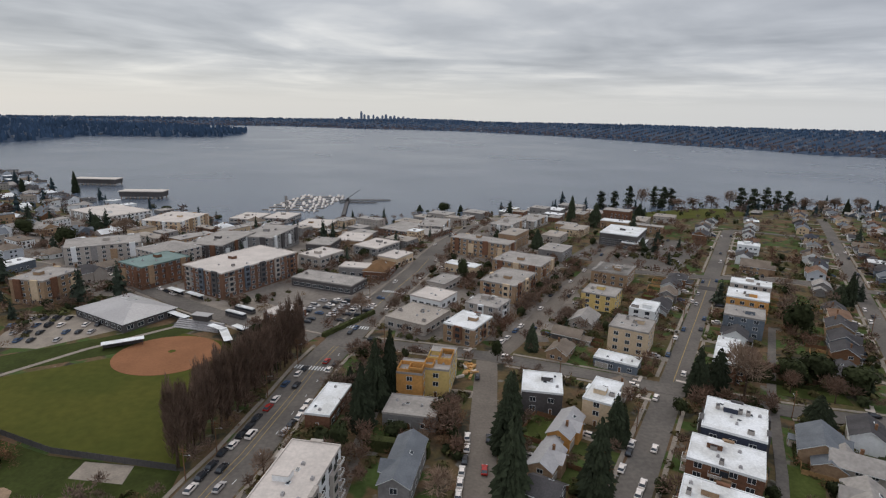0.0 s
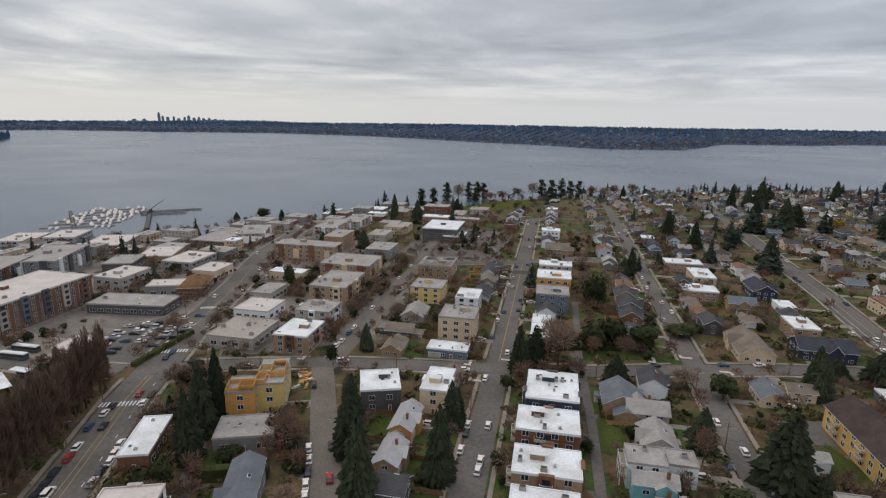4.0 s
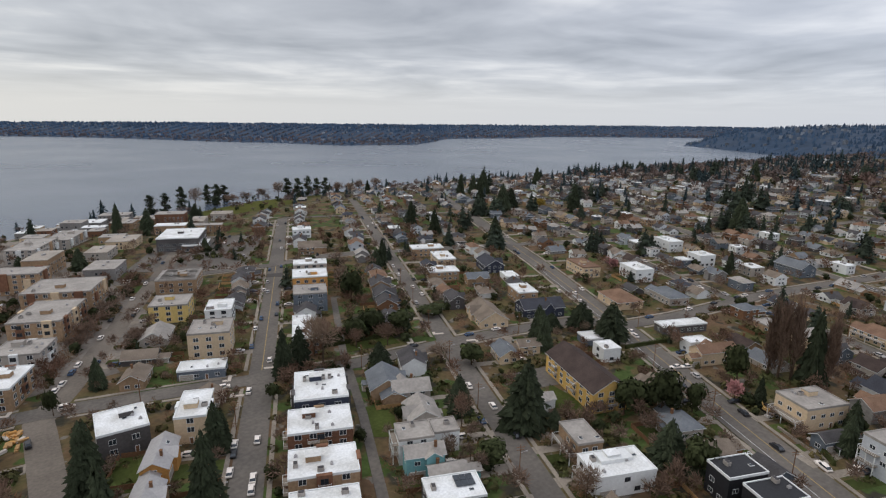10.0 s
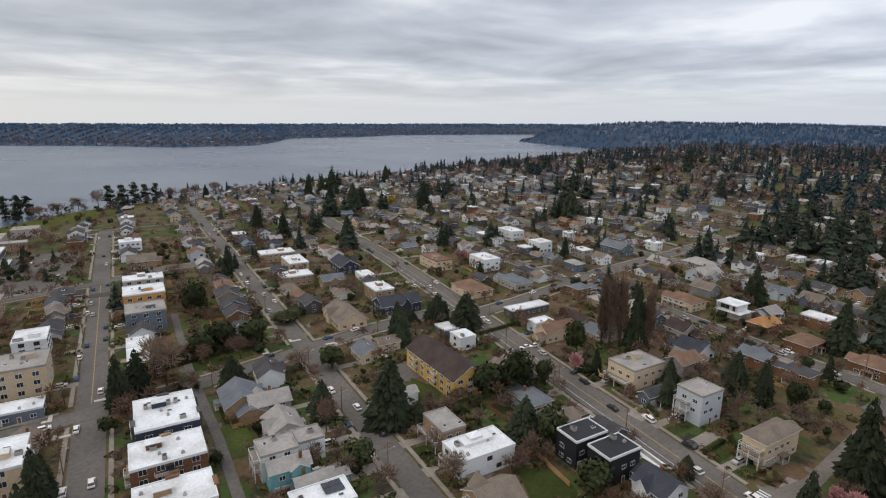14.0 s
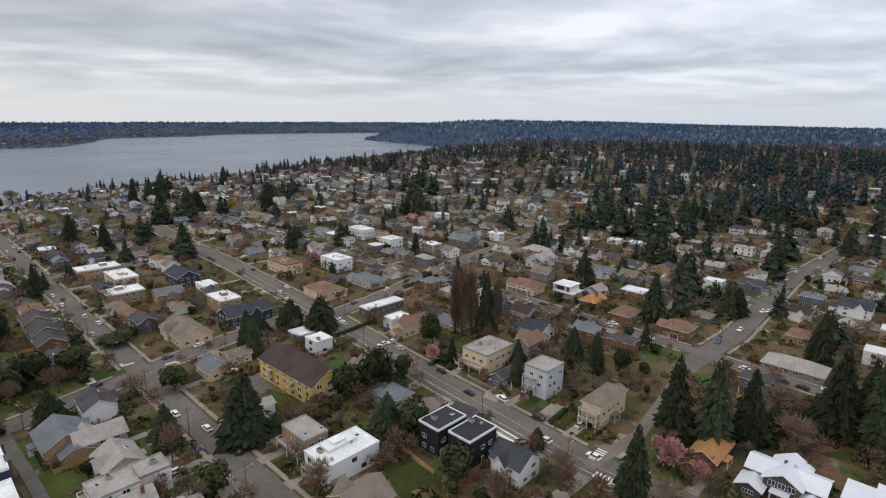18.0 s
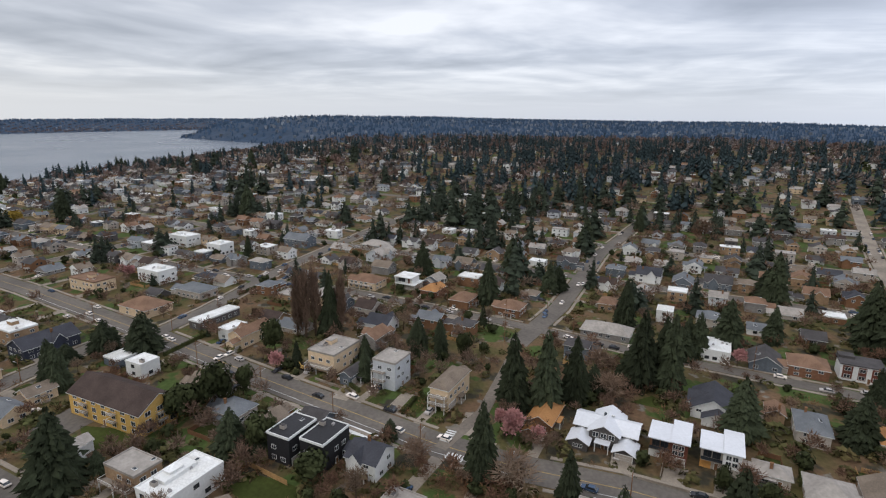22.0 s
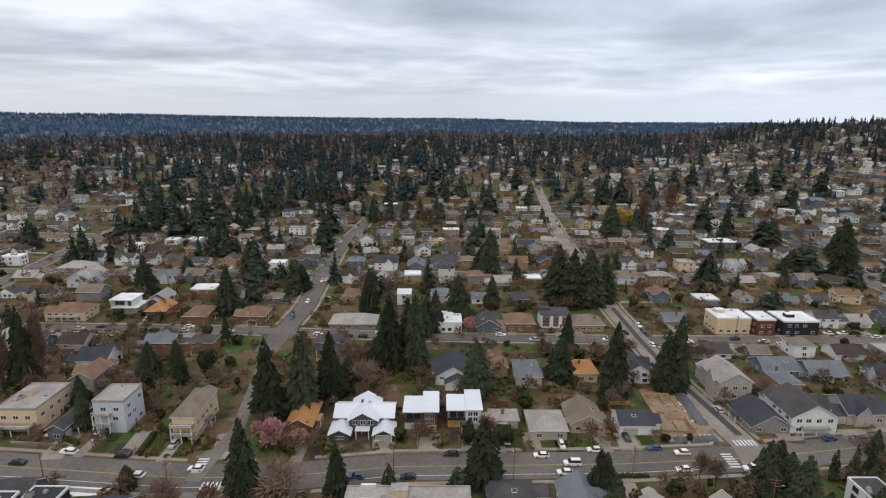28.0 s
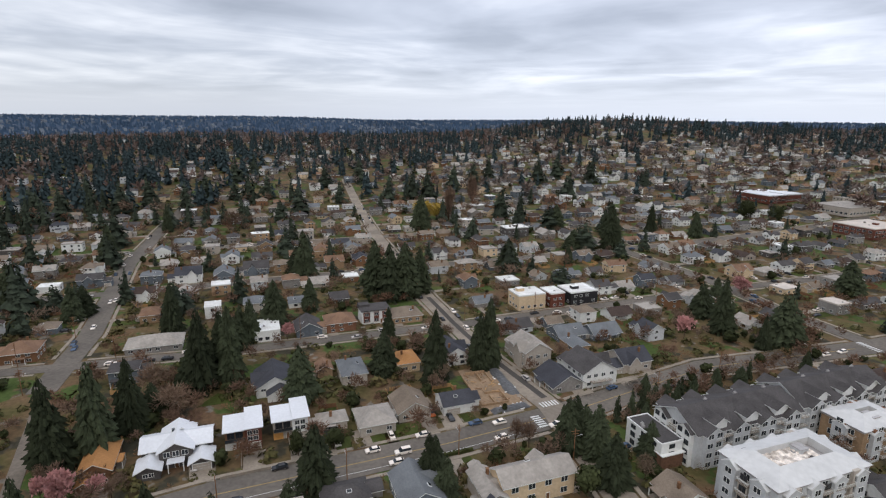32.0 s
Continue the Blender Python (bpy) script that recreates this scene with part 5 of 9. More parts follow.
# the unfinished townhouses: open plywood storeys over grey decks, and the yard beside them
for lab, bits in (("unfinished townhouse block sheathed in orange boards", ((-4.6, -1.0, 4.6, 5.6, 1.5), (-4.6, 1.6, 0.4, 5.6, 2.3))), ("unfinished townhouse block with pale yellow boards", ((-4.6, -3.6, 4.6, 2.4, 1.2), (-4.6, -3.6, 0.2, 5.6, 2.2), (1.2, 4.4, 4.6, 9.8, 1.6)))):
    ob, w, d, h, rot = BUILT[lab]
    for x0, y0, x1, y1, up_ in bits:
        for a, b, c, e in ((x0, y0, x1, y0 + 0.2), (x0, y1 - 0.2, x1, y1), (x0, y0 + 0.2, x0 + 0.2, y1 - 0.2), (x1 - 0.2, y0 + 0.2, x1, y1 - 0.2)):
            block(ob, "plywood_parapet", a, b, h + 0.12, c, e, h + up_, WALL["orange"] if up_ > 1.4 else WALL["yellow"])
        n = max(2, int((x1 - x0) / 1.5))
        for k in range(n + 1):
            q = x0 + 0.3 + (x1 - x0 - 0.6) * k / n
            block(ob, "stud", q - 0.06, y1 - 0.4, h + 0.12, q + 0.06, y1 - 0.24, h + up_ + 0.5, WOOD)
rs = random.Random(31)
for k in range(26):
    x, y = rs.uniform(8.5, 14.5) - (0 if k % 3 else 14), rs.uniform(193, 208) + (0 if k % 3 else 3)
    pile = thing("lumber_stack" if k % 2 else "pallet", pose(x, y, ground(x, y) + 0.05, 0, 0, rs.uniform(0, 180)), "stack of raw lumber in a building yard" if k % 2 else "wrapped pallet of building material", "lumber" if k % 2 else "pallet", "building yard stock")
    for j in range(3):
        block(pile, "board" if k % 2 else "layer", -rs.uniform(0.6, 1.9), -0.5, 0.28 * j, rs.uniform(0.6, 1.9), 0.5, 0.28 * j + 0.25, (WOOD if k % 2 else TOP["dullwhite"] if k % 4 else WALL["orange"]))

# ---- trees ----
def conifer_crown(seed, sprays=1000, height=18.0, radius=3.9):
    """Drooping sprays at uneven heights round a dark core."""
    rnd = random.Random(seed)
    s = Solid()
    swell = [rnd.uniform(0.84, 1.12) for _ in range(31)]
    side = [rnd.uniform(0.8, 1.15) for _ in range(7)]
    for i in range(sprays):
        k = (i + rnd.random()) / sprays
        k = 1 - (1 - k) ** 0.62
        a = rnd.uniform(0, math.tau)
        z = height * (0.06 + 0.93 * k)
        r = (radius * (1 - k) ** 0.68 * min(1, 0.72 + 2.2 * k) * swell[int(k * 30.99)] * side[int(a / math.tau * 6.99)] + 0.25) * rnd.uniform(0.45, 1.2)
        c, n = math.cos(a), math.sin(a)
        wd = (0.12 * r + 0.2) * (1 if sprays > 150 else 2.0)
        drop = (0.1 + 0.55 * rnd.random()) * r
        in_ = rnd.uniform(0.35, 0.75) * r
        s.add([(c * in_, n * in_, z + 0.55), (c * r * 0.7 - n * wd, n * r * 0.7 + c * wd, z - drop * 0.75 - 0.1), (c * r, n * r, z - drop), (c * r * 0.7 + n * wd, n * r * 0.7 - c * wd, z - drop * 0.75 - 0.1)], [(0, 1, 2), (0, 2, 3)])
    for j in range(6):
        a, b = j * math.tau / 6, (j + 1) * math.tau / 6
        q = radius * 0.5
        s.add([(q * math.cos(a), q * math.sin(a), height * 0.08), (q * math.cos(b), q * math.sin(b), height * 0.08), (0, 0, height * 0.93)], [(0, 1, 2)])
    return s.add([(0.12, 0, height * 0.9), (-0.1, 0.1, height * 0.9), (0, -0.12, height * 0.9), (0, 0, height + 0.5)], [(0, 1, 3), (1, 2, 3), (2, 0, 3)])


def twig_crown(seed, n=1000, rx=4.2, rz=4.2, zc=7.0, wide=0.085, length=1.5, up=0.6, out=1.0):
    rnd = random.Random(seed)
    s = Solid()
    lumps = [(rnd.uniform(-1, 1) * rx * 0.5, rnd.uniform(-1, 1) * rx * 0.5, zc + rnd.uniform(-0.5, 0.6) * rz * 0.7, rnd.uniform(0.4, 0.65)) for _ in range(9)]
    for _ in range(n):
        lx, ly, lz, k = rnd.choice(lumps)
        d = Vector((rnd.gauss(0, 1), rnd.gauss(0, 1), rnd.gauss(0, 1))).normalized()
        p = Vector((lx, ly, lz)) + Vector((d.x * rx, d.y * rx, d.z * rz)) * k * rnd.uniform(0.35, 1.0)
        q = (d * out + Vector((0, 0, up)) + Vector((rnd.uniform(-0.5, 0.5), rnd.uniform(-0.5, 0.5), 0)) * out).normalized() * length * rnd.uniform(0.6, 1.2)
        side = q.cross(Vector((rnd.uniform(-1, 1), rnd.uniform(-1, 1), rnd.uniform(-1, 1)))).normalized() * wide * rnd.uniform(0.6, 1.4)
        s.add([tuple(p - side), tuple(p + side), tuple(p + q)], [(0, 1, 2)])
    return s


def leaf_crown(seed, n=760, rx=3.6, rz=3.6, zc=4.2, leaf=0.62):
    rnd = random.Random(seed)
    s = Solid()
    lumps = [(rnd.uniform(-1, 1) * rx * 0.45, rnd.uniform(-1, 1) * rx * 0.45, zc + rnd.uniform(-0.45, 0.45) * rz, rnd.uniform(0.45, 0.7)) for _ in range(10)]
    for _ in range(n):
        lx, ly, lz, k = rnd.choice(lumps)
        d = Vector((rnd.gauss(0, 1), rnd.gauss(0, 1), rnd.gauss(0.2, 1))).normalized()
        p = Vector((lx, ly, lz)) + Vector((d.x * rx, d.y * rx, d.z * rz)) * k * rnd.uniform(0.75, 1.05)
        a = d.orthogonal().normalized() * leaf * rnd.uniform(0.4, 0.9)
        a.rotate(Matrix.Rotation(rnd.uniform(0, 6.28), 3, d))
        b = d.cross(a).normalized() * leaf * rnd.uniform(0.4, 0.9)
        t = d * leaf * rnd.uniform(-0.3, 0.5)
        s.add([tuple(p - a), tuple(p - b), tuple(p + a + t), tuple(p + b)], [(0, 1, 2), (0, 2, 3)])
    for lx, ly, lz, k in lumps:
        q = k * 0.7
        s.add([(lx + rx * q, ly, lz), (lx, ly + rx * q, lz), (lx - rx * q, ly, lz), (lx, ly - rx * q, lz), (lx, ly, lz + rz * q), (lx, ly, max(0.1, lz - rz * q))],
              [(0, 1, 4), (1, 2, 4), (2, 3, 4), (3, 0, 4), (1, 0, 5), (2, 1, 5), (3, 2, 5), (0, 3, 5)])
    return s


def pine_crown(seed):
    """Ragged plates of needles at uneven heights on a tall frame, widest in the middle."""
    rnd = random.Random(300 + seed)
    s = Solid()
    for k in range(15):
        t = (k + rnd.random()) / 15
        z, reach = 2.2 + 20.5 * t, 4.6 * math.sin(math.pi * (0.22 + 0.74 * t)) ** 0.7
        a, q = rnd.uniform(0, math.tau), rnd.uniform(0.15, 0.75)
        cx, cy, rx, rz = math.cos(a) * reach * q, math.sin(a) * reach * q, rnd.uniform(2.0, 3.6) * (1.15 - 0.55 * t), rnd.uniform(1.1, 1.9)
        for _ in range(46):
            d = Vector((rnd.gauss(0, 1), rnd.gauss(0, 1), rnd.gauss(0.1, 0.9))).normalized()
            p = Vector((cx + d.x * rx, cy + d.y * rx, z + d.z * rz))
            u = Vector((rnd.gauss(0, 1), rnd.gauss(0, 1), rnd.gauss(0, 0.5))).normalized() * rnd.uniform(0.5, 1.0)
            w = u.cross(d).normalized() * rnd.uniform(0.3, 0.7)
            s.add([tuple(p - u), tuple(p - w), tuple(p + u), tuple(p + w + d * 0.3)], [(0, 1, 2), (0, 2, 3)])
        s.add([(cx + rx * 0.7, cy, z), (cx, cy + rx * 0.7, z), (cx - rx * 0.7, cy, z), (cx, cy - rx * 0.7, z), (cx, cy, z + rz * 0.7), (cx, cy, z - rz * 0.6)],
              [(0, 1, 4), (1, 2, 4), (2, 3, 4), (3, 0, 4), (1, 0, 5), (2, 1, 5), (3, 2, 5), (0, 3, 5)])
    return s


def limb_trunk(seed, height=9.0, r=0.26, limbs=7):
    rnd = random.Random(seed)
    s = Solid().tube((0, 0, -0.4), (0.1, 0.05, height * 0.45), r, r * 0.7, 6).tube((0.1, 0.05, height * 0.45), (rnd.uniform(-0.5, 0.5), 0.2, height), r * 0.7, 0.05, 5)
    for k in range(limbs):
        a, z = k * 2.4 + rnd.uniform(-0.3, 0.3), height * rnd.uniform(0.3, 0.6)
        l = height * rnd.uniform(0.25, 0.42)
        s.tube((0.05, 0.03, z), (math.cos(a) * l, math.sin(a) * l, z + l * 0.9), r * 0.4, 0.04, 4)
    return s


TREE = {}


def tree_kind(kind, variants, crown, trunk, mat, size):
    TREE[kind] = [(crown(k).mesh("crown", mat), trunk(k).mesh("trunk", BARK), size) for k in range(variants)]


stem = lambda h, r: (lambda k: Solid().tube((0, 0, -0.5), (0, 0, h * 0.5), r, r * 0.7, 7).tube((0, 0, h * 0.5), (0, 0, h), r * 0.7, 0.04, 5))
tree_kind("conifer", 6, lambda k: conifer_crown(k), stem(17.5, 0.32), NEEDLE, (18.0, 3.6))
tree_kind("cypress", 3, lambda k: conifer_crown(40 + k, 200, 10.0, 1.7), stem(9.0, 0.2), NEEDLE, (10.0, 1.7))
tree_kind("bare_tree", 6, lambda k: twig_crown(k), lambda k: limb_trunk(k, 9.5), TWIG, (11.0, 4.2))
tree_kind("poplar", 4, lambda k: twig_crown(60 + k, 1900, 1.7, 12.0, 11.0, 0.085, 2.0, 1.5, 0.5), stem(20.0, 0.3), POPLAR, (21.0, 2.6))
tree_kind("pine", 5, pine_crown, lambda k: limb_trunk(k, 21.0, 0.5, 9), NEEDLE, (24.0, 8.0))
tree_kind("evergreen_tree", 4, lambda k: leaf_crown(k), lambda k: limb_trunk(k, 5.0, 0.25, 5), BROAD, (8.0, 4.0))
tree_kind("cherry_tree", 2, lambda k: twig_crown(80 + k, 700, 3.0, 2.4, 4.0, 0.32, 0.8, 0.4), lambda k: limb_trunk(k, 5.0, 0.2, 6), BLOSSOM, (6.5, 3.2))
tree_kind("willow", 2, lambda k: twig_crown(90 + k, 1100, 6.0, 5.0, 7.0, 0.25, 2.6, -1.0), lambda k: limb_trunk(k, 9.0, 0.5, 7), WILLOW, (12.0, 6.0))
tree_kind("shrub", 4, lambda k: leaf_crown(20 + k, 110, 1.2, 1.0, 0.9, 0.5), lambda k: limb_trunk(k, 1.2, 0.06, 4), HEDGE, (1.9, 1.4))
LABELS = dict(pine="dark broad-crowned pine on the lakeside lawn", conifer="tall dark green conifer with drooping branches", cypress="slim dark green cypress", bare_tree="leafless brown tree with fine twigs",
              poplar="leafless brown columnar poplar", evergreen_tree="broad dark evergreen tree", cherry_tree="cherry tree in pink blossom", willow="willow with yellow hanging twigs", shrub="low green garden shrub")
tree_count = 0


def tree(kind, x, y, h=None, r=None, group=""):
    global tree_count
    tree_count += 1
    rnd = random.Random(tree_count * 7 + int(x))
    crown, trunk, (h0, r0) = rnd.choice(TREE[kind])
    sz = (h or h0 * rnd.uniform(0.8, 1.15)) / h0
    sx = (r / r0) if r else sz * rnd.uniform(0.85, 1.15)
    ob = thing(kind, pose(x, y, ground(x, y) - 0.05, 0, 0, rnd.uniform(0, 360)) @ Matrix.Diagonal((sx, sx, sz, 1)), LABELS[kind], "shrub" if kind == "shrub" else "tree", group)
    part("trunk", trunk, ob)
    part("crown", crown, ob)
    OCC.append((x, y, 1.2))


tree("conifer", 20.3, 125.7, 27.3, 4.7)
tree("conifer", -17.1, 179.8, 26.2, 4.1)
tree("conifer", -21.3, 171.8, 25.3, 4.4)
tree("conifer", -24.2, 157.7, 23.8, 4.6)
tree("conifer", 24.9, 164.4, 18.6, 3.8)
tree("evergreen_tree", 24.5, 209.3, 10.1, 2.9)
tree("conifer", 40.4, 221.1, 12.6, 3.2)
tree("evergreen_tree", 14.3, 316.9, 15.9, 3.8)
tree("evergreen_tree", -29.2, 145.5, 11.4, 4.2)
tree("evergreen_tree", 1.3, 163.6, 9.4, 4.2)
tree("evergreen_tree", -12.9, 153.3, 6.0, 4.4)
tree("bare_tree", 3.1, 155.4, 12.0, 5.4)
tree("bare_tree", 0.7, 126.3, 8.6, 5.3)
tree("bare_tree", -38.5, 257.6, 11.9, 5.6)
tree("conifer", 20.7, 147.8, 21.2, 5.2)
tree("conifer", 26.3, 180.5, 10.4, 3.2)
tree("conifer", 42.8, 126.9, 24.7, 4.4)
tree("conifer", 55.1, 151.3, 17.9, 3.5)
tree("conifer", 126.7, 163.5, 12.1, 5.1)
tree("conifer", 125.6, 117.8, 14.9, 4.7)
tree("conifer", 135.3, 96.5, 24.7, 7.2)
tree("evergreen_tree", 112.5, 91.5, 8.5, 5.6)
tree("conifer", 84.8, 143.0, 9.7, 1.7)
tree("conifer", 95.2, 183.4, 20.4, 4.1)
tree("conifer", 104.0, 186.3, 18.1, 4.7)
tree("evergreen_tree", 168.0, 241.4, 19.7, 7.1)
tree("bare_tree", 112.7, 182.8, 20.0, 7.1)
tree("bare_tree", 114.3, 192.2, 18.1, 6.1)
tree("bare_tree", 148.8, 150.6, 8.8, 5.9)
tree("bare_tree", 222.6, 240.2, 10.9, 7.0)
tree("evergreen_tree", 157.0, 140.7, 10.0, 5.8)
tree("evergreen_tree", 184.6, 194.3, 6.1, 8.7)
tree("evergreen_tree", 148.0, 194.2, 12.7, 8.0)
tree("evergreen_tree", 156.4, 187.5, 12.7, 8.0)
tree("evergreen_tree", 137.7, 193.6, 11.0, 6.5)
tree("evergreen_tree", 61.4, 128.3, 5.5, 2.8)
tree("evergreen_tree", 83.6, 169.3, 6.8, 3.1)
tree("bare_tree", 119.9, 111.1, 12.3, 3.7)
tree("evergreen_tree", 107.2, 128.0, 6.3, 2.7)
tree("evergreen_tree", 90.1, 126.9, 5.0, 2.7)
tree("evergreen_tree", 174.8, 68.5, 19.6, 7.3)
tree("evergreen_tree", 171.3, 75.4, 14.4, 6.2)
tree("evergreen_tree", 185.1, 61.7, 13.5, 4.1)
tree("evergreen_tree", 166.7, 77.8, 13.1, 5.0)
tree("evergreen_tree", 149.6, 45.6, 15.7, 5.4)
tree("conifer", 149.5, 54.6, 15.8, 5.0)
tree("conifer", 150.8, 48.2, 11.4, 3.6)
tree("conifer", 222.9, 114.0, 19.3, 7.9)
tree("conifer", 223.0, 130.5, 14.0, 5.3)
tree("evergreen_tree", 220.9, 58.8, 17.3, 5.7)
tree("conifer", 191.7, 130.5, 18.7, 4.5)
tree("evergreen_tree", 160.2, 142.5, 9.0, 4.6)
tree("conifer", 114.2, 126.8, 5.7, 2.4)
tree("evergreen_tree", 134.3, 28.6, 10.0, 6.4)
tree("poplar", 238.9, 53.0, 32.0, 5.2)
tree("poplar", 238.3, 49.1, 32.0, 5.2)
tree("poplar", 240.5, 45.1, 32.0, 5.2)
tree("poplar", 241.5, 33.4, 30.6, 4.8)
tree("conifer", 240.5, 38.3, 32.0, 4.5)
tree("cherry_tree", 206.9, 55.1, 7.6, 3.6)
tree("cherry_tree", 337.1, 176.7, 8.0, 5.8)
tree("conifer", 133.7, -19.0, 25.4, 5.0)
tree("conifer", 173.7, -34.8, 29.0, 5.7)
tree("conifer", 170.6, -45.5, 30.7, 5.3)
tree("conifer", 176.3, -57.4, 26.0, 4.9)
tree("conifer", 181.5, -66.0, 12.6, 3.8)
tree("conifer", 189.1, -95.5, 28.1, 5.8)
tree("conifer", 197.8, -90.8, 23.6, 6.1)
tree("conifer", 210.7, -113.4, 15.6, 5.3)
tree("conifer", 188.4, -82.7, 17.0, 5.9)
tree("cherry_tree", 153.9, -31.1, 9.5, 4.1)
tree("cherry_tree", 159.2, -28.1, 7.9, 2.6)
tree("conifer", 155.4, 7.6, 7.0, 2.3)
tree("bare_tree", 141.2, -0.7, 9.2, 4.9)
tree("bare_tree", 127.1, 15.4, 9.5, 3.8)
tree("conifer", 213.9, 20.2, 11.5, 3.3)
tree("conifer", 218.4, -2.1, 17.8, 4.1)
tree("conifer", 214.7, -11.4, 14.5, 3.5)
tree("evergreen_tree", 211.2, -20.3, 14.7, 4.6)
tree("conifer", 336.3, -63.5, 24.8, 5.5)
tree("conifer", 405.1, -132.2, 26.5, 6.8)
tree("conifer", 304.3, -85.0, 16.1, 5.3)
tree("conifer", 141.2, 89.3, 7.9, 2.7)
tree("bare_tree", 129.4, -29.2, 10.3, 8.3)
tree("conifer", 122.9, -40.5, 17.3, 3.8)
tree("cypress", 118.8, -53.7, 9.1, 2.6)
tree("cypress", 109.5, -70.0, 8.2, 3.1)
tree("conifer", 86.0, -100.7, 16.1, 3.9)
tree("conifer", 66.2, -139.8, 18.3, 4.6)
tree("conifer", 63.2, -145.2, 14.7, 4.6)
tree("conifer", 151.6, -104.0, 21.8, 6.4)
tree("conifer", 146.7, -140.0, 18.5, 5.5)
tree("conifer", 126.7, -148.2, 29.3, 6.0)
tree("conifer", 120.3, -168.3, 23.9, 4.9)
tree("conifer", 118.2, -172.1, 29.9, 4.9)
tree("conifer", 185.8, -85.3, 32.0, 5.7)
tree("conifer", 183.1, -95.4, 31.4, 5.3)
tree("conifer", 245.8, -102.3, 25.4, 4.9)
tree("conifer", 213.3, -121.9, 20.6, 4.6)
tree("conifer", 220.8, -139.2, 23.7, 6.6)
tree("conifer", 226.2, -163.9, 18.2, 4.8)
tree("conifer", 220.0, -204.0, 32.0, 7.9)
tree("conifer", 208.7, -204.9, 32.0, 8.6)
tree("conifer", 204.5, -212.5, 32.0, 8.6)
tree("conifer", 203.7, -223.7, 27.5, 6.3)
tree("conifer", 274.8, -196.1, 31.2, 6.8)
tree("conifer", 287.3, -200.3, 19.1, 7.5)
tree("conifer", 192.2, -297.9, 21.8, 7.8)
tree("conifer", 230.8, -432.8, 23.4, 9.0)
tree("conifer", 188.0, -383.0, 15.7, 8.7)
tree("conifer", 185.6, -445.3, 29.2, 9.0)
tree("conifer", 265.2, -355.3, 17.7, 5.6)
tree("conifer", 169.6, -339.0, 14.2, 3.1)
tree("conifer", 467.5, -199.5, 23.9, 4.2)
tree("conifer", 397.9, -127.5, 19.7, 4.7)
tree("conifer", 300.3, -78.5, 19.4, 5.5)
tree("conifer", 284.5, -40.7, 25.5, 5.8)
tree("conifer", 346.3, -64.7, 23.7, 6.7)
tree("conifer", 229.9, -1.8, 12.0, 4.5)
tree("conifer", 227.2, -11.6, 13.3, 3.4)
tree("conifer", 340.1, -6.2, 23.1, 5.8)
tree("bare_tree", 193.6, -71.5, 13.4, 6.8)
tree("bare_tree", 176.1, -69.2, 11.4, 6.3)
tree("bare_tree", 180.2, -53.2, 6.8, 4.1)
tree("cherry_tree", 202.8, -133.6, 7.9, 3.7)
tree("cherry_tree", 155.8, -32.0, 9.3, 3.8)
tree("cherry_tree", 152.0, -38.8, 5.9, 3.1)
tree("willow", 347.0, -385.3, 20.9, 9.0)
tree("willow", 339.9, -397.3, 18.8, 9.0)
tree("poplar", 329.2, -402.2, 32.0, 9.0)
tree("poplar", 354.5, -473.0, 31.3, 7.7)
tree("bare_tree", 432.8, -240.5, 18.3, 9.0)
tree("conifer", 215.3, -118.3, 18.4, 4.0)
tree("evergreen_tree", 120.9, -93.6, 7.6, 3.8)
tree("conifer", 320.6, -353.6, 32.0, 9.0)
tree("bare_tree", 74.8, -131.7, 10.6, 3.1)
tree("bare_tree", 78.6, -129.8, 10.7, 2.7)
tree("evergreen_tree", 126.1, -84.4, 8.8, 3.0)
tree("conifer", 195.4, 18.7, 14.1, 2.9)
tree("conifer", 159.7, 7.6, 5.0, 2.1)
tree("conifer", 68.9, -150.8, 13.6, 3.7)
tree("conifer", 57.7, -142.4, 17.9, 4.8)
tree("conifer", 48.5, -133.2, 16.8, 4.7)
tree("evergreen_tree", 51.8, -124.2, 10.4, 4.6)
tree("conifer", 55.4, -274.0, 28.1, 5.4)
tree("conifer", 69.3, -292.0, 18.3, 6.4)
tree("conifer", 30.3, -278.4, 24.3, 9.0)
tree("conifer", 60.8, -189.9, 9.1, 2.3)
tree("conifer", 53.0, -169.0, 9.3, 2.4)
tree("conifer", 50.5, -180.6, 10.7, 2.1)
tree("conifer", 49.4, -189.1, 8.8, 2.0)
tree("conifer", 46.7, -199.5, 9.0, 1.9)
tree("conifer", 42.1, -211.9, 9.3, 2.4)
tree("conifer", 35.9, -223.3, 7.1, 2.4)
tree("conifer", 45.9, -154.5, 10.6, 2.6)
tree("conifer", 18.1, -251.6, 9.9, 2.3)
tree("conifer", 63.4, -112.8, 6.1, 2.0)
tree("conifer", 109.9, -78.7, 19.9, 5.4)
tree("conifer", 87.2, -99.8, 16.7, 3.6)
tree("conifer", 80.0, -98.4, 13.7, 3.8)
tree("conifer", 166.9, -403.8, 32.0, 7.9)
tree("conifer", 157.7, -463.2, 29.1, 4.8)
tree("conifer", 128.3, -487.9, 21.9, 5.8)
tree("evergreen_tree", 109.7, -583.6, 19.1, 9.0)
tree("evergreen_tree", 86.5, -586.5, 16.0, 7.9)
tree("cherry_tree", 66.6, -255.1, 11.1, 4.5)
tree("cherry_tree", 62.8, -347.5, 10.3, 6.0)
tree("conifer", 68.6, -315.9, 16.2, 4.7)
tree("conifer", 14.7, -390.4, 20.7, 8.3)
tree("pine", 199.3, 680.1, 24.1, 10.7)
tree("pine", 216.5, 682.9, 24.5, 11.1)
tree("pine", 242.8, 704.6, 28.6, 12.2)
tree("pine", 274.9, 706.0, 28.3, 10.4)
tree("pine", 282.8, 694.5, 28.6, 11.9)
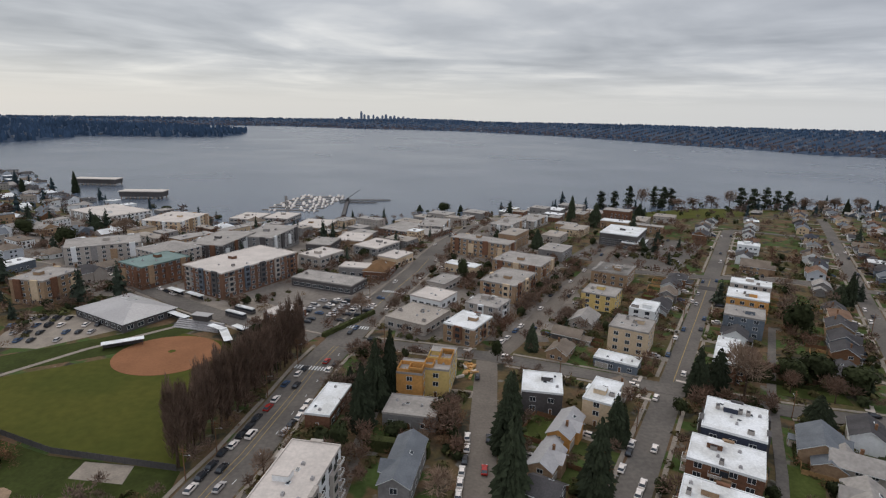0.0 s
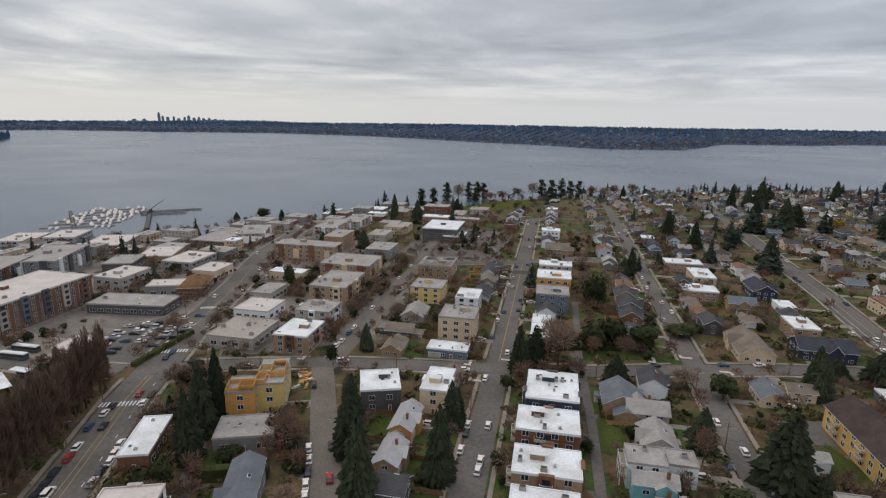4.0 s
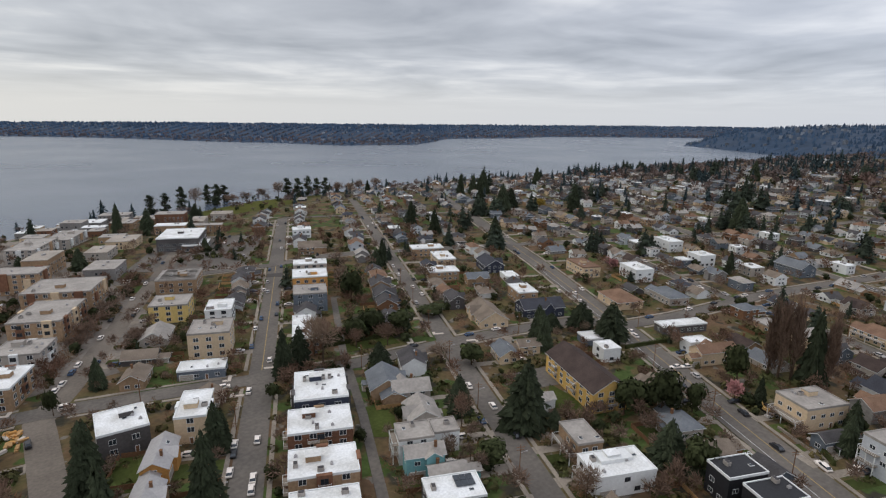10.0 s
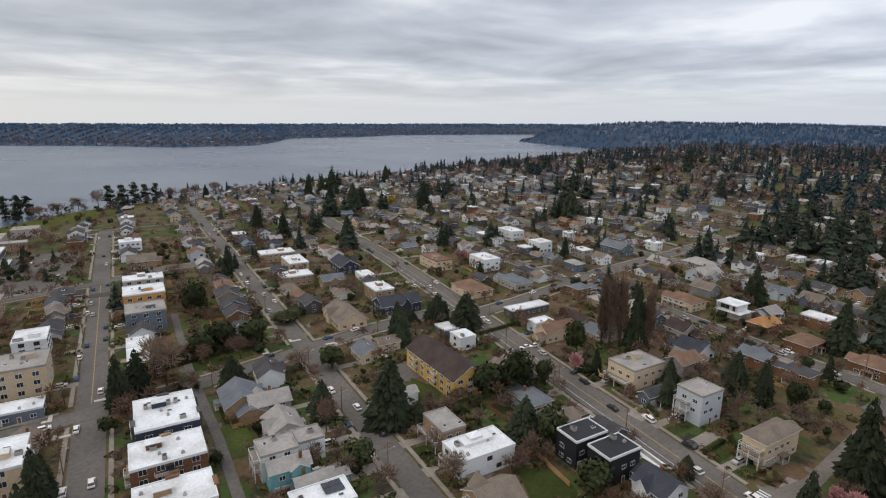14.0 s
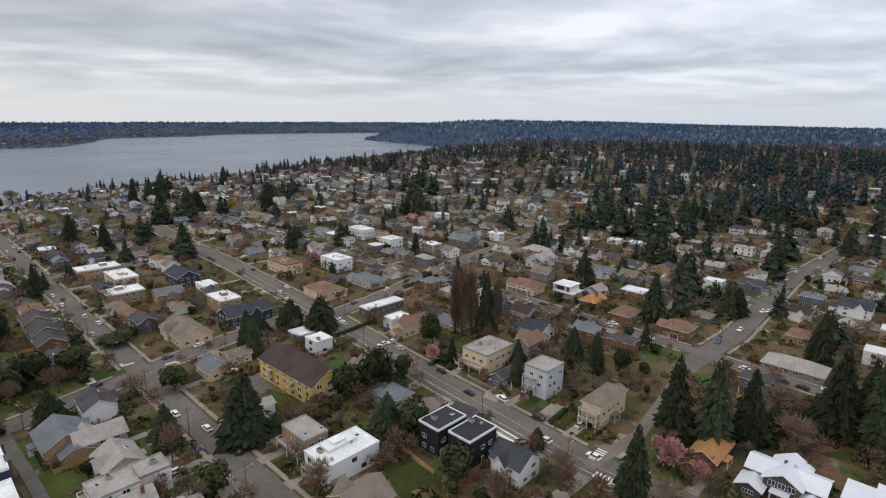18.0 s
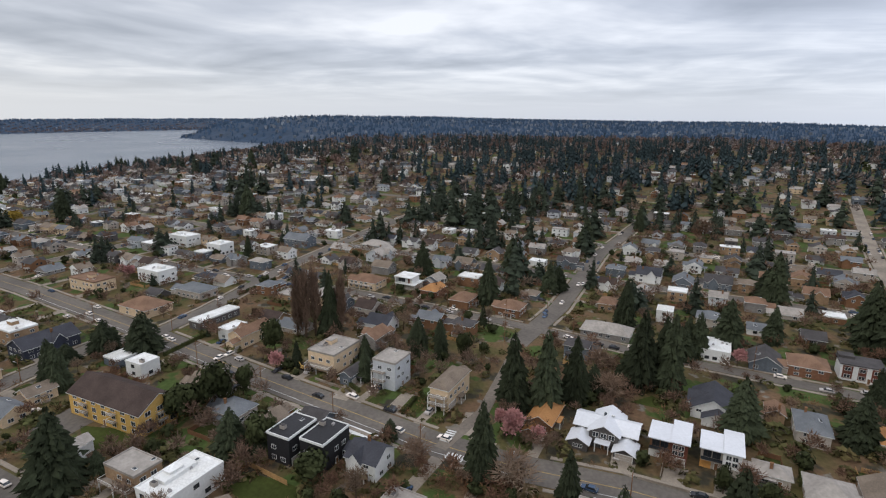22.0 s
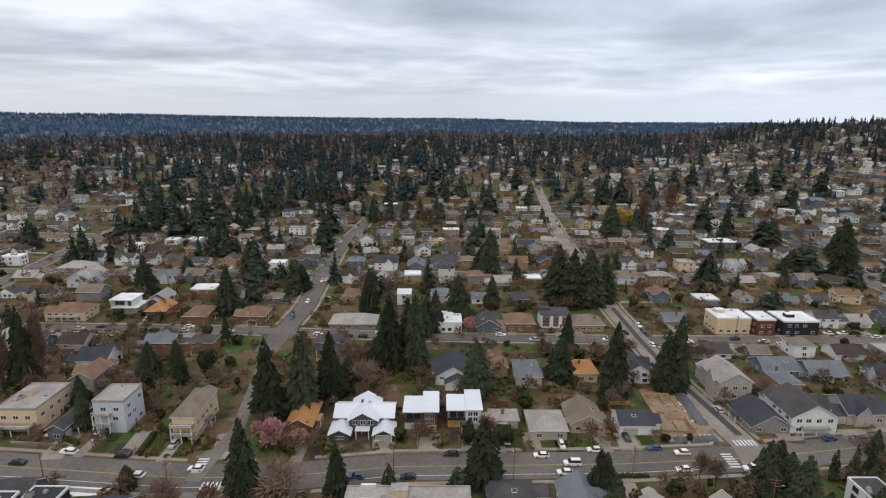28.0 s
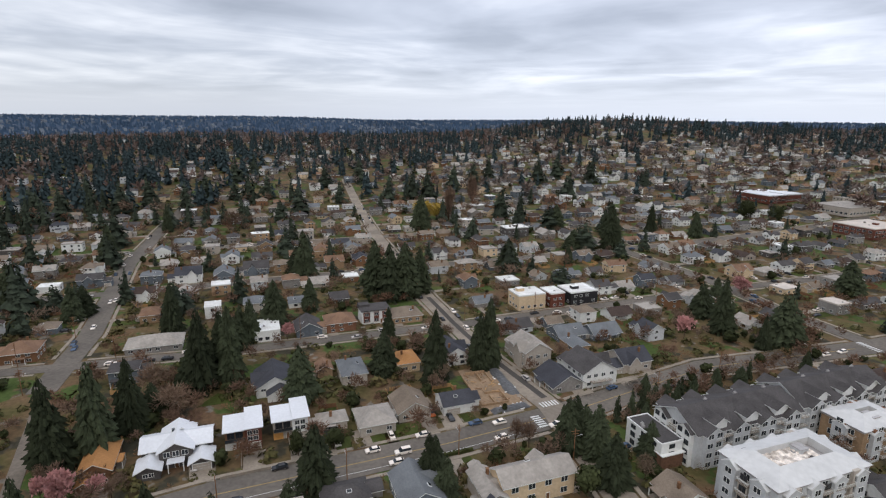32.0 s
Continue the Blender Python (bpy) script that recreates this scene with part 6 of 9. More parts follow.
tree("pine", 301.6, 717.7, 25.2, 11.5)
tree("pine", 376.3, 685.3, 28.1, 12.3)
tree("pine", 384.1, 671.2, 27.7, 12.0)
tree("pine", 410.8, 690.6, 29.2, 11.4)
tree("pine", 416.6, 676.3, 25.2, 11.3)
tree("pine", 432.3, 678.7, 25.1, 10.5)
tree("conifer", 143.6, 503.1, 23.4, 6.9)
tree("conifer", 128.5, 533.7, 28.1, 4.5)
tree("conifer", 207.9, 568.3, 18.0, 5.9)
tree("conifer", 152.4, 403.8, 11.0, 3.9)
tree("bare_tree", 314.4, 679.5, 15.7, 7.8)
tree("bare_tree", 352.5, 710.0, 16.4, 8.9)
tree("bare_tree", 378.1, 713.7, 22.4, 9.0)
tree("bare_tree", 260.0, 705.5, 25.0, 8.1)
tree("bare_tree", 297.5, 681.3, 14.3, 9.0)
tree("bare_tree", 431.4, 646.9, 19.0, 8.1)
tree("bare_tree", 454.1, 650.5, 17.8, 7.5)
tree("bare_tree", 473.2, 653.5, 19.2, 7.5)
tree("bare_tree", 512.6, 664.9, 19.6, 9.0)
tree("conifer", 477.2, 638.5, 18.8, 4.0)
tree("conifer", -24.8, 635.0, 10.7, 4.0)
tree("evergreen_tree", 1.7, 634.7, 13.4, 9.0)
tree("conifer", 67.6, 440.4, 10.9, 3.7)
tree("conifer", 73.6, 407.0, 15.4, 4.7)
tree("conifer", 45.7, 429.4, 11.6, 4.1)
tree("conifer", 32.0, 287.1, 9.8, 2.2)
tree("conifer", -300.0, 469.9, 15.0, 5.4)
tree("conifer", -481.2, 720.5, 31.9, 5.2)
tree("conifer", -552.6, 722.1, 18.6, 4.5)
tree("evergreen_tree", -307.8, 608.6, 7.7, 7.0)
tree("evergreen_tree", -269.5, 383.1, 16.6, 9.0)
tree("evergreen_tree", -333.2, 431.0, 13.8, 9.0)
tree("bare_tree", -259.5, 440.2, 15.1, 9.0)
tree("conifer", 22.9, 635.1, 10.7, 3.3)
tree("conifer", 555.1, 486.8, 32.0, 9.0)
tree("conifer", 544.2, 494.2, 24.8, 6.0)
tree("conifer", 518.0, 492.8, 27.8, 5.1)
tree("conifer", 700.8, 504.3, 27.4, 6.9)
tree("conifer", 326.6, 371.8, 26.1, 4.7)
tree("conifer", 326.7, 341.0, 22.5, 5.0)
tree("conifer", 226.3, 287.5, 19.9, 3.1)
tree("conifer", 223.2, 289.9, 12.0, 5.1)
tree("conifer", 328.5, 273.6, 24.8, 6.7)
tree("conifer", 449.8, 397.4, 27.8, 6.8)
tree("conifer", 456.2, 371.0, 32.0, 9.0)
tree("conifer", 478.2, 377.3, 24.9, 8.1)
tree("conifer", 522.1, 324.2, 30.5, 7.9)
tree("conifer", 542.3, 161.5, 32.0, 8.5)
tree("conifer", 919.9, 263.3, 32.0, 8.2)
tree("conifer", 383.9, 116.4, 16.8, 3.6)
tree("conifer", 230.1, 134.1, 13.1, 6.1)
tree("conifer", 193.2, 133.6, 19.9, 4.5)
tree("conifer", 215.0, 141.4, 8.6, 4.6)
tree("willow", 515.5, 364.8, 12.8, 7.0)
tree("cypress", 61.1, -165.6, 10.2, 1.7)
tree("cypress", 57.9, -169.0, 12.2, 2.0)
tree("cypress", 56.0, -173.4, 12.3, 2.1)
tree("cypress", 56.5, -188.1, 7.6, 2.0)
tree("cypress", 52.7, -189.4, 9.7, 2.1)
tree("cypress", 49.2, -193.0, 10.7, 2.3)
tree("cypress", 45.8, -196.6, 10.7, 2.2)
tree("conifer", 45.4, -152.4, 12.9, 3.8)
tree("conifer", 36.4, -226.3, 6.4, 2.5)

# ---- vehicles ----
def car_meshes(paint, van=False):
    L, W = (4.7, 1.85) if not van else (5.2, 1.95)
    h0, h1, h2 = 0.28, 0.92 if not van else 1.1, 1.48 if not van else 2.0
    prof = [(-L / 2, 0.45), (-L / 2 + 0.08, h1 - 0.1), (-L / 2 + 0.5, h1 + 0.03), (L / 2 - 1.3, h1 + 0.02), (L / 2 - 0.15, h1 - 0.18), (L / 2, 0.5), (L / 2 - 0.1, h0), (-L / 2 + 0.1, h0)]
    n = len(prof)
    v = [(x, s * W / 2 * (0.93 if z > h1 - 0.05 else 1.0), z) for s in (-1, 1) for x, z in prof]
    f = [tuple(range(n)), tuple(range(2 * n - 1, n - 1, -1))] + [(k, k + n, (k + 1) % n + n, (k + 1) % n) for k in range(n)]
    body = mesh_from("body", v, f, paint)
    x0, x1, t0, t1 = -L / 2 + 0.25, L / 2 - 1.25, -L / 2 + (0.95 if not van else 0.4), L / 2 - 2.15
    y0, y1 = W / 2 * 0.9, W / 2 * 0.72
    g = [(x0, -y0, h1), (x1, -y0, h1), (x1, y0, h1), (x0, y0, h1), (t0, -y1, h2 - 0.06), (t1, -y1, h2 - 0.06), (t1, y1, h2 - 0.06), (t0, y1, h2 - 0.06)]
    bf = [(0, 1, 5, 4), (1, 2, 6, 5), (2, 3, 7, 6), (3, 0, 4, 7), (4, 5, 6, 7)]
    glass = mesh_from("glazing", g, bf, GLASS)
    top = Solid().box(t0 - 0.05, -y1 - 0.02, h2 - 0.07, t1 + 0.1, y1 + 0.02, h2, 0, 0.06).mesh("roof", paint)
    return body, glass, top, L, W


WHEEL = Solid().tube((0, -0.11, 0), (0, 0.11, 0), 0.34, 0.34, 12, 0).tube((0, -0.13, 0), (0, 0.13, 0), 0.18, 0.18, 8, 1).mesh("wheel", [RUBBER, TOP["metal"]])
LAMP = Solid().box(-0.05, -0.2, -0.08, 0.05, 0.2, 0.08).mesh("headlight", TRIM)
CARS = {(c, van): car_meshes(m, van) for c, m in PAINTS.items() for van in (False, True)}
BUSY = []


def car(x, y, heading, color="white", van=False, lift=0.1, group="cars in the streets", simple=False):
    BUSY.append((x, y))
    body, glass, top, L, W = CARS[color, van]
    z = ground(x, y) + lift
    ob = thing("car", pose(x, y, z, 0, 0, heading), {"white": "white", "silver": "silver grey", "dark": "black", "blue": "dark blue", "red": "red", "orange": "orange"}[color] + (" van" if van else " car") + " parked beside the kerb", "car", group)
    part("body", body, ob), part("glazing", glass, ob), part("roof", top, ob)
    if not simple and math.hypot(x, y) < 165:
        for sx in (-1.4, 1.4):
            for sy in (-1, 1):
                part("wheel", WHEEL, ob, pose(sx, sy * (W / 2 - 0.1), 0.34))
        for sy in (-0.62, 0.62) if math.hypot(x, y) < 150 else ():
            part("headlight", LAMP, ob, pose(L / 2 - 0.06, sy, 0.62))


car(-64.9, 132.4, 80, "dark")
car(-65.5, 127.2, 80, "white")
car(-64.0, 137.2, 80, "dark")
car(-63.3, 143.6, 80, "dark")
car(-61.6, 147.3, 80, "white")
car(-61.0, 152.7, 80, "dark")
car(-60.1, 157.5, 80, "dark")
car(-59.4, 162.6, 80, "dark")
car(-57.7, 169.0, 80, "red")
car(-56.8, 174.7, 80, "white")
car(-53.8, 194.1, 80, "white")
car(-52.3, 198.4, 80, "dark")
car(-45.7, 163.7, 80, "white")
car(-47.2, 159.6, 80, "dark")
car(-48.1, 154.7, 80, "silver")
car(-44.9, 172.8, 80, "white")
car(-45.4, 168.0, 80, "white")
car(-58.0, 152.8, 80, "white", True)
car(-60.6, 136.0, 80, "dark")
car(-52.2, 185.1, 80, "dark")
car(-58.2, 127.9, 80, "silver")
car(-43.9, 129.2, 80, "white")
car(-42.6, 197.9, 80, "white")
car(-41.0, 203.4, 80, "dark")
car(-45.2, 205.3, 80, "red")
car(-56.5, 185.8, 80, "blue")
car(-38.8, 241.4, 80, "blue")
car(-40.6, 235.9, 80, "dark")
car(-14.3, 394.7, 78, "dark")
car(-26.4, 314.2, 78, "white")
car(9.3, 147.8, 84, "white")
car(9.7, 153.7, 84, "white")
car(8.4, 141.9, 84, "dark")
car(7.4, 136.6, 84, "white")
car(6.7, 131.5, 84, "white")
car(6.1, 126.4, 84, "white")
car(13.9, 137.3, 84, "red")
car(16.4, 153.0, 84, "dark")
car(28.3, 228.3, 62, "white")
car(31.4, 232.9, 62, "white")
car(28.7, 211.6, -10, "white", True)
car(61.0, 151.7, 60, "white")
car(58.7, 147.2, 60, "dark")
car(53.9, 139.2, 60, "white")
car(57.6, 132.4, 60, "white")
car(55.0, 128.1, 60, "white")
car(67.2, 149.2, 60, "white")
car(97.9, 200.2, 60, "white")
car(98.7, 217.9, 60, "blue")
car(109.5, 236.6, 60, "white")
car(126.3, 247.5, 60, "dark")
car(140.5, 284.2, 60, "silver")
car(198.5, 375.1, 60, "white")
car(211.7, 417.5, 60, "white")
car(210.6, 399.8, 60, "dark")
car(140.4, 288.7, 60, "white")
car(79.2, 332.9, 62, "white")
car(70.8, 309.5, 62, "dark")
car(62.8, 293.7, 62, "dark")
car(80.2, 321.1, 62, "white")
car(137.3, 112.3, 60, "white")
car(127.3, 108.6, 60, "blue")
car(129.0, 95.4, 60, "dark")
car(173.0, 188.4, 60, "dark")
car(219.4, 247.2, 60, "dark")
car(226.5, 269.5, 60, "dark")
car(208.9, 236.2, 60, "white")
car(240.1, 112.8, 55, "white")
car(271.5, 163.7, 55, "white")
car(267.2, 172.2, 55, "white")
car(236.6, 108.8, 55, "white")
car(175.6, 129.2, -20, "white")
car(164.6, 115.7, -20, "dark")
car(233.1, 80.1, 150, "red")
car(220.6, 78.3, 150, "white")
car(217.0, 81.2, 150, "white")
car(204.4, 54.3, 150, "dark")
car(210.5, 51.9, 150, "white")
car(197.6, 27.6, 150, "white")
car(195.2, 25.3, 150, "dark")
car(182.3, 22.0, 55, "white")
car(189.4, 12.2, 150, "dark")
car(172.5, 8.3, 57, "dark")
car(160.1, 5.2, 57, "white")
car(154.8, -9.7, 57, "white")
car(310.5, 182.6, 56, "white")
car(207.9, 138.5, 56, "dark")
car(331.9, 134.1, 56, "white")
car(387.6, -134.2, 150, "white")
car(315.2, -100.3, 150, "white")
car(262.1, -67.1, 150, "blue")
car(124.8, -77.1, 60, "dark")
car(121.5, -60.9, 60, "dark")
car(129.0, -48.2, 60, "blue")
car(183.4, 34.7, 55, "dark")
car(183.0, 22.4, 55, "white")
car(173.8, 8.0, 55, "dark")
car(159.9, 5.5, 57, "white")
car(103.1, -105.8, 60, "white", True)
car(101.0, -101.0, 60, "white")
car(104.8, -116.5, 60, "white")
car(96.3, -133.2, 62, "blue")
car(90.5, -138.8, 62, "white")
car(84.9, -132.0, 62, "white")
car(143.7, -61.3, 150, "silver")
car(126.4, -97.7, 150, "blue")
car(122.2, -96.1, 150, "white")
car(119.2, -108.5, 150, "white")
car(129.3, -86.1, 150, "dark")
car(111.4, -128.3, 150, "orange")
car(104.6, -130.3, 150, "dark")
car(109.0, -133.8, 150, "dark")
car(180.7, -155.4, 60, "silver")
car(164.2, -185.0, 60, "white")
car(135.8, -237.2, 60, "dark")
car(123.6, -261.8, 60, "dark")
car(122.4, -254.7, 60, "blue")
car(118.0, -283.1, 60, "white")
car(114.7, -289.1, 60, "white")
car(145.2, -62.0, 150, "silver")
car(169.3, -211.6, 150, "white")
car(163.2, -207.7, 150, "dark")
car(282.2, -81.2, 150, "white")
car(315.7, -103.1, 150, "white")
car(268.1, -68.7, 150, "blue")
car(296.3, -156.6, 60, "dark")
car(293.5, 15.2, 60, "dark")
car(75.1, -149.8, 60, "white", True)
car(78.6, -110.5, 60, "white")
car(47.5, -224.6, 60, "white")
car(110.7, -100.4, 60, "white")
car(23.5, -332.6, 60, "dark")
car(94.3, -305.8, 60, "red")
car(91.7, -289.4, 60, "white")
car(18.8, -264.9, 60, "dark")
car(14.0, -276.6, 60, "white")
car(8.7, -285.2, 60, "white")

# ---- ball field, park and lots ----
def patch(name, pts, mat, lift, label, category, parent=None):
    n = len(pts)
    v = [(x, y, ground(x, y) + lift) for x, y in pts] + [(x, y, ground(x, y) - 0.6) for x, y in pts]
    f = [tuple(range(n)), tuple(range(2 * n - 1, n - 1, -1))] + [(k, k + n, (k + 1) % n + n, (k + 1) % n) for k in range(n)]
    area = sum(pts[k][0] * pts[(k + 1) % n][1] - pts[(k + 1) % n][0] * pts[k][1] for k in range(n))
    if area < 0:
        f = [tuple(reversed(q)) for q in f]
    me = mesh_from(name, v, f, mat)
    if parent:
        return part(name, me, parent, parent.matrix_world.inverted(), label)
    return tagged(new(name, me), label, category, kind="structure")


patch("ball_field", [(-172, 168), (-165, 187), (-131, 207), (-115, 232), (-90, 222), (-84, 195), (-72, 137), (-113, 143), (-140, 154)], TURF, 0.05, "mown green outfield of a ball field", "ball field")
infield = [(-112 + 21 * math.cos(a), 210 + 19 * math.sin(a)) for a in (k * math.tau / 36 for k in range(36))]
patch("infield", infield, CLAY, 0.11, "reddish-brown clay infield", "ball field")
patch("pitchers_mark", [(-111.5 + 1.6 * math.cos(k), 213 + 1.6 * math.sin(k)) for k in range(6)], TURF, 0.16, "small green mark on the clay", "ball field")
patch("court", [(-101, 131), (-101, 138.5), (-86, 137), (-85, 129)], CONCRETE, 0.09, "worn concrete sports court", "court")
patch("play_area", [(-116 + 5 * math.cos(k * 0.7), 123 + 4 * math.sin(k * 0.7)) for k in range(9)], EARTH, 0.09, "tan play area", "play area")
patch("park_grass", [(-190, 120), (-172, 166), (-140, 151), (-113, 141), (-72, 135), (-66, 90), (-110, 70)], LAWN, 0.04, "park lawn beyond the outfield fence", "lawn")
patch("park_grass", [(-200, 190), (-150, 224), (-126, 243), (-112, 236), (-130, 212), (-164, 192)], LAWN, 0.04, "grass verge beside a park path", "lawn")
v, f = ribbon(resample([(-200, 140), (-165, 189), (-148, 213), (-128, 234), (-112, 250)], 6), 2.2, 0.12)
tagged(new("path", mesh_from("path", v, f, CONCRETE)), "pale concrete park path", "path", kind="structure")
patch("car_park", [(-79, 243), (-67, 279), (-31, 295), (-34, 258), (-53, 231)], ASPHALT, 0.05, "asphalt car park full of cars", "car park")
patch("car_park", [(-190, 214), (-200, 252), (-158, 252), (-143, 238), (-168, 213)], CONCRETE, 0.05, "asphalt car park beside the park", "car park")
patch("plaza", [(-140, 284), (-116, 250), (-96, 252), (-60, 228), (-52, 247), (-108, 286)], CONCRETE, 0.045, "pale paved transit plaza", "plaza")
lv, lf = [], []
for i in range(36):
    for j in range(24):
        # rows along the slope, narrowing towards both ends
        a, b = i / 35, j / 23
        x0, y0, x1, y1 = 205 + 225 * a, 655 + 60 * math.sin(math.pi * a) - 15 * a, 250 + 157 * a, 586 + 94 * a - 36 * math.sin(math.pi * a)
        x, y = x0 + (x1 - x0) * b, y0 + (y1 - y0) * b
        lv.append((x, y, ground(x, y) + 0.35))
        if i and j:
            n0 = i * 24 + j
            lf.append((n0, n0 - 1, n0 - 25, n0 - 24))
lawn_me = mesh_from("shore_lawn", lv, lf, TURF)
tagged(new("shore_lawn", lawn_me), "green lakeside park lawn", "lawn", kind="structure")
patch("yard_drive", [(176, 40), (164, 20.5), (157, 10), (155, 12), (160, 22), (171, 42)], TRIM, 0.09, "white concrete drive", "driveway")
for pts in ([(134, 51), (140, 46), (134, 33), (126, 28), (121, 40)], [(92, 129), (104, 143), (112, 137), (101, 121)], [(173, 8), (185, 6), (181, -6), (171, -2)], [(112, -104), (118, -108), (114, -118), (105, -112)],
            [(29, 151), (30, 168), (38, 167), (33, 149)], [(153, 100), (167, 109), (164, 92), (154, 84)], [(180, -88), (176, -78), (168, -92)], [(125, 186), (150, 178), (153, 190), (130, 200)], [(104, -215), (112, -212), (118, -226), (106, -230)]):
    patch("lawn", pts, LAWN, 0.07, "small green back lawn", "lawn")
for pts in ([(138, -57), (149, -62), (145, -69), (134, -62)], [(131, -69), (139, -74), (136.5, -80), (128, -74.5)], [(125, -81), (132.5, -86), (130, -92), (122, -86.5)], [(116, -99), (124, -103), (122, -108), (113, -103)],
            [(101, -124), (109, -129), (107, -135), (98, -130)], [(183, 30), (196, 25), (193, 19), (180, 24)], [(174, 10), (186, 4), (184, 0), (171, 6)], [(158, -14), (171, -18), (169, -24), (156, -19)], [(136, 96), (142, 93), (138, 84), (132, 88)],
            [(78, -172), (86, -177), (82, -184), (74, -178)], [(66, -190), (74, -195), (70, -203), (62, -198)]):
    patch("driveway", pts, CONCRETE, 0.10, "pale concrete driveway", "driveway")
patch("car_park", [(163, 124), (184, 117), (176, 103), (156, 112)], ASPHALT, 0.07, "small asphalt car park", "car park")
# the open car park behind the library, with a few rows of cars
kv, kf = [], []
for i in range(15):
    for j in range(11):
        x, y = 92 + 7.6 * i * 0.545 + 7.4 * j * 0.838, 382 + 7.6 * i * 0.838 - 7.4 * j * 0.545
        kv.append((x, y, ground(x, y) + 0.055))
        if i and j:
            n0 = i * 11 + j
            kf.append((n0, n0 - 11, n0 - 12, n0 - 1))
tagged(new("car_park", mesh_from("car_park", kv, kf, ASPHALT)), "wide worn asphalt car park behind a library", "car park", kind="structure")
# the building site: churned earth, timber forms, dark sheeting over the trench
sv, sf = [], []
for i in range(31):
    for j in range(27):
        a, b = i / 30, j / 26
        x0, y0, x1, y1 = 125 - 6 * b, -160 - 14 * b, 96.6 - 5.0 * b, -140 - 18 * b
        x, y = x0 + (x1 - x0) * a, y0 + (y1 - y0) * a
        dug = smooth(min(a, 1 - a, b, 1 - b) * 6)
        sv.append((x, y, 0.12 + float(dug) * (0.35 * noise.noise((x * 0.35, y * 0.35, 1)) + 0.3 * noise.noise((x * 0.9, y * 0.9, 6)) + 0.15)))
        if i and j:
            n0 = i * 27 + j
            sf.append((n0, n0 - 27, n0 - 28, n0 - 1))
tagged(new("building_site", mesh_from("building_site", sv, sf, EARTH)), "dug-out building site of churned tan earth", "building site", kind="structure")
site = thing("site_forms", pose(108.5, -154.5, 0.2, 0, 0, -33), "raw timber formwork around a new foundation", "formwork")
rs = random.Random(8)
for x0, y0, x1, y1 in ((-12, -5, -12, 5), (12, -5, 12, 3), (-12, 5, 9, 5), (-12, -5, -3, -5), (4, -5, 12, -5), (-4, -5, -4, 1), (5, -1, 12, -1), (-12, 0, -6, 0)):
    l = math.hypot(x1 - x0, y1 - y0)
    part("form_wall", Solid().box(0, -0.12, 0, l, 0.12, rs.uniform(0.7, 1.3)).mesh("form_wall", WALL["tan"]), site, pose(x0, y0, 0, 0, 0, math.degrees(math.atan2(y1 - y0, x1 - x0))))
for k in range(26):
    q = rs.uniform(0.6, 1.7)
    part("board", Solid().box(-q, -0.12, 0, q, 0.12, 0.14).mesh("board", (WOOD, WALL["tan"], CONCRETE, WALL["brown"])[k % 4]), site, pose(rs.uniform(-12, 11), rs.uniform(-5, 5), 0.45 + rs.random() * 0.5, 0, rs.uniform(-12, 12), rs.uniform(0, 180)))
for label, x, y, turn, n, m in (("long trench bank under dark sheeting", 106.5, -164.5, -33, 45, 12), ("low mound under dark sheeting", 93.0, -149.5, -118, 30, 10)):
    mv = [(-n / 4 + 0.5 * i, (-0.2 * m + 0.42 * j) * (1 + 0.15 * noise.noise((i * 0.2, 5, x))), max(0, 1.1 * math.sin(math.pi * j / (m - 1)) ** 0.6 * min(1, i / 3, (n - 1 - i) / 3) + 0.3 * noise.noise((i * 0.45, j * 0.6, 8)) * (0 < j < m - 1))) for i in range(n) for j in range(m)]
    mf = [(i * m + j, (i + 1) * m + j, (i + 1) * m + j + 1, i * m + j + 1) for i in range(n - 1) for j in range(m - 1)]
    cover = tagged(new("covered_mound", mesh_from("covered_mound", mv, mf, TARP)), label, "mound")
    cover.matrix_basis = pose(x, y, 0.15, 0, 0, turn)
    for k in range(9):
        part("sandbag", Solid().box(-0.4, -0.25, 0, 0.4, 0.25, 0.22, 0, 0.06).mesh("sandbag", TOP["white"]), cover, pose(rs.uniform(-n / 4.5, n / 4.5), rs.choice((-0.19, 0.2)) * m, 0.1, 0, 0, rs.uniform(0, 90)), "white sandbag")

# grandstands and dugouts of the ball field
for x, y, a in ((-134, 217, 30), (-94, 226, -60)):
    shed = thing("dugout", pose(x, y, 0, 0, 0, a), "long dugout with a white roof beside the infield", "dugout", "dugouts")
    part("roof", Solid().box(-8, -1.8, 2.6, 8, 1.8, 2.8).mesh("roof", TOP["white"]), shed)
    part("wall", Solid().box(-7.6, 1.2, 0, 7.6, 1.5, 2.6).mesh("wall", WALL["darkgrey"]), shed)
    for k in range(5):
        part("post", Solid().box(-7.4 + k * 3.6, -1.4, 0, -7.2 + k * 3.6, -1.2, 2.6).mesh("post", DARKTRIM), shed)
stand = thing("grandstand", pose(-112, 236, 0, 0, 0, -14), "grey stepped grandstand behind home plate", "grandstand")
for k in range(5):
    part("step", Solid().box(-12, k * 1.1, 0, 12, k * 1.1 + 1.1, 0.5 + k * 0.55).mesh("step", TOP["metal"]), stand)
part("press_box", Solid().box(-4, 4, 3, 4, 7.5, 5.6).mesh("press_box", WALL["darkgrey"]), stand)
part("roof", Solid().box(-4.6, 3.4, 5.6, 4.6, 8, 5.8).mesh("roof", TOP["metal"]), stand)
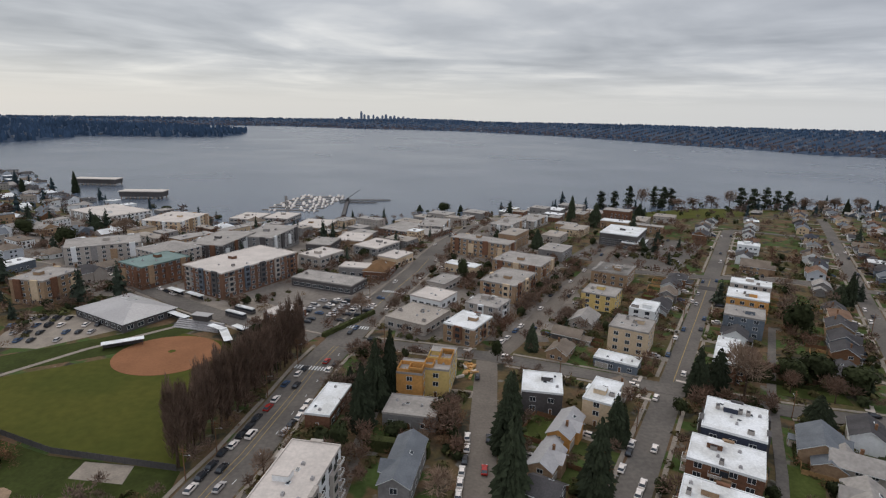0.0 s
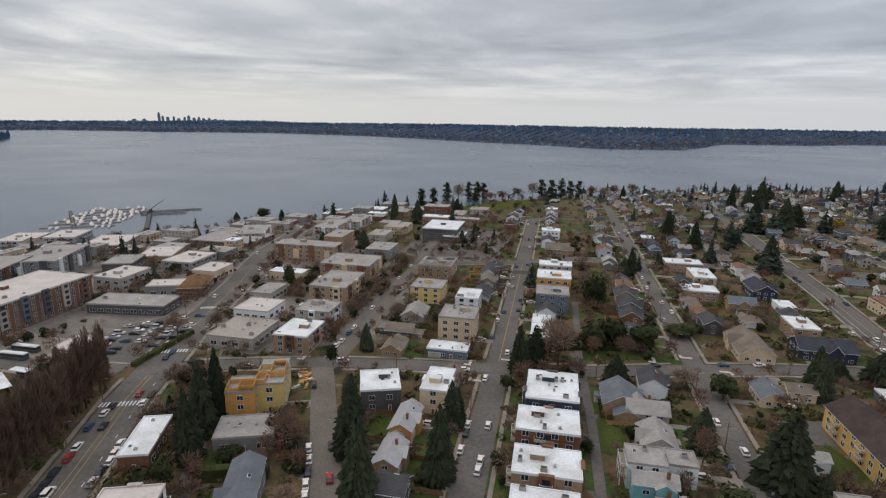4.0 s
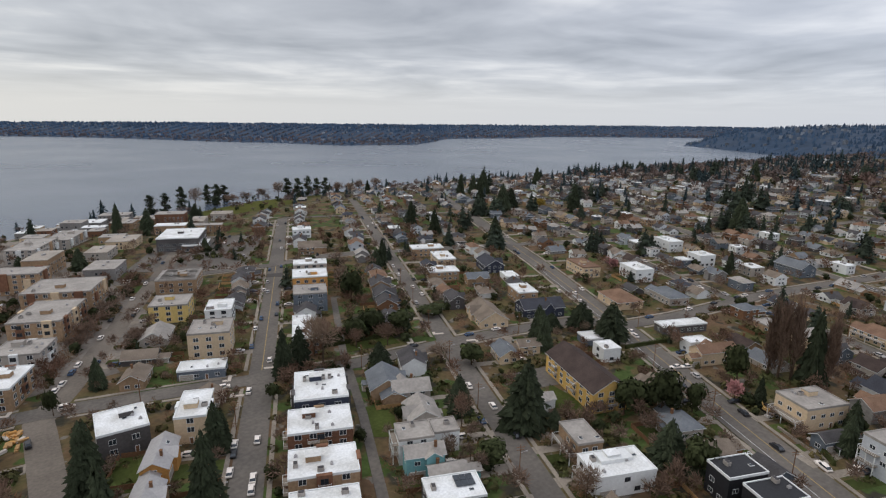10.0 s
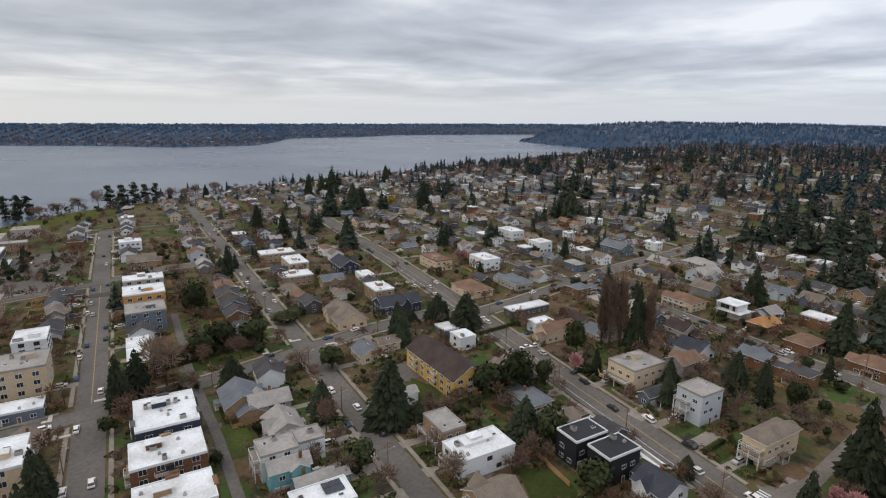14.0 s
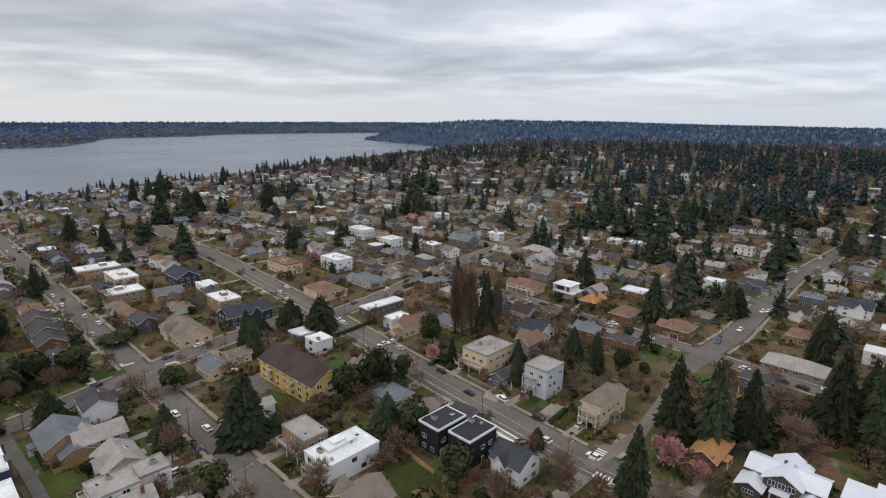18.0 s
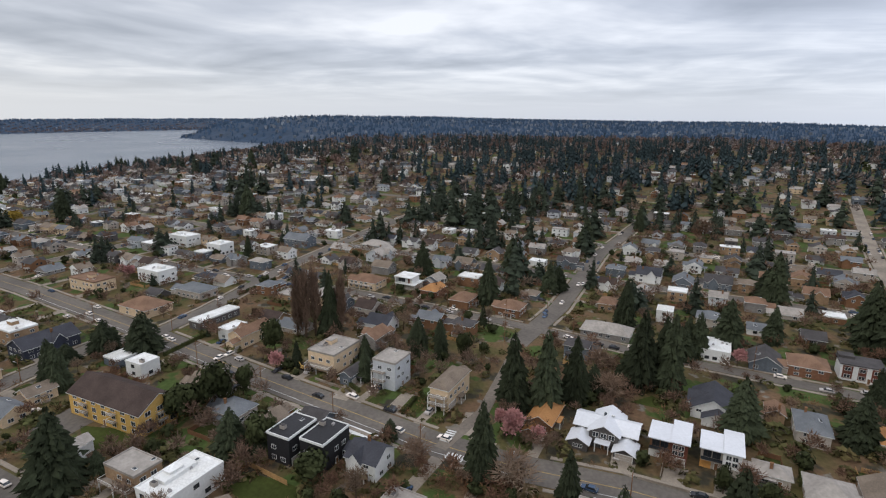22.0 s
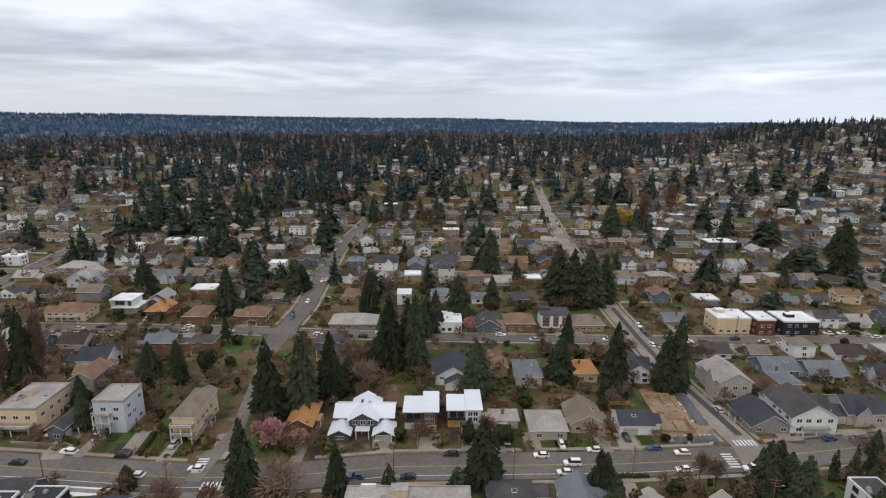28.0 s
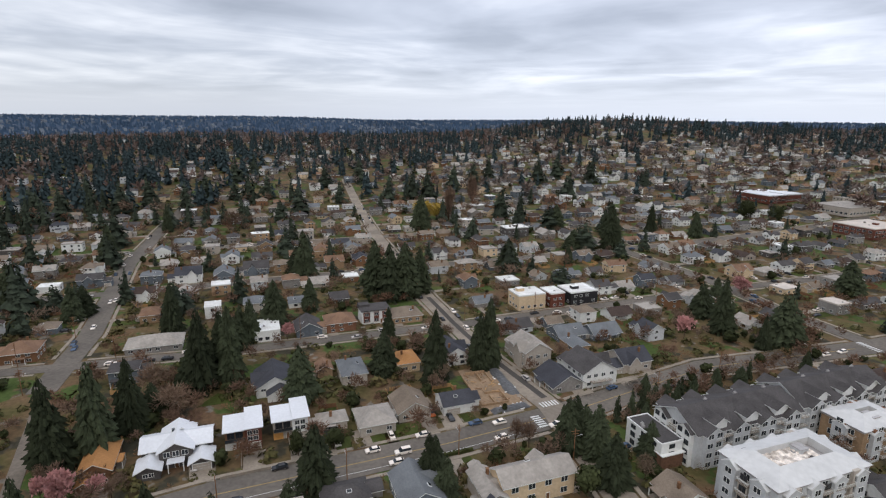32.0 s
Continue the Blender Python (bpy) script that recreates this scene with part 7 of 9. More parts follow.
# outfield fence
fence = thing("outfield_fence", pose(0, 0, 0), "dark outfield fence of netted panels", "fence")
post_me = Solid().box(-0.06, -0.06, 0, 0.06, 0.06, 2.4).mesh("post", DARKTRIM)
fpts = resample([(-172, 167), (-140, 153), (-113, 142), (-73, 135)], 4)
for a, b in zip(fpts[:-1], fpts[1:]):
    part("post", post_me, fence, pose(a.x, a.y, 0))
    d = b - a
    part("panel", Solid().box(0.06, -0.02, 0.1, d.length - 0.06, 0.02, 2.2).mesh("panel", WALL["darkgrey"]), fence, pose(a.x, a.y, 0, 0, 0, math.degrees(math.atan2(d.y, d.x))))
wood_fence = thing("garden_fence", pose(144, 49, 0, 0, 0, -125), "tan timber garden fence", "fence")
for k in range(26):
    part("board", Solid().box(k * 0.66, -0.04, 0, k * 0.66 + 0.62, 0.04, 1.7).mesh("board", WOOD), wood_fence)
wall_r = thing("retaining_wall", pose(133.5, -63.5, 0, 0, 0, -118.5), "low white concrete retaining wall beside the street", "wall")
part("wall", Solid().box(0, -0.25, 0, 27, 0.25, 0.9).mesh("wall", CONCRETE), wall_r)
wall_r = thing("retaining_wall", pose(197, 38, 0, 0, 0, 236), "low white concrete retaining wall beside the street", "wall")
part("wall", Solid().box(0, -0.25, 0, 18, 0.25, 0.9).mesh("wall", CONCRETE), wall_r)

# paved lots and yards between the downtown blocks
pv, pf = [], []
for i in range(-38, 8):
    for j in range(23, 66):
        x, y = i * 10 + 5, j * 10 + 5
        if to_grid(x, y)[1] < -70 and y > 232 - 0.12 * x and float(shore_distance(x, y)) > 26 and (x > -240 or y > 330) and not (x < -95 and y < 285):
            n0 = len(pv)
            pv += [(i * 10, j * 10, ground(i * 10, j * 10) + 0.035), (i * 10 + 10, j * 10, ground(i * 10 + 10, j * 10) + 0.035), (i * 10 + 10, j * 10 + 10, ground(i * 10 + 10, j * 10 + 10) + 0.035), (i * 10, j * 10 + 10, ground(i * 10, j * 10 + 10) + 0.035)]
            pf.append((n0, n0 + 1, n0 + 2, n0 + 3))
tagged(new("pavement", mesh_from("pavement", pv, pf, PAVING)), "worn grey paving between downtown blocks", "pavement", kind="structure")
for x, y, a, l in ((-127.2, 249.1, -32, 20), (-100.4, 233.0, -32, 10), (-90.3, 233.5, -32, 8), (-143.2, 284.3, -32, 12), (-129.9, 277.7, -32, 12)):
    stop = thing("bus_shelter", pose(x, y, ground(x, y), 0, 0, a), "bus shelter with a long white roof", "bus shelter", "transit shelters")
    part("roof", Solid().box(-l / 2, -1.6, 3.0, l / 2, 1.6, 3.3, 0, 0.1).mesh("roof", TOP["white"]), stop)
    part("back_panel", Solid().box(-l / 2 + 0.4, 0.9, 0.4, l / 2 - 0.4, 0.96, 2.6).mesh("back_panel", GLASS), stop)
    for q in (-l / 2 + 0.5, l / 2 - 0.5):
        part("post", Solid().box(q - 0.1, 0.8, -0.3, q + 0.1, 1.0, 3.0).mesh("post", TOP["metal"]), stop)
for x, y, a in ((-99.2, 252.8, -28), (-97.2, 259.9, -28)):
    bus = thing("bus", pose(x, y, ground(x, y) + 0.1, 0, 0, a), "dark bus with a white roof at the transit stop", "bus", "buses")
    part("body", Solid().box(-6, -1.27, 0.35, 6, 1.27, 1.5, 0, 0.03).mesh("body", WALL["darkgrey"]), bus)
    part("glazing", Solid().box(-5.9, -1.22, 1.5, 5.95, 1.22, 2.6, 0, 0.04).mesh("glazing", GLASS), bus)
    part("roof", Solid().box(-5.9, -1.2, 2.6, 5.9, 1.2, 3.0, 0, 0.12).mesh("roof", TOP["white"]), bus)
    for wx in (-3.6, 3.4):
        for wy in (-1.15, 1.15):
            part("wheel", WHEEL, bus, pose(wx, wy, 0.42) @ Matrix.Diagonal((1.25, 1.25, 1.25, 1)))
# details of single houses
def face(label, azimuth):
    """The side of a house that looks most nearly along a compass heading: its frame, width and wall height."""
    ob, w, d, h, rot = BUILT[label]
    best = max(((turn, along) for turn, along in SIDES), key=lambda q: math.cos(radians(rot + q[0] - 90) - (math.pi / 2 - radians(azimuth))))
    span, off = (w, d) if best[1] else (d, w)
    return ob, pose(0, 0, 0, 0, 0, best[0]) @ pose(0, -off / 2, 0, 0, 0, 180), span, h


def deck(label, azimuth, share, levels, depth=2.2, shift=0.0, floor=None):
    """Timber or concrete decks with white rails, on posts, one above the other."""
    ob, m, span, h = face(label, azimuth)
    w = span * share
    for z in levels:
        s = Solid().box(-w / 2, 0, -0.2, w / 2, depth, 0, 0)
        for a, b, c, e in ((-w / 2, depth - 0.08, w / 2, depth), (-w / 2, 0, -w / 2 + 0.08, depth - 0.08), (w / 2 - 0.08, 0, w / 2, depth - 0.08)):
            s.box(a, b, 0.92, c, e, 1.02, 1)
        n = int(w / 0.5)
        for k in range(n + 1):
            x = -w / 2 + 0.03 + (w - 0.06) * k / n
            s.box(x - 0.03, depth - 0.07, 0, x + 0.03, depth - 0.02, 0.92, 1)
        part("deck", s.mesh("deck", [floor or CONCRETE, TRIM]), ob, m @ pose(shift, 0, z))
    for x in (-w / 2 + 0.15, 0, w / 2 - 0.15):
        part("post", Solid().box(x - 0.1, depth - 0.3, -1.2, x + 0.1, depth - 0.04, levels[-1]).mesh("post", TRIM), ob, m @ pose(shift, 0, 0))


deck("cream modern house with a pale metal roof and deck", 300, 0.9, (3.0,), 3.4)
deck("pale blue three-storey modern house with balconies", 300, 0.55, (3.4, 6.8), 1.8, 2.0)
deck("cream house with a grey roof and a double porch", 300, 0.95, (2.9, 5.6), 2.4)
deck("tan house on a carport with a pale flat roof", 300, 0.95, (3.1,), 2.4)
deck("stark white modern house with a white roof", 300, 0.8, (3.0,), 2.0)
deck("white house with a roof terrace", 300, 0.8, (3.0, 6.0), 1.8)
deck("house with pinkish shingles and a balcony", 300, 0.7, (3.0,), 2.0)
deck("house with a double porch", 300, 0.8, (2.8,), 2.2)
deck("cream townhouse row with a grey roof and chimneys", 30, 0.8, (0.6,), 2.4)
deck("large house with a grey-brown shingle roof", 300, 0.6, (3.0,), 2.4, 0, WOOD)
deck("tall white house with a dark roof", 300, 0.6, (2.8,), 2.0)
deck("white house with a dark blue roof and two chimneys", 300, 0.5, (2.9,), 2.0)
ob, m, span, h = face("stark white modern house with a white roof", 60)
part("penthouse", Solid().box(-5, -6, h, 5, -1.5, h + 1.1, 0).mesh("penthouse", WALL["white"]), ob, m)
ob, m, span, h = face("narrow white townhouse with a dark roof terrace", 330)
part("brick_base", Solid().box(-span / 2 - 0.12, -5, -1, span / 2 + 0.12, 0.6, 4.6, 0).box(-span / 2 - 0.3, -5.2, 4.6, span / 2 + 0.3, 1.2, 4.9, 1).mesh("brick_base", [WALL["brickmix"], TRIM]), ob, m)
ob, w, d, h, rot = BUILT["civic hall with a large grey-blue metal roof"]
part("roof_light", Solid().add([(w * 0.02, -d * 0.44, h - 1.1), (w * 0.26, -d * 0.44, h - 1.1), (w * 0.2, -d * 0.08, h + 1.55), (w * 0.02, -d * 0.08, h + 1.55)], [(0, 1, 2, 3), (3, 2, 1, 0)]).mesh("roof_light", TOP["white"]), ob)
terrace = thing("terrace", pose(156, 27, ground(156, 27), 0, 0, 150), "pale concrete terrace beside the black houses", "terrace")
part("slab", Solid().box(-2.2, -11, 0.0, 2.2, 13, 0.35).mesh("slab", TOP["concrete"]), terrace)
solar = thing("solar_panels", pose(98, 87, 6.1, 0, 0, 150), "dark solar panels on a white roof", "solar panel")
for i in range(3):
    for j in range(2):
        part("panel", Solid().box(i * 1.75, j * 2.4, 0, i * 1.75 + 1.7, j * 2.4 + 2.3, 0.08).mesh("panel", GLASS), solar)
cn = 18
cv = [(-4.6 + 9.2 * i / cn, -8 + 16 * j / cn, 0.45 + 0.8 * noise.noise((i * 0.9, j * 0.9, 2)) if 0 < i < cn and 0 < j < cn else 0) for j in range(cn + 1) for i in range(cn + 1)]
cf = [(j * (cn + 1) + i, j * (cn + 1) + i + 1, (j + 1) * (cn + 1) + i + 1, (j + 1) * (cn + 1) + i) for j in range(cn) for i in range(cn)]
tagged(new("roof_court", mesh_from("roof_court", cv, cf, SHEET)), "white crumpled sheeting over a condominium roof court", "roof court").matrix_basis = pose(10, -157, 13.3, 0, 0, 150)
OCC.extend([(190, 122, 10), (108, -156, 15), (72, 210, 7), (132, 40, 8), (100, 133, 8), (178, 3, 5), (160, 100, 6), (170, 112, 11), (188, -72, 12), (117, -37, 6)])

unit_row = thing("roof_units", pose(93, 153, 11.2, 0, 0, 150), "row of dark heat pumps on a white roof", "roof unit")
for k in range(5):
    part("roof_unit", UNIT, unit_row, pose(-3 + k * 2.1, 0, 0, 0, 0, 90))
# excavators at the sites
for x, y, a in ((70, 208, 40), (78, 212, 130), (140, -18, 30), (206, 44, 60)):
    dig = thing("excavator", pose(x, y, 0.1, 0, 0, a), "small yellow excavator at a building site", "excavator", "excavators")
    part("tracks", Solid().box(-1.6, -1.1, 0, 1.6, -0.6, 0.7, 0, 0.1).box(-1.6, 0.6, 0, 1.6, 1.1, 0.7, 0, 0.1).mesh("tracks", RUBBER), dig)
    yel = WALL["gold"]
    part("body", Solid().box(-1.5, -1.0, 0.7, 1.0, 1.0, 1.6, 0, 0.1).mesh("body", yel), dig)
    part("cab", Solid().box(-0.2, -0.9, 1.6, 1.0, 0.1, 2.7, 0, 0.12).mesh("cab", GLASS), dig)
    part("boom", Solid().tube((0.8, 0.4, 1.4), (2.6, 0.4, 3.4), 0.2, 0.16).tube((2.6, 0.4, 3.4), (4.0, 0.4, 1.2), 0.16, 0.1).mesh("boom", yel), dig)
    part("bucket", Solid().box(3.7, 0.0, 0.5, 4.4, 0.8, 1.2, 0, 0.1).mesh("bucket", DARKTRIM), dig)

# street poles with lamps and cross-arms
pole_me = Solid().tube((0, 0, -0.3), (0, 0, 10.5), 0.16, 0.11, 8).mesh("pole", WALL["brown"])
arm_me = Solid().box(-1.3, -0.06, 9.6, 1.3, 0.06, 9.75).box(-1.1, -0.05, 8.8, 1.1, 0.05, 8.93).mesh("cross_arm", WALL["brown"])
lamp_arm = Solid().tube((0, 0, 7.8), (1.8, 0, 8.3), 0.05, 0.04, 5).mesh("lamp_arm", TOP["metal"])
lamp_head = Solid().box(1.6, -0.14, 8.22, 2.3, 0.14, 8.36, 0, 0.04).mesh("lamp_head", TOP["metal"])
for i, side in ((2, 1), (3, 1), (4, 1), (5, -1), (6, 1), (10, -1), (12, 1), (13, 1), (7, 1), (0, 1)):
    pts = resample(STREETS[i][1], 38)
    for a, b in zip(pts[:-1], pts[1:]):
        d = (b - a).normalized()
        p = a + Vector((-d.y, d.x)) * side * (STREETS[i][2] / 2 + 0.7)
        if math.hypot(p.x, p.y) > 330 or on_road(p.x, p.y, 0.5, i):
            continue
        pole = thing("utility_pole", pose(p.x, p.y, ground(p.x, p.y), 0, 0, math.degrees(math.atan2(d.y, d.x)) - 90 * side), "brown timber utility pole with a street lamp", "utility pole", "utility poles")
        part("pole", pole_me, pole), part("cross_arm", arm_me, pole), part("lamp_head", lamp_head, part("lamp_arm", lamp_arm, pole))

# car parks full of cars
rnd = random.Random(5)
shades = ["white", "white", "silver", "dark", "dark", "blue", "white", "silver", "dark", "silver", "white", "dark"]
for row in range(5):
    for k in range(9):
        x, y = -71 + row * 7.6 + k * 1.1, 246 + k * 4.0 + row * 1.5
        if rnd.random() < 0.85 and -79 < x < -31 and y < 292:
            car(x, y, 165 + rnd.choice((0, 180)), rnd.choice(shades), rnd.random() < 0.15, 0.1, "cars in the car park", True)
for row in range(4):
    for k in range(8):
        x, y = -192 + k * 5.4 - row * 2, 219 + row * 8.5 + k * 0.5
        if rnd.random() < 0.7:
            car(x, y, 95, rnd.choice(shades), rnd.random() < 0.15, 0.1, "cars in the car park", True)
for u, v in [(a, b) for a in (12, 30, 78, 100) for b in range(6, 74, 7)]:
    x, y = 92 + u * 0.545 + v * 0.838, 382 + u * 0.838 - v * 0.545
    if rnd.random() < 0.45 and all((x - ox) ** 2 + (y - oy) ** 2 > (orad + 3) ** 2 for ox, oy, orad in OCC) and not on_road(x, y, 2):
        car(x, y, 57 + rnd.choice((0, 180)), rnd.choice(shades), rnd.random() < 0.15, 0.1, "cars in the car park", True)

# poplars along the avenue, and the hedges
for k in range(24):
    t = k / 23
    tree("poplar", -73.5 + 15 * t + rnd.uniform(-1, 1), 137 + 77 * t, rnd.uniform(22, 26), rnd.uniform(3.3, 4.2), "row of poplars")
    if k % 2:
        tree("poplar", -78 + 13 * t + rnd.uniform(-1, 1), 140 + 72 * t, rnd.uniform(20, 24), rnd.uniform(3.3, 4.2), "row of poplars")


def hedge(x0, y0, x1, y1, h, w=1.4):
    d = Vector((x1 - x0, y1 - y0))
    r = random.Random(int(x0 * 13))
    s = Solid()
    n = int(d.length * 16)
    for _ in range(n):
        x, y, z = r.uniform(0, d.length), r.uniform(-0.5, 0.5) * w, h * r.random() ** 0.6
        a = 0.35
        s.add([(x + r.uniform(-a, a), y + r.uniform(-a, a), z + r.uniform(-a, a)) for _ in range(4)], [(0, 1, 2), (0, 2, 3)])
    s.box(0, -w * 0.4, 0, d.length, w * 0.4, h * 0.85, 0, 0.2)
    tagged(new("hedge", s.mesh("hedge", HEDGE)), "clipped green garden hedge", "hedge").matrix_basis = pose(x0, y0, ground(x0, y0), 0, 0, math.degrees(math.atan2(d.y, d.x)))


for q in ((-22, 148, -2, 144, 4.5, 4), (118, 198, 154, 186, 1.5), (154, 186, 160, 196, 1.5), (182, -90, 168, -97, 2.2), (199, 30, 186, 20, 2.0), (184, -2, 172, -9, 1.8), (170, 4, 181, -1, 1.5), (-84, 236, -60, 222, 2), (-52, 231, -33, 262, 2.2, 3), (93, -112, 88, -121, 1.2),
          (107, 143, 112, 152, 1.8), (139, 60, 133, 50, 1.6), (220, 30, 206, 21, 2.2), (128, -108, 135, -113, 1.6), (60, 168, 66, 179, 2.5), (243, 95, 220, 105, 2.0), (330, 85, 300, 98, 2.0), (262, 12, 282, 3, 2.2)):
    hedge(*q)


# ---- houses of the blocks, street by street ----
RND = random.Random(11)
WALLS_H = ["white", "palegrey", "white", "cream", "tan", "grey", "bluegrey", "white", "palegrey", "grey", "paleblue", "bluegrey", "darkgrey", "white", "brown"]
TOPS_H = ["darkroof", "brownroof", "slate", "membrane", "darkroof", "tanroof", "darkroof", "slate", "brownroof", "darkbrown", "navyroof", "membrane", "darkroof"]
WORD = dict(white="white", palegrey="pale grey", cream="cream", tan="tan", grey="grey", bluegrey="blue-grey", darkgrey="dark grey", brown="brown", paleblue="pale blue", brick="brick")
ROOFW = dict(darkroof="charcoal shingle", brownroof="weathered shingle", membrane="grey", darkbrown="dark brown shingle", slate="slate-blue", tanroof="russet shingle", navyroof="blue-black", white="white flat")


taken, taken_n = np.zeros((20000, 3)), [0]


def free(x, y, r):
    while taken_n[0] < len(OCC):
        taken[taken_n[0]] = OCC[taken_n[0]]
        taken_n[0] += 1
    a = taken[:taken_n[0]]
    return not bool((((a[:, 0] - x) ** 2 + (a[:, 1] - y) ** 2) <= (r + a[:, 2]) ** 2).any())


def in_park(x, y):
    """The open car park behind the library and the lawn by the shore."""
    u, v = (x - 92) * 0.545 + (y - 382) * 0.838, (x - 92) * 0.838 - (y - 382) * 0.545
    return -6 < u < 118 and -4 < v < 84 or 190 < x < 360 and 545 + abs(x - 260) * 0.15 < y < 740


def visible(x, y, lo=-46, hi=186):
    return lo < math.degrees(math.atan2(x, y)) % 360 < hi or math.degrees(math.atan2(x, y)) > lo and math.degrees(math.atan2(x, y)) < hi


# stretches of closed fir wood inland: azimuth from and to, distance from and to, density
WOODS = [(95, 119, 590, 1300, 0.8), (90, 96, 640, 1150, 0.45), (119, 131, 660, 1250, 0.32), (129, 146, 840, 1500, 0.62), (131, 138, 600, 840, 0.35),
         (146, 172, 1080, 1750, 0.72), (172, 190, 1000, 1750, 0.6), (75, 96, 1060, 1380, 0.6), (58, 78, 950, 1450, 0.22), (150, 160, 820, 1000, 0.22)]


def wooded_share(x, y):
    """How closely firs stand at a place, from 0 to 1, with uneven edges."""
    az, r = math.degrees(math.atan2(x, y)) % 360, math.hypot(x, y)
    n = noise.noise((x * 0.011, y * 0.011, 4.0))
    az, r = az + 2.2 * n, r + 70 * noise.noise((x * 0.008, y * 0.008, 9.0))
    k = max((d for a, b, p, q, d in WOODS if a < az < b and p < r < q), default=0.0)
    return k * min(1, max(0, 0.55 + 4.5 * noise.noise((x * 0.014, y * 0.014, 2.0))))


cells = []
for v0 in (-87, -18, 59.5, 142, 239, 341, 440, 545, 650, 755, 860, 965, 1075, 1190, 1310, 1440):
    for side in (-1, 1):
        vv = v0 + side * 17.5
        u = -1500.0
        while u < 1500:
            u += RND.uniform(15.5, 20.5) * (1 if v0 < 600 else 1.15)
            x, y = grid(u, vv + RND.uniform(-2.5, 2.5))
            cells.append((math.hypot(x, y), x, y, 60 if side < 0 else 240))
# back rows between wide-set streets
for v0 in (100, 190, 290, 391, 493, 597, 702, 807):
    u = -1300.0
    while u < 1300:
        u += RND.uniform(16, 25)
        x, y = grid(u, v0 + RND.uniform(-4, 4))
        cells.append((math.hypot(x, y) + 60, x, y, 60 + RND.choice((0, 90))))
cells.sort()
FARH = []
made = 0
for r, x, y, rot in cells:
    r = math.hypot(x, y)
    if not visible(x, y) or r < 105 or float(shore_distance(x, y)) < 45 or r > 1500:
        continue
    u, v = to_grid(x, y)
    if v < -60 and (u > 120 or x < 0) or -112 < u < 36 and 206 < v < 232:
        continue
    if 180 < x < 450 and 560 < y < 740 and y > 560 + (x - 280) * 0.9 or in_park(x, y):
        continue
    w, d = RND.uniform(8.5, 13.5), RND.uniform(7.5, 10.5)
    if (r < 700 and on_road(x, y, 6.0)) or not free(x, y, 0.42 * math.hypot(w, d)):
        continue
    # the steep wooded ridge keeps fewer houses
    if r > 620 and RND.random() < 0.25 and 80 < math.degrees(math.atan2(x, y)) < 140:
        continue
    if RND.random() < wooded_share(x, y):
        continue
    style = RND.random()
    roof = "gable" if style < 0.7 else "hip" if style < 0.88 else "flat"
    floors = 1 if RND.random() < 0.45 else 2
    wall, top = RND.choice(WALLS_H), RND.choice(TOPS_H) if roof != "flat" else RND.choice(("white", "membrane", "white", "membrane"))
    h = (4.0 if floors == 1 else 6.5) + (0 if roof != "flat" else -0.6)
    if made < 153 and r < 480:
        building(f"{WORD[wall]} wooden {'two-storey' if floors == 2 else 'low'} house with a {ROOFW[top]} roof", "house", x, y, rot + RND.uniform(-2, 2), w, d, h, roof, wall, top, floors, 0.8, "houses of the neighbourhood")
        made += 1
    else:
        OCC.append((x, y, 0.42 * math.hypot(w, d)))
        FARH.append((x, y, rot + RND.uniform(-6, 6), w, d, h, roof, wall, top))

# downtown blocks behind the avenue
for k in range(900):
    u, v = RND.uniform(150, 640), RND.uniform(-420, -70)
    x, y = grid(u, v)
    if x < -420 or not visible(x, y) or float(shore_distance(x, y)) < 40 or on_road(x, y, 9) or not free(x, y, 8) or (x < 8 and y < 300) or in_park(x, y):
        continue
    w, d = RND.uniform(10, 30), RND.uniform(9, 20)
    if not free(x, y, 0.5 * math.hypot(w, d)):
        continue
    OCC.append((x, y, 0.5 * math.hypot(w, d)))
    FARH.append((x, y, RND.choice((60, 150)), w, d, RND.choice((5, 6, 7, 9, 11)), "flat", RND.choice(("tan", "palegrey", "cream", "brick", "grey")), RND.choice(("white", "membrane", "membrane", "concrete"))))

# left shore: houses down the slope to the water
for k in range(900):
    x, y = RND.uniform(-900, -180), RND.uniform(280, 930)
    sd = float(shore_distance(x, y))
    if sd < 12 or not visible(x, y) or not free(x, y, 8):
        continue
    w, d = RND.uniform(10, 20), RND.uniform(9, 14)
    OCC.append((x, y, 0.5 * math.hypot(w, d)))
    FARH.append((x, y, RND.choice((60, 150, 75)), w, d, RND.choice((5, 6, 8)), RND.choice(("gable", "flat", "hip")), RND.choice(WALLS_H), RND.choice(("white", "membrane", "brownroof", "darkroof", "slate"))))


def joined(name, items, label, category, mats):
    """Many small distant solids as one mesh: items are (Solid, matrix, slot by slot)."""
    vs, fs, ss, n = [], [], [], 0
    for verts, faces, slots in items:
        vs.append(verts)
        fs += [tuple(n + i for i in f) for f in faces]
        ss += slots
        n += len(verts)
    me = bpy.data.meshes.new(name)
    me.from_pydata(np.concatenate(vs).tolist(), [], fs)
    for m in mats:
        me.materials.append(m)
    me.polygons.foreach_set("material_index", ss)
    me.update()
    return tagged(new(name, me), label, category, kind="stuff")


mats_far = list(WALL.values()) + list(TOP.values()) + [GLASS, TRIM]
wix, tix = {k: i for i, k in enumerate(WALL)}, {k: len(WALL) + i for i, k in enumerate(TOP)}
gix, rix = len(mats_far) - 2, len(mats_far) - 1


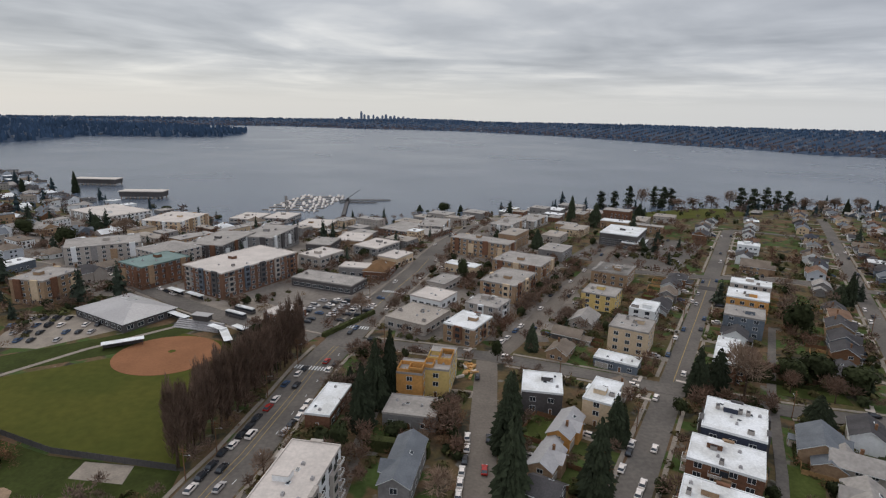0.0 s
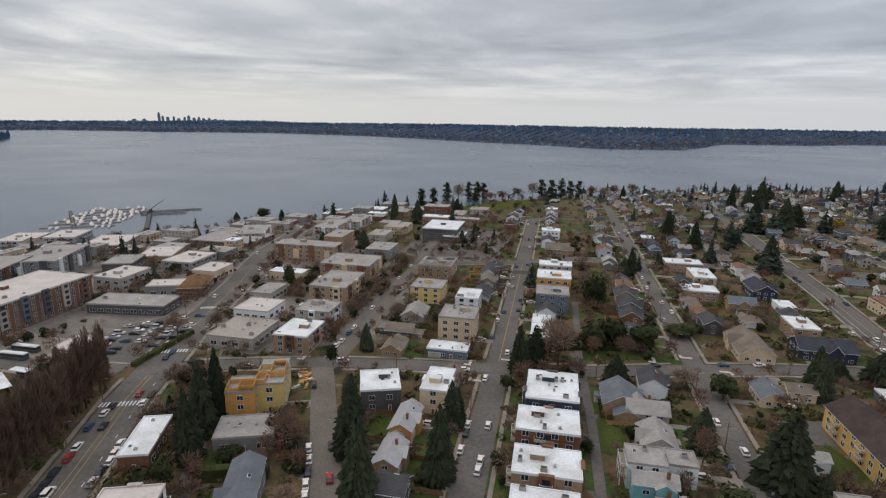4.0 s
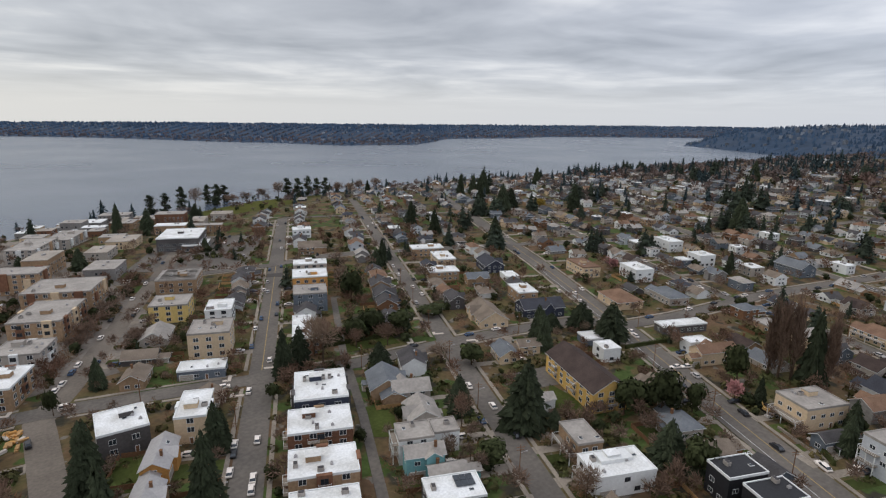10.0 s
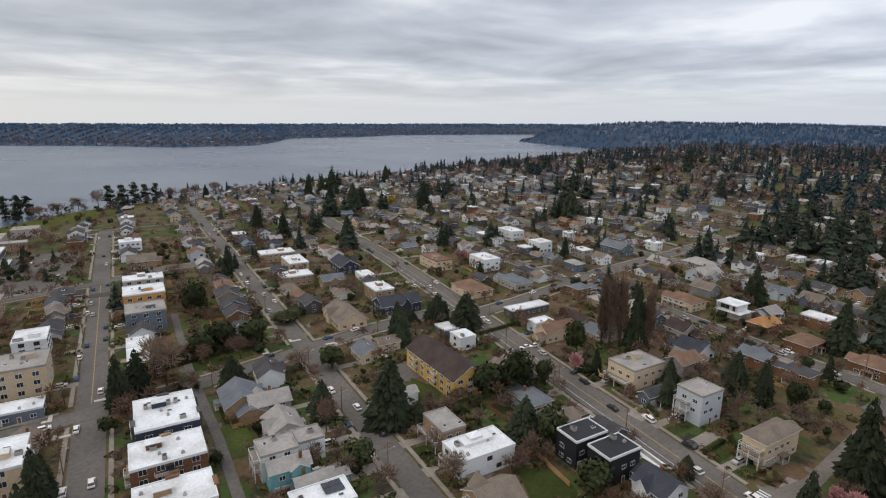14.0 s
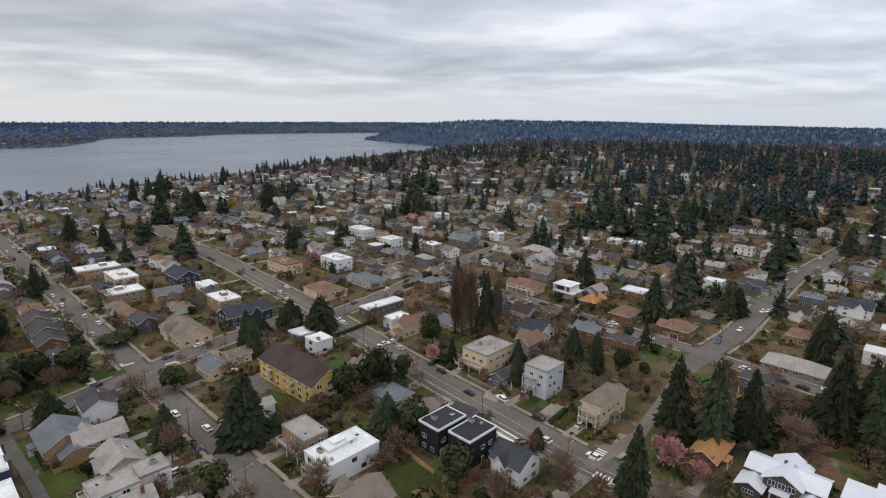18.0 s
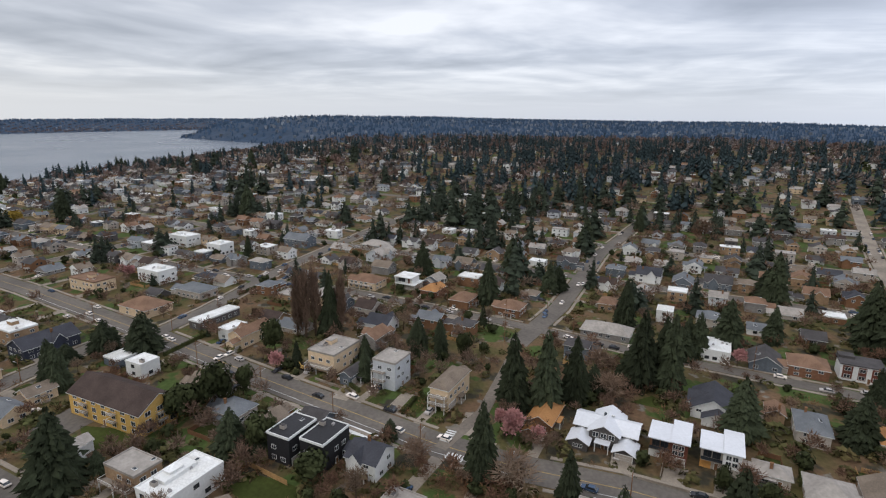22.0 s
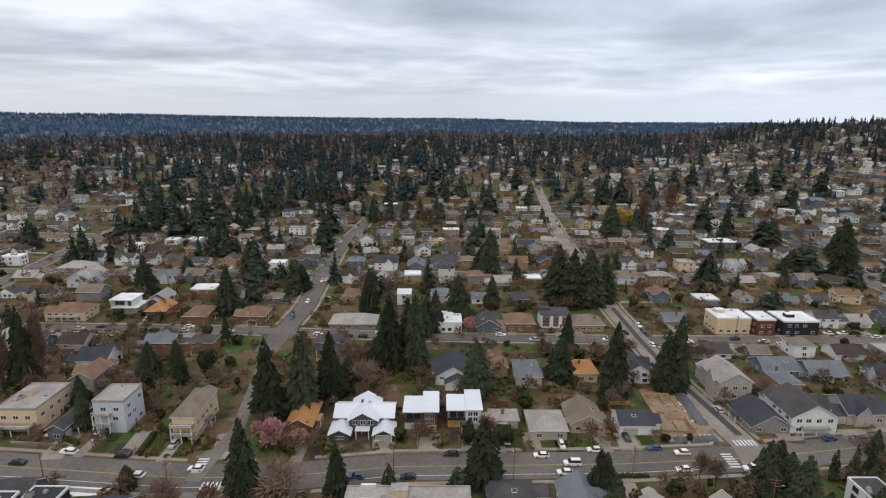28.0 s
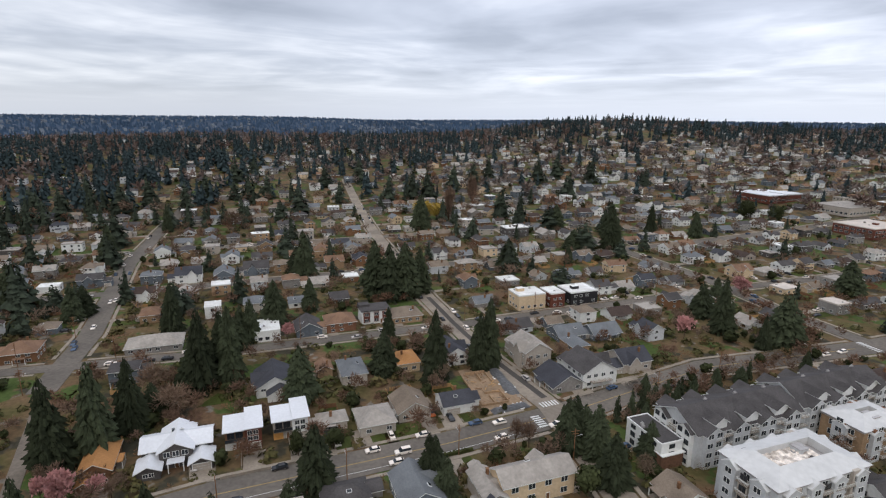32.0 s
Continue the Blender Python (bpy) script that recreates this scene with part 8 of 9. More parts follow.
def far_house(x, y, rot, w, d, h, roof, wall, top):
    if d > w:
        w, d, rot = d, w, rot + 90
    s = Solid()
    a, b = wix[wall], tix[top]
    rise = 0 if roof == "flat" else min(0.31 * d, 3.6)
    e = h - rise * 0.5
    s.box(-w / 2, -d / 2, -2, w / 2, d / 2, e, a)
    X, Y = w / 2 + 0.5, d / 2 + 0.5
    if roof == "flat":
        s.box(-X + 0.3, -Y + 0.3, e, X - 0.3, Y - 0.3, e + 0.4, b)
        for k in range(2):
            q = RND.uniform(-0.3, 0.3) * w
            s.box(q, -1, e + 0.4, q + 1.5, 0.6, e + 1.3, tix["metal"])
    else:
        k = w / 2 if roof == "gable" else max(0.4, w / 2 - d / 2)
        kk = X if roof == "gable" else k
        s.add([(-X, -Y, e), (X, -Y, e), (X, Y, e), (-X, Y, e), (-kk, 0, e + rise), (kk, 0, e + rise)], [(0, 1, 5, 4), (2, 3, 4, 5)], b)
        s.add([(-X, -Y, e), (X, -Y, e), (X, Y, e), (-X, Y, e), (-kk, 0, e + rise), (kk, 0, e + rise)], [(1, 2, 5), (3, 0, 4)], a if roof == "gable" else b)
        q = RND.uniform(-0.3, 0.3) * w
        s.box(q, 0.6, e, q + 0.9, 1.5, e + rise + 1.0, wix["brown"])
        if RND.random() < 0.75:
            s.box(-X, -Y, e - 0.3, X, Y, e - 0.02, rix)
        # a gabled wing to the street, a lower porch or garage beside it
        sd = RND.choice((-1, 1))
        if RND.random() < 0.7:
            gw, out = w * RND.uniform(0.17, 0.25), d / 2 + RND.uniform(1.2, 3.6)
            gx0 = RND.choice((-1, 1)) * (w / 2 - gw - RND.uniform(0, 1.5))
            r2 = min(rise * 0.9, gw * 0.75)
            s.box(gx0 - gw + 0.35, min(0, sd * (out - 0.5)), -2, gx0 + gw - 0.35, max(0, sd * (out - 0.5)), e, a)
            s.add([(gx0 - gw, sd * out, e - 0.1), (gx0 + gw, sd * out, e - 0.1), (gx0, sd * out, e + r2), (gx0, 0, e + r2), (gx0 - gw, 0, e - 0.1), (gx0 + gw, 0, e - 0.1)], [(0, 2, 3, 4), (1, 5, 3, 2)], b)
            yy = sd * (out - 0.45)
            s.add([(gx0 - gw + 0.1, yy, e - 0.15), (gx0 + gw - 0.1, yy, e - 0.15), (gx0, yy, e + r2 - 0.1)], [(0, 1, 2)], rix if RND.random() < 0.6 else a)
            if RND.random() < 0.6:
                s.box(gx0 - gw * 0.6, min(yy, yy + sd * 0.08), 0.2, gx0 + gw * 0.6, max(yy, yy + sd * 0.08), 2.5, rix if RND.random() < 0.6 else gix)
        if RND.random() < 0.6:
            px0, px1 = sorted((RND.uniform(-0.5, 0.5) * w, RND.uniform(-0.5, 0.5) * w))
            px1 = max(px1, px0 + 3)
            y0, y1 = sorted((-sd * d / 2, -sd * (d / 2 + RND.uniform(1.8, 4.0))))
            s.box(px0, y0, 2.5, px1, y1, 2.8, b if RND.random() < 0.6 else tix["membrane"])
            for qx in (px0 + 0.2, px1 - 0.2):
                s.box(qx - 0.15, -sd * (d / 2 + 1.6) - 0.15, -1, qx + 0.15, -sd * (d / 2 + 1.6) + 0.15, 2.5, rix)
            if RND.random() < 0.5:
                s.box(px0 + 0.2, y0 + 0.2, -1, px1 - 0.2, y1 - 0.2, 2.5, a)
    n = max(2, int(w / 3.6))
    for fl in range(2 if e > 5 else 1) if h < 8 else range(int(h / 3)):
        z = 0.9 + 2.9 * fl
        for i in range(n):
            if RND.random() < 0.8:
                q = (i + 0.5) / n * w - w / 2
                for sd in (-1, 1):
                    for grow, out, slot in ((0.14, 0.04, rix), (0.0, 0.07, gix))[0 if math.hypot(x, y) < 600 else 1:]:
                        yy = sd * (d / 2 + out)
                        s.add([(q - 0.62 - grow, yy, z - grow), (q + 0.62 + grow, yy, z - grow), (q + 0.62 + grow, yy, z + 1.3 + grow), (q - 0.62 - grow, yy, z + 1.3 + grow)], [(0, 1, 2, 3)], slot)
        for sd in (-1, 1):
            xx = sd * (w / 2 + 0.06)
            for y0 in (-1.6, 1.0):
                s.add([(xx, y0, z), (xx, y0 + 1.2, z), (xx, y0 + 1.2, z + 1.3), (xx, y0, z + 1.3)], [(0, 1, 2, 3)], gix)
    c, n2 = math.cos(radians(rot)), math.sin(radians(rot))
    p = np.array(s.v)
    z0 = ground(x, y)
    q = np.stack([x + p[:, 0] * c - p[:, 1] * n2, y + p[:, 0] * n2 + p[:, 1] * c, z0 + p[:, 2]], 1)
    return q, s.f, s.s


joined("distant_houses", [far_house(*h) for h in FARH], "hundreds of small distant houses under pitched and flat roofs", "houses", mats_far)

# drives, lawns and fences of the house lots
def slab(x, y, ax, ay, length, width, lift=0.07):
    """A thin strip from x, y along ax, ay, laid on the ground."""
    n = max(1, int(length / 4))
    v, f = [], []
    for k in range(n + 1):
        for s in (-0.5, 0.5):
            px, py = x + ax * length * k / n - ay * width * s, y + ay * length * k / n + ax * width * s
            v.append((px, py, ground(px, py) + lift))
        if k:
            f.append((2 * k - 2, 2 * k, 2 * k + 1, 2 * k - 1))
    return np.array(v), f, [0] * n


road_points = [(p.x, p.y, st[2]) for st in STREETS if st[0] != "alley" for p in resample(st[1], 4)]
road_xy = np.array([p[:2] for p in road_points])
drives, lawns, fences, drive_cars = [], [], [], []
for x, y, w, d, rot in SITES + [h[:2] + h[3:5] + (h[2],) for h in FARH]:
    r = math.hypot(x, y)
    if r > 640 or not visible(x, y):
        continue
    k = int(np.argmin(((road_xy - (x, y)) ** 2).sum(1)))
    dx, dy = road_xy[k] - (x, y)
    dist = math.hypot(dx, dy)
    lift = 0.07 if r < 260 else 0.2
    if dist < 34:
        # square to the lot
        a = radians(rot)
        ax, ay = max(((math.cos(a + q * math.pi / 2), math.sin(a + q * math.pi / 2)) for q in range(4)), key=lambda q: q[0] * dx + q[1] * dy)
        half = abs(ax * math.cos(a) + ay * math.sin(a)) * w / 2 + abs(-ax * math.sin(a) + ay * math.cos(a)) * d / 2
        side = abs(-ay * math.cos(a) + ax * math.sin(a)) * w / 2 + abs(ay * math.sin(a) + ax * math.cos(a)) * d / 2
        reach = (dx * ax + dy * ay) - road_points[k][2] / 2 - half
        sgn = RND.choice((-1, 1))
        if 2.5 < reach < 26:
            ox, oy = x + ax * half - ay * sgn * side * 0.6, y + ay * half + ax * sgn * side * 0.6
            drives.append(slab(ox - ax * 0.5, oy - ay * 0.5, ax, ay, reach + 0.5, RND.uniform(2.8, 5.0), lift))
            if RND.random() < 0.6 and reach > 5:
                drive_cars.append((ox + ax * 3.0, oy + ay * 3.0, ax, ay, lift))
            if RND.random() < 0.7:
                lx, ly = x + ax * half + ay * sgn * side * 0.4, y + ay * half - ax * sgn * side * 0.4
                lawns.append(slab(lx + ax * 0.6, ly + ay * 0.6, ax, ay, max(2, reach - 2.5), RND.uniform(4, 8), lift - 0.02))
        # a back lawn and a board fence round it
        bx, by = x - ax * (half + 1), y - ay * (half + 1)
        if RND.random() < 0.55 and not on_road(bx - ax * 6, by - ay * 6, 2) and free(bx - ax * 6, by - ay * 6, 1.5):
            deep, wide = RND.uniform(5, 9), side * RND.uniform(1.3, 2.1)
            lawns.append(slab(bx, by, -ax, -ay, deep, wide, lift - 0.02))
            if r < 420:
                wood = RND.choice((0, 0, 1))
                for px, py, qx, qy, ln in ((bx - ay * wide / 2, by + ax * wide / 2, -ax, -ay, deep), (bx + ay * wide / 2, by - ax * wide / 2, -ax, -ay, deep), (bx - ax * deep - ay * wide / 2, by - ay * deep + ax * wide / 2, ay, -ax, wide)):
                    for i in range(int(ln / 2)):
                        s = Solid()
                        z = ground(px, py)
                        s.box(0.05, -0.04, -0.5, 1.95, 0.04, 1.65, wood).box(-0.06, -0.07, -0.5, 0.06, 0.07, 1.8, wood)
                        q = np.array(s.v)
                        cx, cy = px + qx * 2 * i, py + qy * 2 * i
                        fences.append((np.stack([cx + q[:, 0] * qx - q[:, 1] * qy, cy + q[:, 0] * qy + q[:, 1] * qx, z + q[:, 2]], 1), s.f, s.s))
joined("driveways", drives, "pale concrete driveways between houses and streets", "driveways", [CONCRETE])
joined("lawns", lawns, "small green lawns in front of and behind houses", "lawns", [LAWNS])
joined("garden_fences", fences, "weathered board fences round the back gardens", "fences", [WALL["brown"], WOOD])

# parked cars far along the streets
car_items = []
for x, y, ax, ay, lift in drive_cars:
    s = Solid()
    c = RND.choice((0, 0, 1, 2, 2, 3))
    s.box(-2.3, -0.9, 0.3, 2.3, 0.9, 0.95, c, 0.08).box(-1.7, -0.8, 0.95, 1.0, 0.8, 1.4, 4, 0.2).box(-1.4, -0.6, 1.4, 0.7, 0.6, 1.48, c)
    for wx in (-1.4, 1.4):
        s.box(wx - 0.3, -0.92, 0, wx + 0.3, 0.92, 0.6, 5)
    v = np.array(s.v)
    car_items.append((np.stack([x + v[:, 0] * ax - v[:, 1] * ay, y + v[:, 0] * ay + v[:, 1] * ax, ground(x, y) + lift + v[:, 2]], 1), s.f, s.s))
for i, st in enumerate(STREETS):
    if st[0] == "alley":
        continue
    base = resample(st[1], 7)
    for a, b in zip(base[:-1], base[1:]):
        d = (b - a).normalized()
        for sd in (-1, 1):
            p = a + Vector((-d.y, d.x)) * sd * (st[2] / 2 - 1.2)
            r = math.hypot(p.x, p.y)
            if RND.random() > 0.16 or r < 190 or r > 620 or not visible(p.x, p.y) or on_road(p.x, p.y, 1, i) or any((p.x - q) ** 2 + (p.y - w) ** 2 < 60 for q, w in BUSY):
                continue
            s = Solid()
            c = RND.choice((0, 0, 1, 2, 2, 3))
            s.box(-2.3, -0.9, 0.3, 2.3, 0.9, 0.95, c, 0.08).box(-1.7, -0.8, 0.95, 1.0, 0.8, 1.4, 4, 0.2).box(-1.4, -0.6, 1.4, 0.7, 0.6, 1.48, c)
            for wx in (-1.4, 1.4):
                s.box(wx - 0.3, -0.92, 0, wx + 0.3, 0.92, 0.6, 5)
            v = np.array(s.v)
            q = np.stack([p.x + v[:, 0] * d.x - v[:, 1] * d.y, p.y + v[:, 0] * d.y + v[:, 1] * d.x, ground(p.x, p.y) + 0.12 + v[:, 2]], 1)
            car_items.append((q, s.f, s.s))
joined("parked_cars", car_items, "small parked cars along the distant kerbs", "cars", [PAINTS["white"], PAINTS["silver"], PAINTS["dark"], PAINTS["blue"], GLASS, RUBBER])

# ---- more trees: yards first, then the wooded ridges ----
def proto(s):
    return np.array(s.v), s.f


def fir(seed):
    """A ragged spire: a lean core and drooping sprays of uneven length."""
    r = random.Random(seed)
    s = Solid()
    ring = [(1.9 * math.cos(j * math.tau / 5), 1.9 * math.sin(j * math.tau / 5), 1.5) for j in range(5)]
    s.add(ring + [(0, 0, 18)], [(j, (j + 1) % 5, 5) for j in range(5)])
    for i in range(17):
        k = (i + r.random()) / 17
        a, z = i * 2.4 + r.uniform(-0.5, 0.5), 18 * (0.1 + 0.82 * k)
        q = (3.9 * (1 - k) ** 0.75 + 0.5) * r.uniform(0.65, 1.2)
        w = 0.32 * q + 0.45
        c, n = math.cos(a), math.sin(a)
        s.add([(0, 0, z + 2.0), (c * q * 0.75 - n * w, n * q * 0.75 + c * w, z - 0.25 * q), (c * q, n * q, z - 0.55 * q), (c * q * 0.75 + n * w, n * q * 0.75 - c * w, z - 0.25 * q)], [(0, 1, 2), (0, 2, 3)])
    return s


def clump(seed, n=22):
    """A rounded far evergreen of a few large leaf tufts."""
    r = random.Random(seed)
    s = Solid()
    for _ in range(n):
        d = Vector((r.gauss(0, 1), r.gauss(0, 1), r.gauss(0.3, 0.9))).normalized()
        p = Vector((d.x * 2.6, d.y * 2.6, 4.2 + d.z * 2.9)) * r.uniform(0.75, 1.1)
        a = d.orthogonal().normalized() * r.uniform(1.2, 2.2)
        a.rotate(Matrix.Rotation(r.uniform(0, 6.28), 3, d))
        b = d.cross(a).normalized() * r.uniform(1.0, 1.9)
        s.add([tuple(p - a), tuple(p - b), tuple(p + a + d * 0.8), tuple(p + b)], [(0, 1, 2), (0, 2, 3)])
    return s


P_CON = [proto(conifer_crown(200 + k, 90)) for k in range(5)]
P_FIR = [proto(fir(240 + k)) for k in range(8)]
P_BARE = [proto(twig_crown(210 + k, 200, wide=0.2, length=1.9)) for k in range(6)]
P_BAREMID = [proto(twig_crown(270 + k, 90, wide=0.3, length=2.1)) for k in range(6)]
P_BAREFAR = [proto(twig_crown(250 + k, 34, wide=0.8, length=3.2)) for k in range(6)]
P_BROADFAR = [proto(clump(226 + k)) for k in range(5)]
P_BROAD = [proto(leaf_crown(220 + k, 80, leaf=1.9)) for k in range(4)]
def bush(seed, n, leaf):
    r = random.Random(seed)
    s = Solid()
    for _ in range(n):
        d = Vector((r.gauss(0, 1), r.gauss(0, 1), abs(r.gauss(0, 1)))).normalized()
        p = Vector((d.x * 1.2, d.y * 1.2, 0.15 + d.z * 1.3)) * r.uniform(0.6, 1.05)
        a = d.orthogonal().normalized() * leaf * r.uniform(0.5, 1)
        a.rotate(Matrix.Rotation(r.uniform(0, 6.28), 3, d))
        b = d.cross(a)
        s.add([tuple(p - a), tuple(p - b * 0.7), tuple(p + a + d * leaf * 0.4), tuple(p + b * 0.7)], [(0, 1, 2), (0, 2, 3)])
    return s


P_SHRUB = [proto(bush(230 + k, 22, 0.62)) for k in range(6)]
P_BRUSH = [proto(twig_crown(236 + k, 62, 1.3, 1.0, 1.0, 0.055, 0.55)) for k in range(6)]


def woods(name, places, protos, mat, label):
    items = []
    for x, y, sx, sz in places:
        v, f = RND.choice(protos)
        a = RND.uniform(0, 6.28)
        c, n = math.cos(a) * sx, math.sin(a) * sx
        items.append((np.stack([x + v[:, 0] * c - v[:, 1] * n, y + v[:, 0] * n + v[:, 1] * c, ground(x, y) - 0.2 + v[:, 2] * sz], 1), f, [0] * len(f)))
    if items:
        joined(name, items, label, "shrubs" if name in ("shrubs", "brush") else "trees", [mat])


def place(n, rmin, rmax, azlo, azhi, clear, power=1.0):
    out = []
    for _ in range(n):
        a, r = radians(RND.uniform(azlo, azhi)), rmin + (rmax - rmin) * RND.random() ** power
        x, y = r * math.sin(a), r * math.cos(a)
        if float(shore_distance(x, y)) < 6:
            continue
        if r < 650:
            if on_road(x, y, 2.6) or not free(x, y, clear):
                continue
            if -180 < x < -66 and 128 < y < 250 or -85 < x < -28 and 225 < y < 295 or 190 < x < 440 and 580 < y < 720:
                continue
        out.append((x, y))
    return out


for x, y in place(330, 105, 300, -40, 182, 1.2):
    k = RND.random()
    if k < 0.34:
        tree("bare_tree", x, y, RND.uniform(5, 11))
    elif k < 0.44:
        tree("conifer", x, y, RND.uniform(9, 18))
    elif k < 0.54:
        tree("evergreen_tree", x, y, RND.uniform(4, 7))
    elif k < 0.60:
        tree("cypress", x, y, RND.uniform(5, 9))
    else:
        tree("shrub", x, y, RND.uniform(1.4, 3.2))
con, fir_far, bare, bare_mid, bare_far, broad, shrub = [], [], [], [], [], [], []


def plant(kind, x, y, s, wide=1.0):
    far = math.hypot(x, y) > 620
    {"con": fir_far if far else con, "bare": bare_far if far else bare if math.hypot(x, y) < 290 else bare_mid, "broad": broad, "shrub": shrub}[kind].append((x, y, s * wide, s))


brush = []
for x, y in place(3600, 95, 460, -42, 184, 0.4):
    if RND.random() < 0.66:
        plant("shrub", x, y, RND.uniform(0.8, 2.6), RND.uniform(0.9, 1.3))
    else:
        k = RND.uniform(1.0, 2.6)
        brush.append((x, y, k * 1.2, k))
for x, y in place(1700, 100, 330, -30, 184, 0.4):
    plant("shrub", x, y, RND.uniform(0.6, 1.9), RND.uniform(0.9, 1.5))
# planting close along the houses
for ox, oy, orad in list(OCC):
    if orad > 4 and 100 < math.hypot(ox, oy) < 620 and visible(ox, oy):
        for _ in range(9 if math.hypot(ox, oy) < 380 else 4):
            a = RND.uniform(0, math.tau)
            x, y = ox + math.cos(a) * (orad + RND.uniform(-0.3, 4)), oy + math.sin(a) * (orad + RND.uniform(-0.3, 4))
            if on_road(x, y, 1.2) or not free(x, y, -0.6) or x < -60 and y < 260:
                continue
            if RND.random() < 0.55:
                plant("shrub", x, y, RND.uniform(0.5, 1.5), RND.uniform(0.9, 1.5))
            else:
                k = RND.uniform(0.7, 1.8)
                brush.append((x, y, k * 1.2, k))
for x, y in place(4600, 130, 600, -42, 184, 0.5):
    plant("bare", x, y, RND.uniform(0.35, 0.85), RND.uniform(0.9, 1.3))
# evergreens and hedges of the gardens
for x, y in place(650, 110, 480, -30, 184, 0.8):
    plant("broad", x, y, RND.uniform(0.3, 0.75), RND.uniform(0.8, 1.3))
for x, y in place(420, 280, 760, -44, 0, 0.6):
    plant("broad" if RND.random() < 0.5 else "con" if RND.random() < 0.4 else "bare", x, y, RND.uniform(0.4, 0.9), 1.2)
for x, y in place(3800, 300, 1100, -42, 184, 0.6, 0.8):
    k = RND.random()
    if k < 0.46:
        plant("bare", x, y, RND.uniform(0.45, 1.0), 1.2)
    elif k < 0.63:
        plant("con", x, y, RND.uniform(0.45, 1.2), RND.uniform(1.15, 1.6))
    elif k < 0.80:
        plant("broad", x, y, RND.uniform(0.5, 1.0))
    else:
        plant("shrub", x, y, RND.uniform(1.2, 2.6))
# single tall firs that stand out among the roofs
def tall_fir(x, y, h, r):
    con.append((x, y, r / 3.6, h / 18))
    con.append((x + r * 0.6, y - r * 0.4, r / 4.4, h / 23))


tall_fir(572, 357, 31, 10.3)
tall_fir(606, 354, 26, 10.8)
tall_fir(1142, 592, 30, 9.9)
tall_fir(1200, 582, 27, 10.3)
tall_fir(943, 331, 34, 9.8)
tall_fir(627, 194, 34, 11.0)
tall_fir(672, 183, 27, 11.0)
tall_fir(538, 156, 18, 9.0)
tall_fir(397, 183, 20, 7.9)
tall_fir(523, 66, 19, 6.4)
tall_fir(935, 99, 32, 11.0)
tall_fir(717, 38, 27, 8.4)
tall_fir(681, 113, 21, 11.0)
tall_fir(583, -28, 29, 11.0)
tall_fir(605, -45, 28, 11.0)
tall_fir(490, 4, 27, 11.0)
tall_fir(491, -54, 27, 11.0)
tall_fir(496, -71, 34, 11.0)
tall_fir(375, -31, 13, 5.9)
tall_fir(949, 400, 17, 8.1)
tall_fir(859, 331, 25, 10.9)
tall_fir(926, 211, 26, 7.5)
tall_fir(917, 150, 22, 7.3)
tall_fir(969, 139, 23, 9.6)
tall_fir(1097, -17, 25, 10.4)
tall_fir(699, -25, 16, 8.1)
tall_fir(905, 32, 18, 8.8)
tall_fir(592, 117, 15, 7.3)
tall_fir(699, 80, 15, 8.4)
tall_fir(405, 228, 13, 5.5)
tall_fir(491, 179, 15, 5.3)
tall_fir(493, 61, 22, 6.7)
tall_fir(922, 93, 30, 11.0)
tall_fir(692, 36, 28, 8.0)
tall_fir(494, -36, 34, 11.0)
tall_fir(546, -27, 23, 10.9)
tall_fir(498, -9, 28, 9.9)
tall_fir(332, -64, 30, 9.8)
tall_fir(388, -126, 24, 8.3)
tall_fir(445, -151, 30, 9.5)
tall_fir(321, -77, 15, 6.8)
tall_fir(312, -84, 17, 6.7)
tall_fir(459, -66, 23, 7.5)
tall_fir(271, -115, 19, 9.7)
tall_fir(435, -287, 21, 9.8)
tall_fir(333, -223, 19, 9.2)
tall_fir(482, -208, 22, 8.3)
tall_fir(697, 112, 18, 10.5)
tall_fir(996, 138, 19, 11.0)
tall_fir(959, 66, 22, 11.0)
tall_fir(559, -61, 24, 9.0)
tall_fir(575, -79, 24, 11.0)
tall_fir(518, -97, 24, 8.5)
tall_fir(587, -136, 29, 11.0)
tall_fir(564, -151, 29, 11.0)
tall_fir(599, -183, 34, 11.0)
tall_fir(556, -196, 33, 11.0)
tall_fir(570, -227, 34, 11.0)
tall_fir(528, -244, 32, 9.1)
tall_fir(577, -290, 26, 11.0)
tall_fir(631, -357, 29, 11.0)
tall_fir(647, -392, 29, 11.0)
tall_fir(552, -309, 21, 9.7)
tall_fir(264, -146, 21, 5.9)
tall_fir(467, -309, 13, 8.7)
tall_fir(447, -317, 30, 11.0)
tall_fir(189, -293, 23, 8.6)
tall_fir(293, -440, 34, 11.0)
tall_fir(234, -428, 24, 11.0)
tall_fir(188, -449, 30, 11.0)
tall_fir(180, -385, 24, 11.0)
tall_fir(149, -383, 14, 6.4)
tall_fir(150, -295, 12, 6.7)
tall_fir(259, -349, 22, 7.1)
tall_fir(262, -424, 34, 8.0)
tall_fir(424, -417, 34, 11.0)
tall_fir(420, -449, 34, 11.0)
tall_fir(408, -461, 34, 11.0)
tall_fir(527, -311, 34, 11.0)
tall_fir(531, -336, 29, 11.0)
tall_fir(413, -515, 34, 11.0)
tall_fir(410, -549, 34, 11.0)
tall_fir(410, -582, 34, 11.0)
tall_fir(462, -380, 25, 9.4)
tall_fir(540, -421, 28, 11.0)
tall_fir(530, -468, 34, 11.0)
tall_fir(287, -565, 34, 11.0)
tall_fir(307, -663, 34, 11.0)
tall_fir(244, -679, 23, 10.8)
tall_fir(325, -389, 25, 6.2)
tall_fir(361, -622, 34, 11.0)
tall_fir(354, -660, 34, 11.0)
tall_fir(256, 298, 13, 3.2)
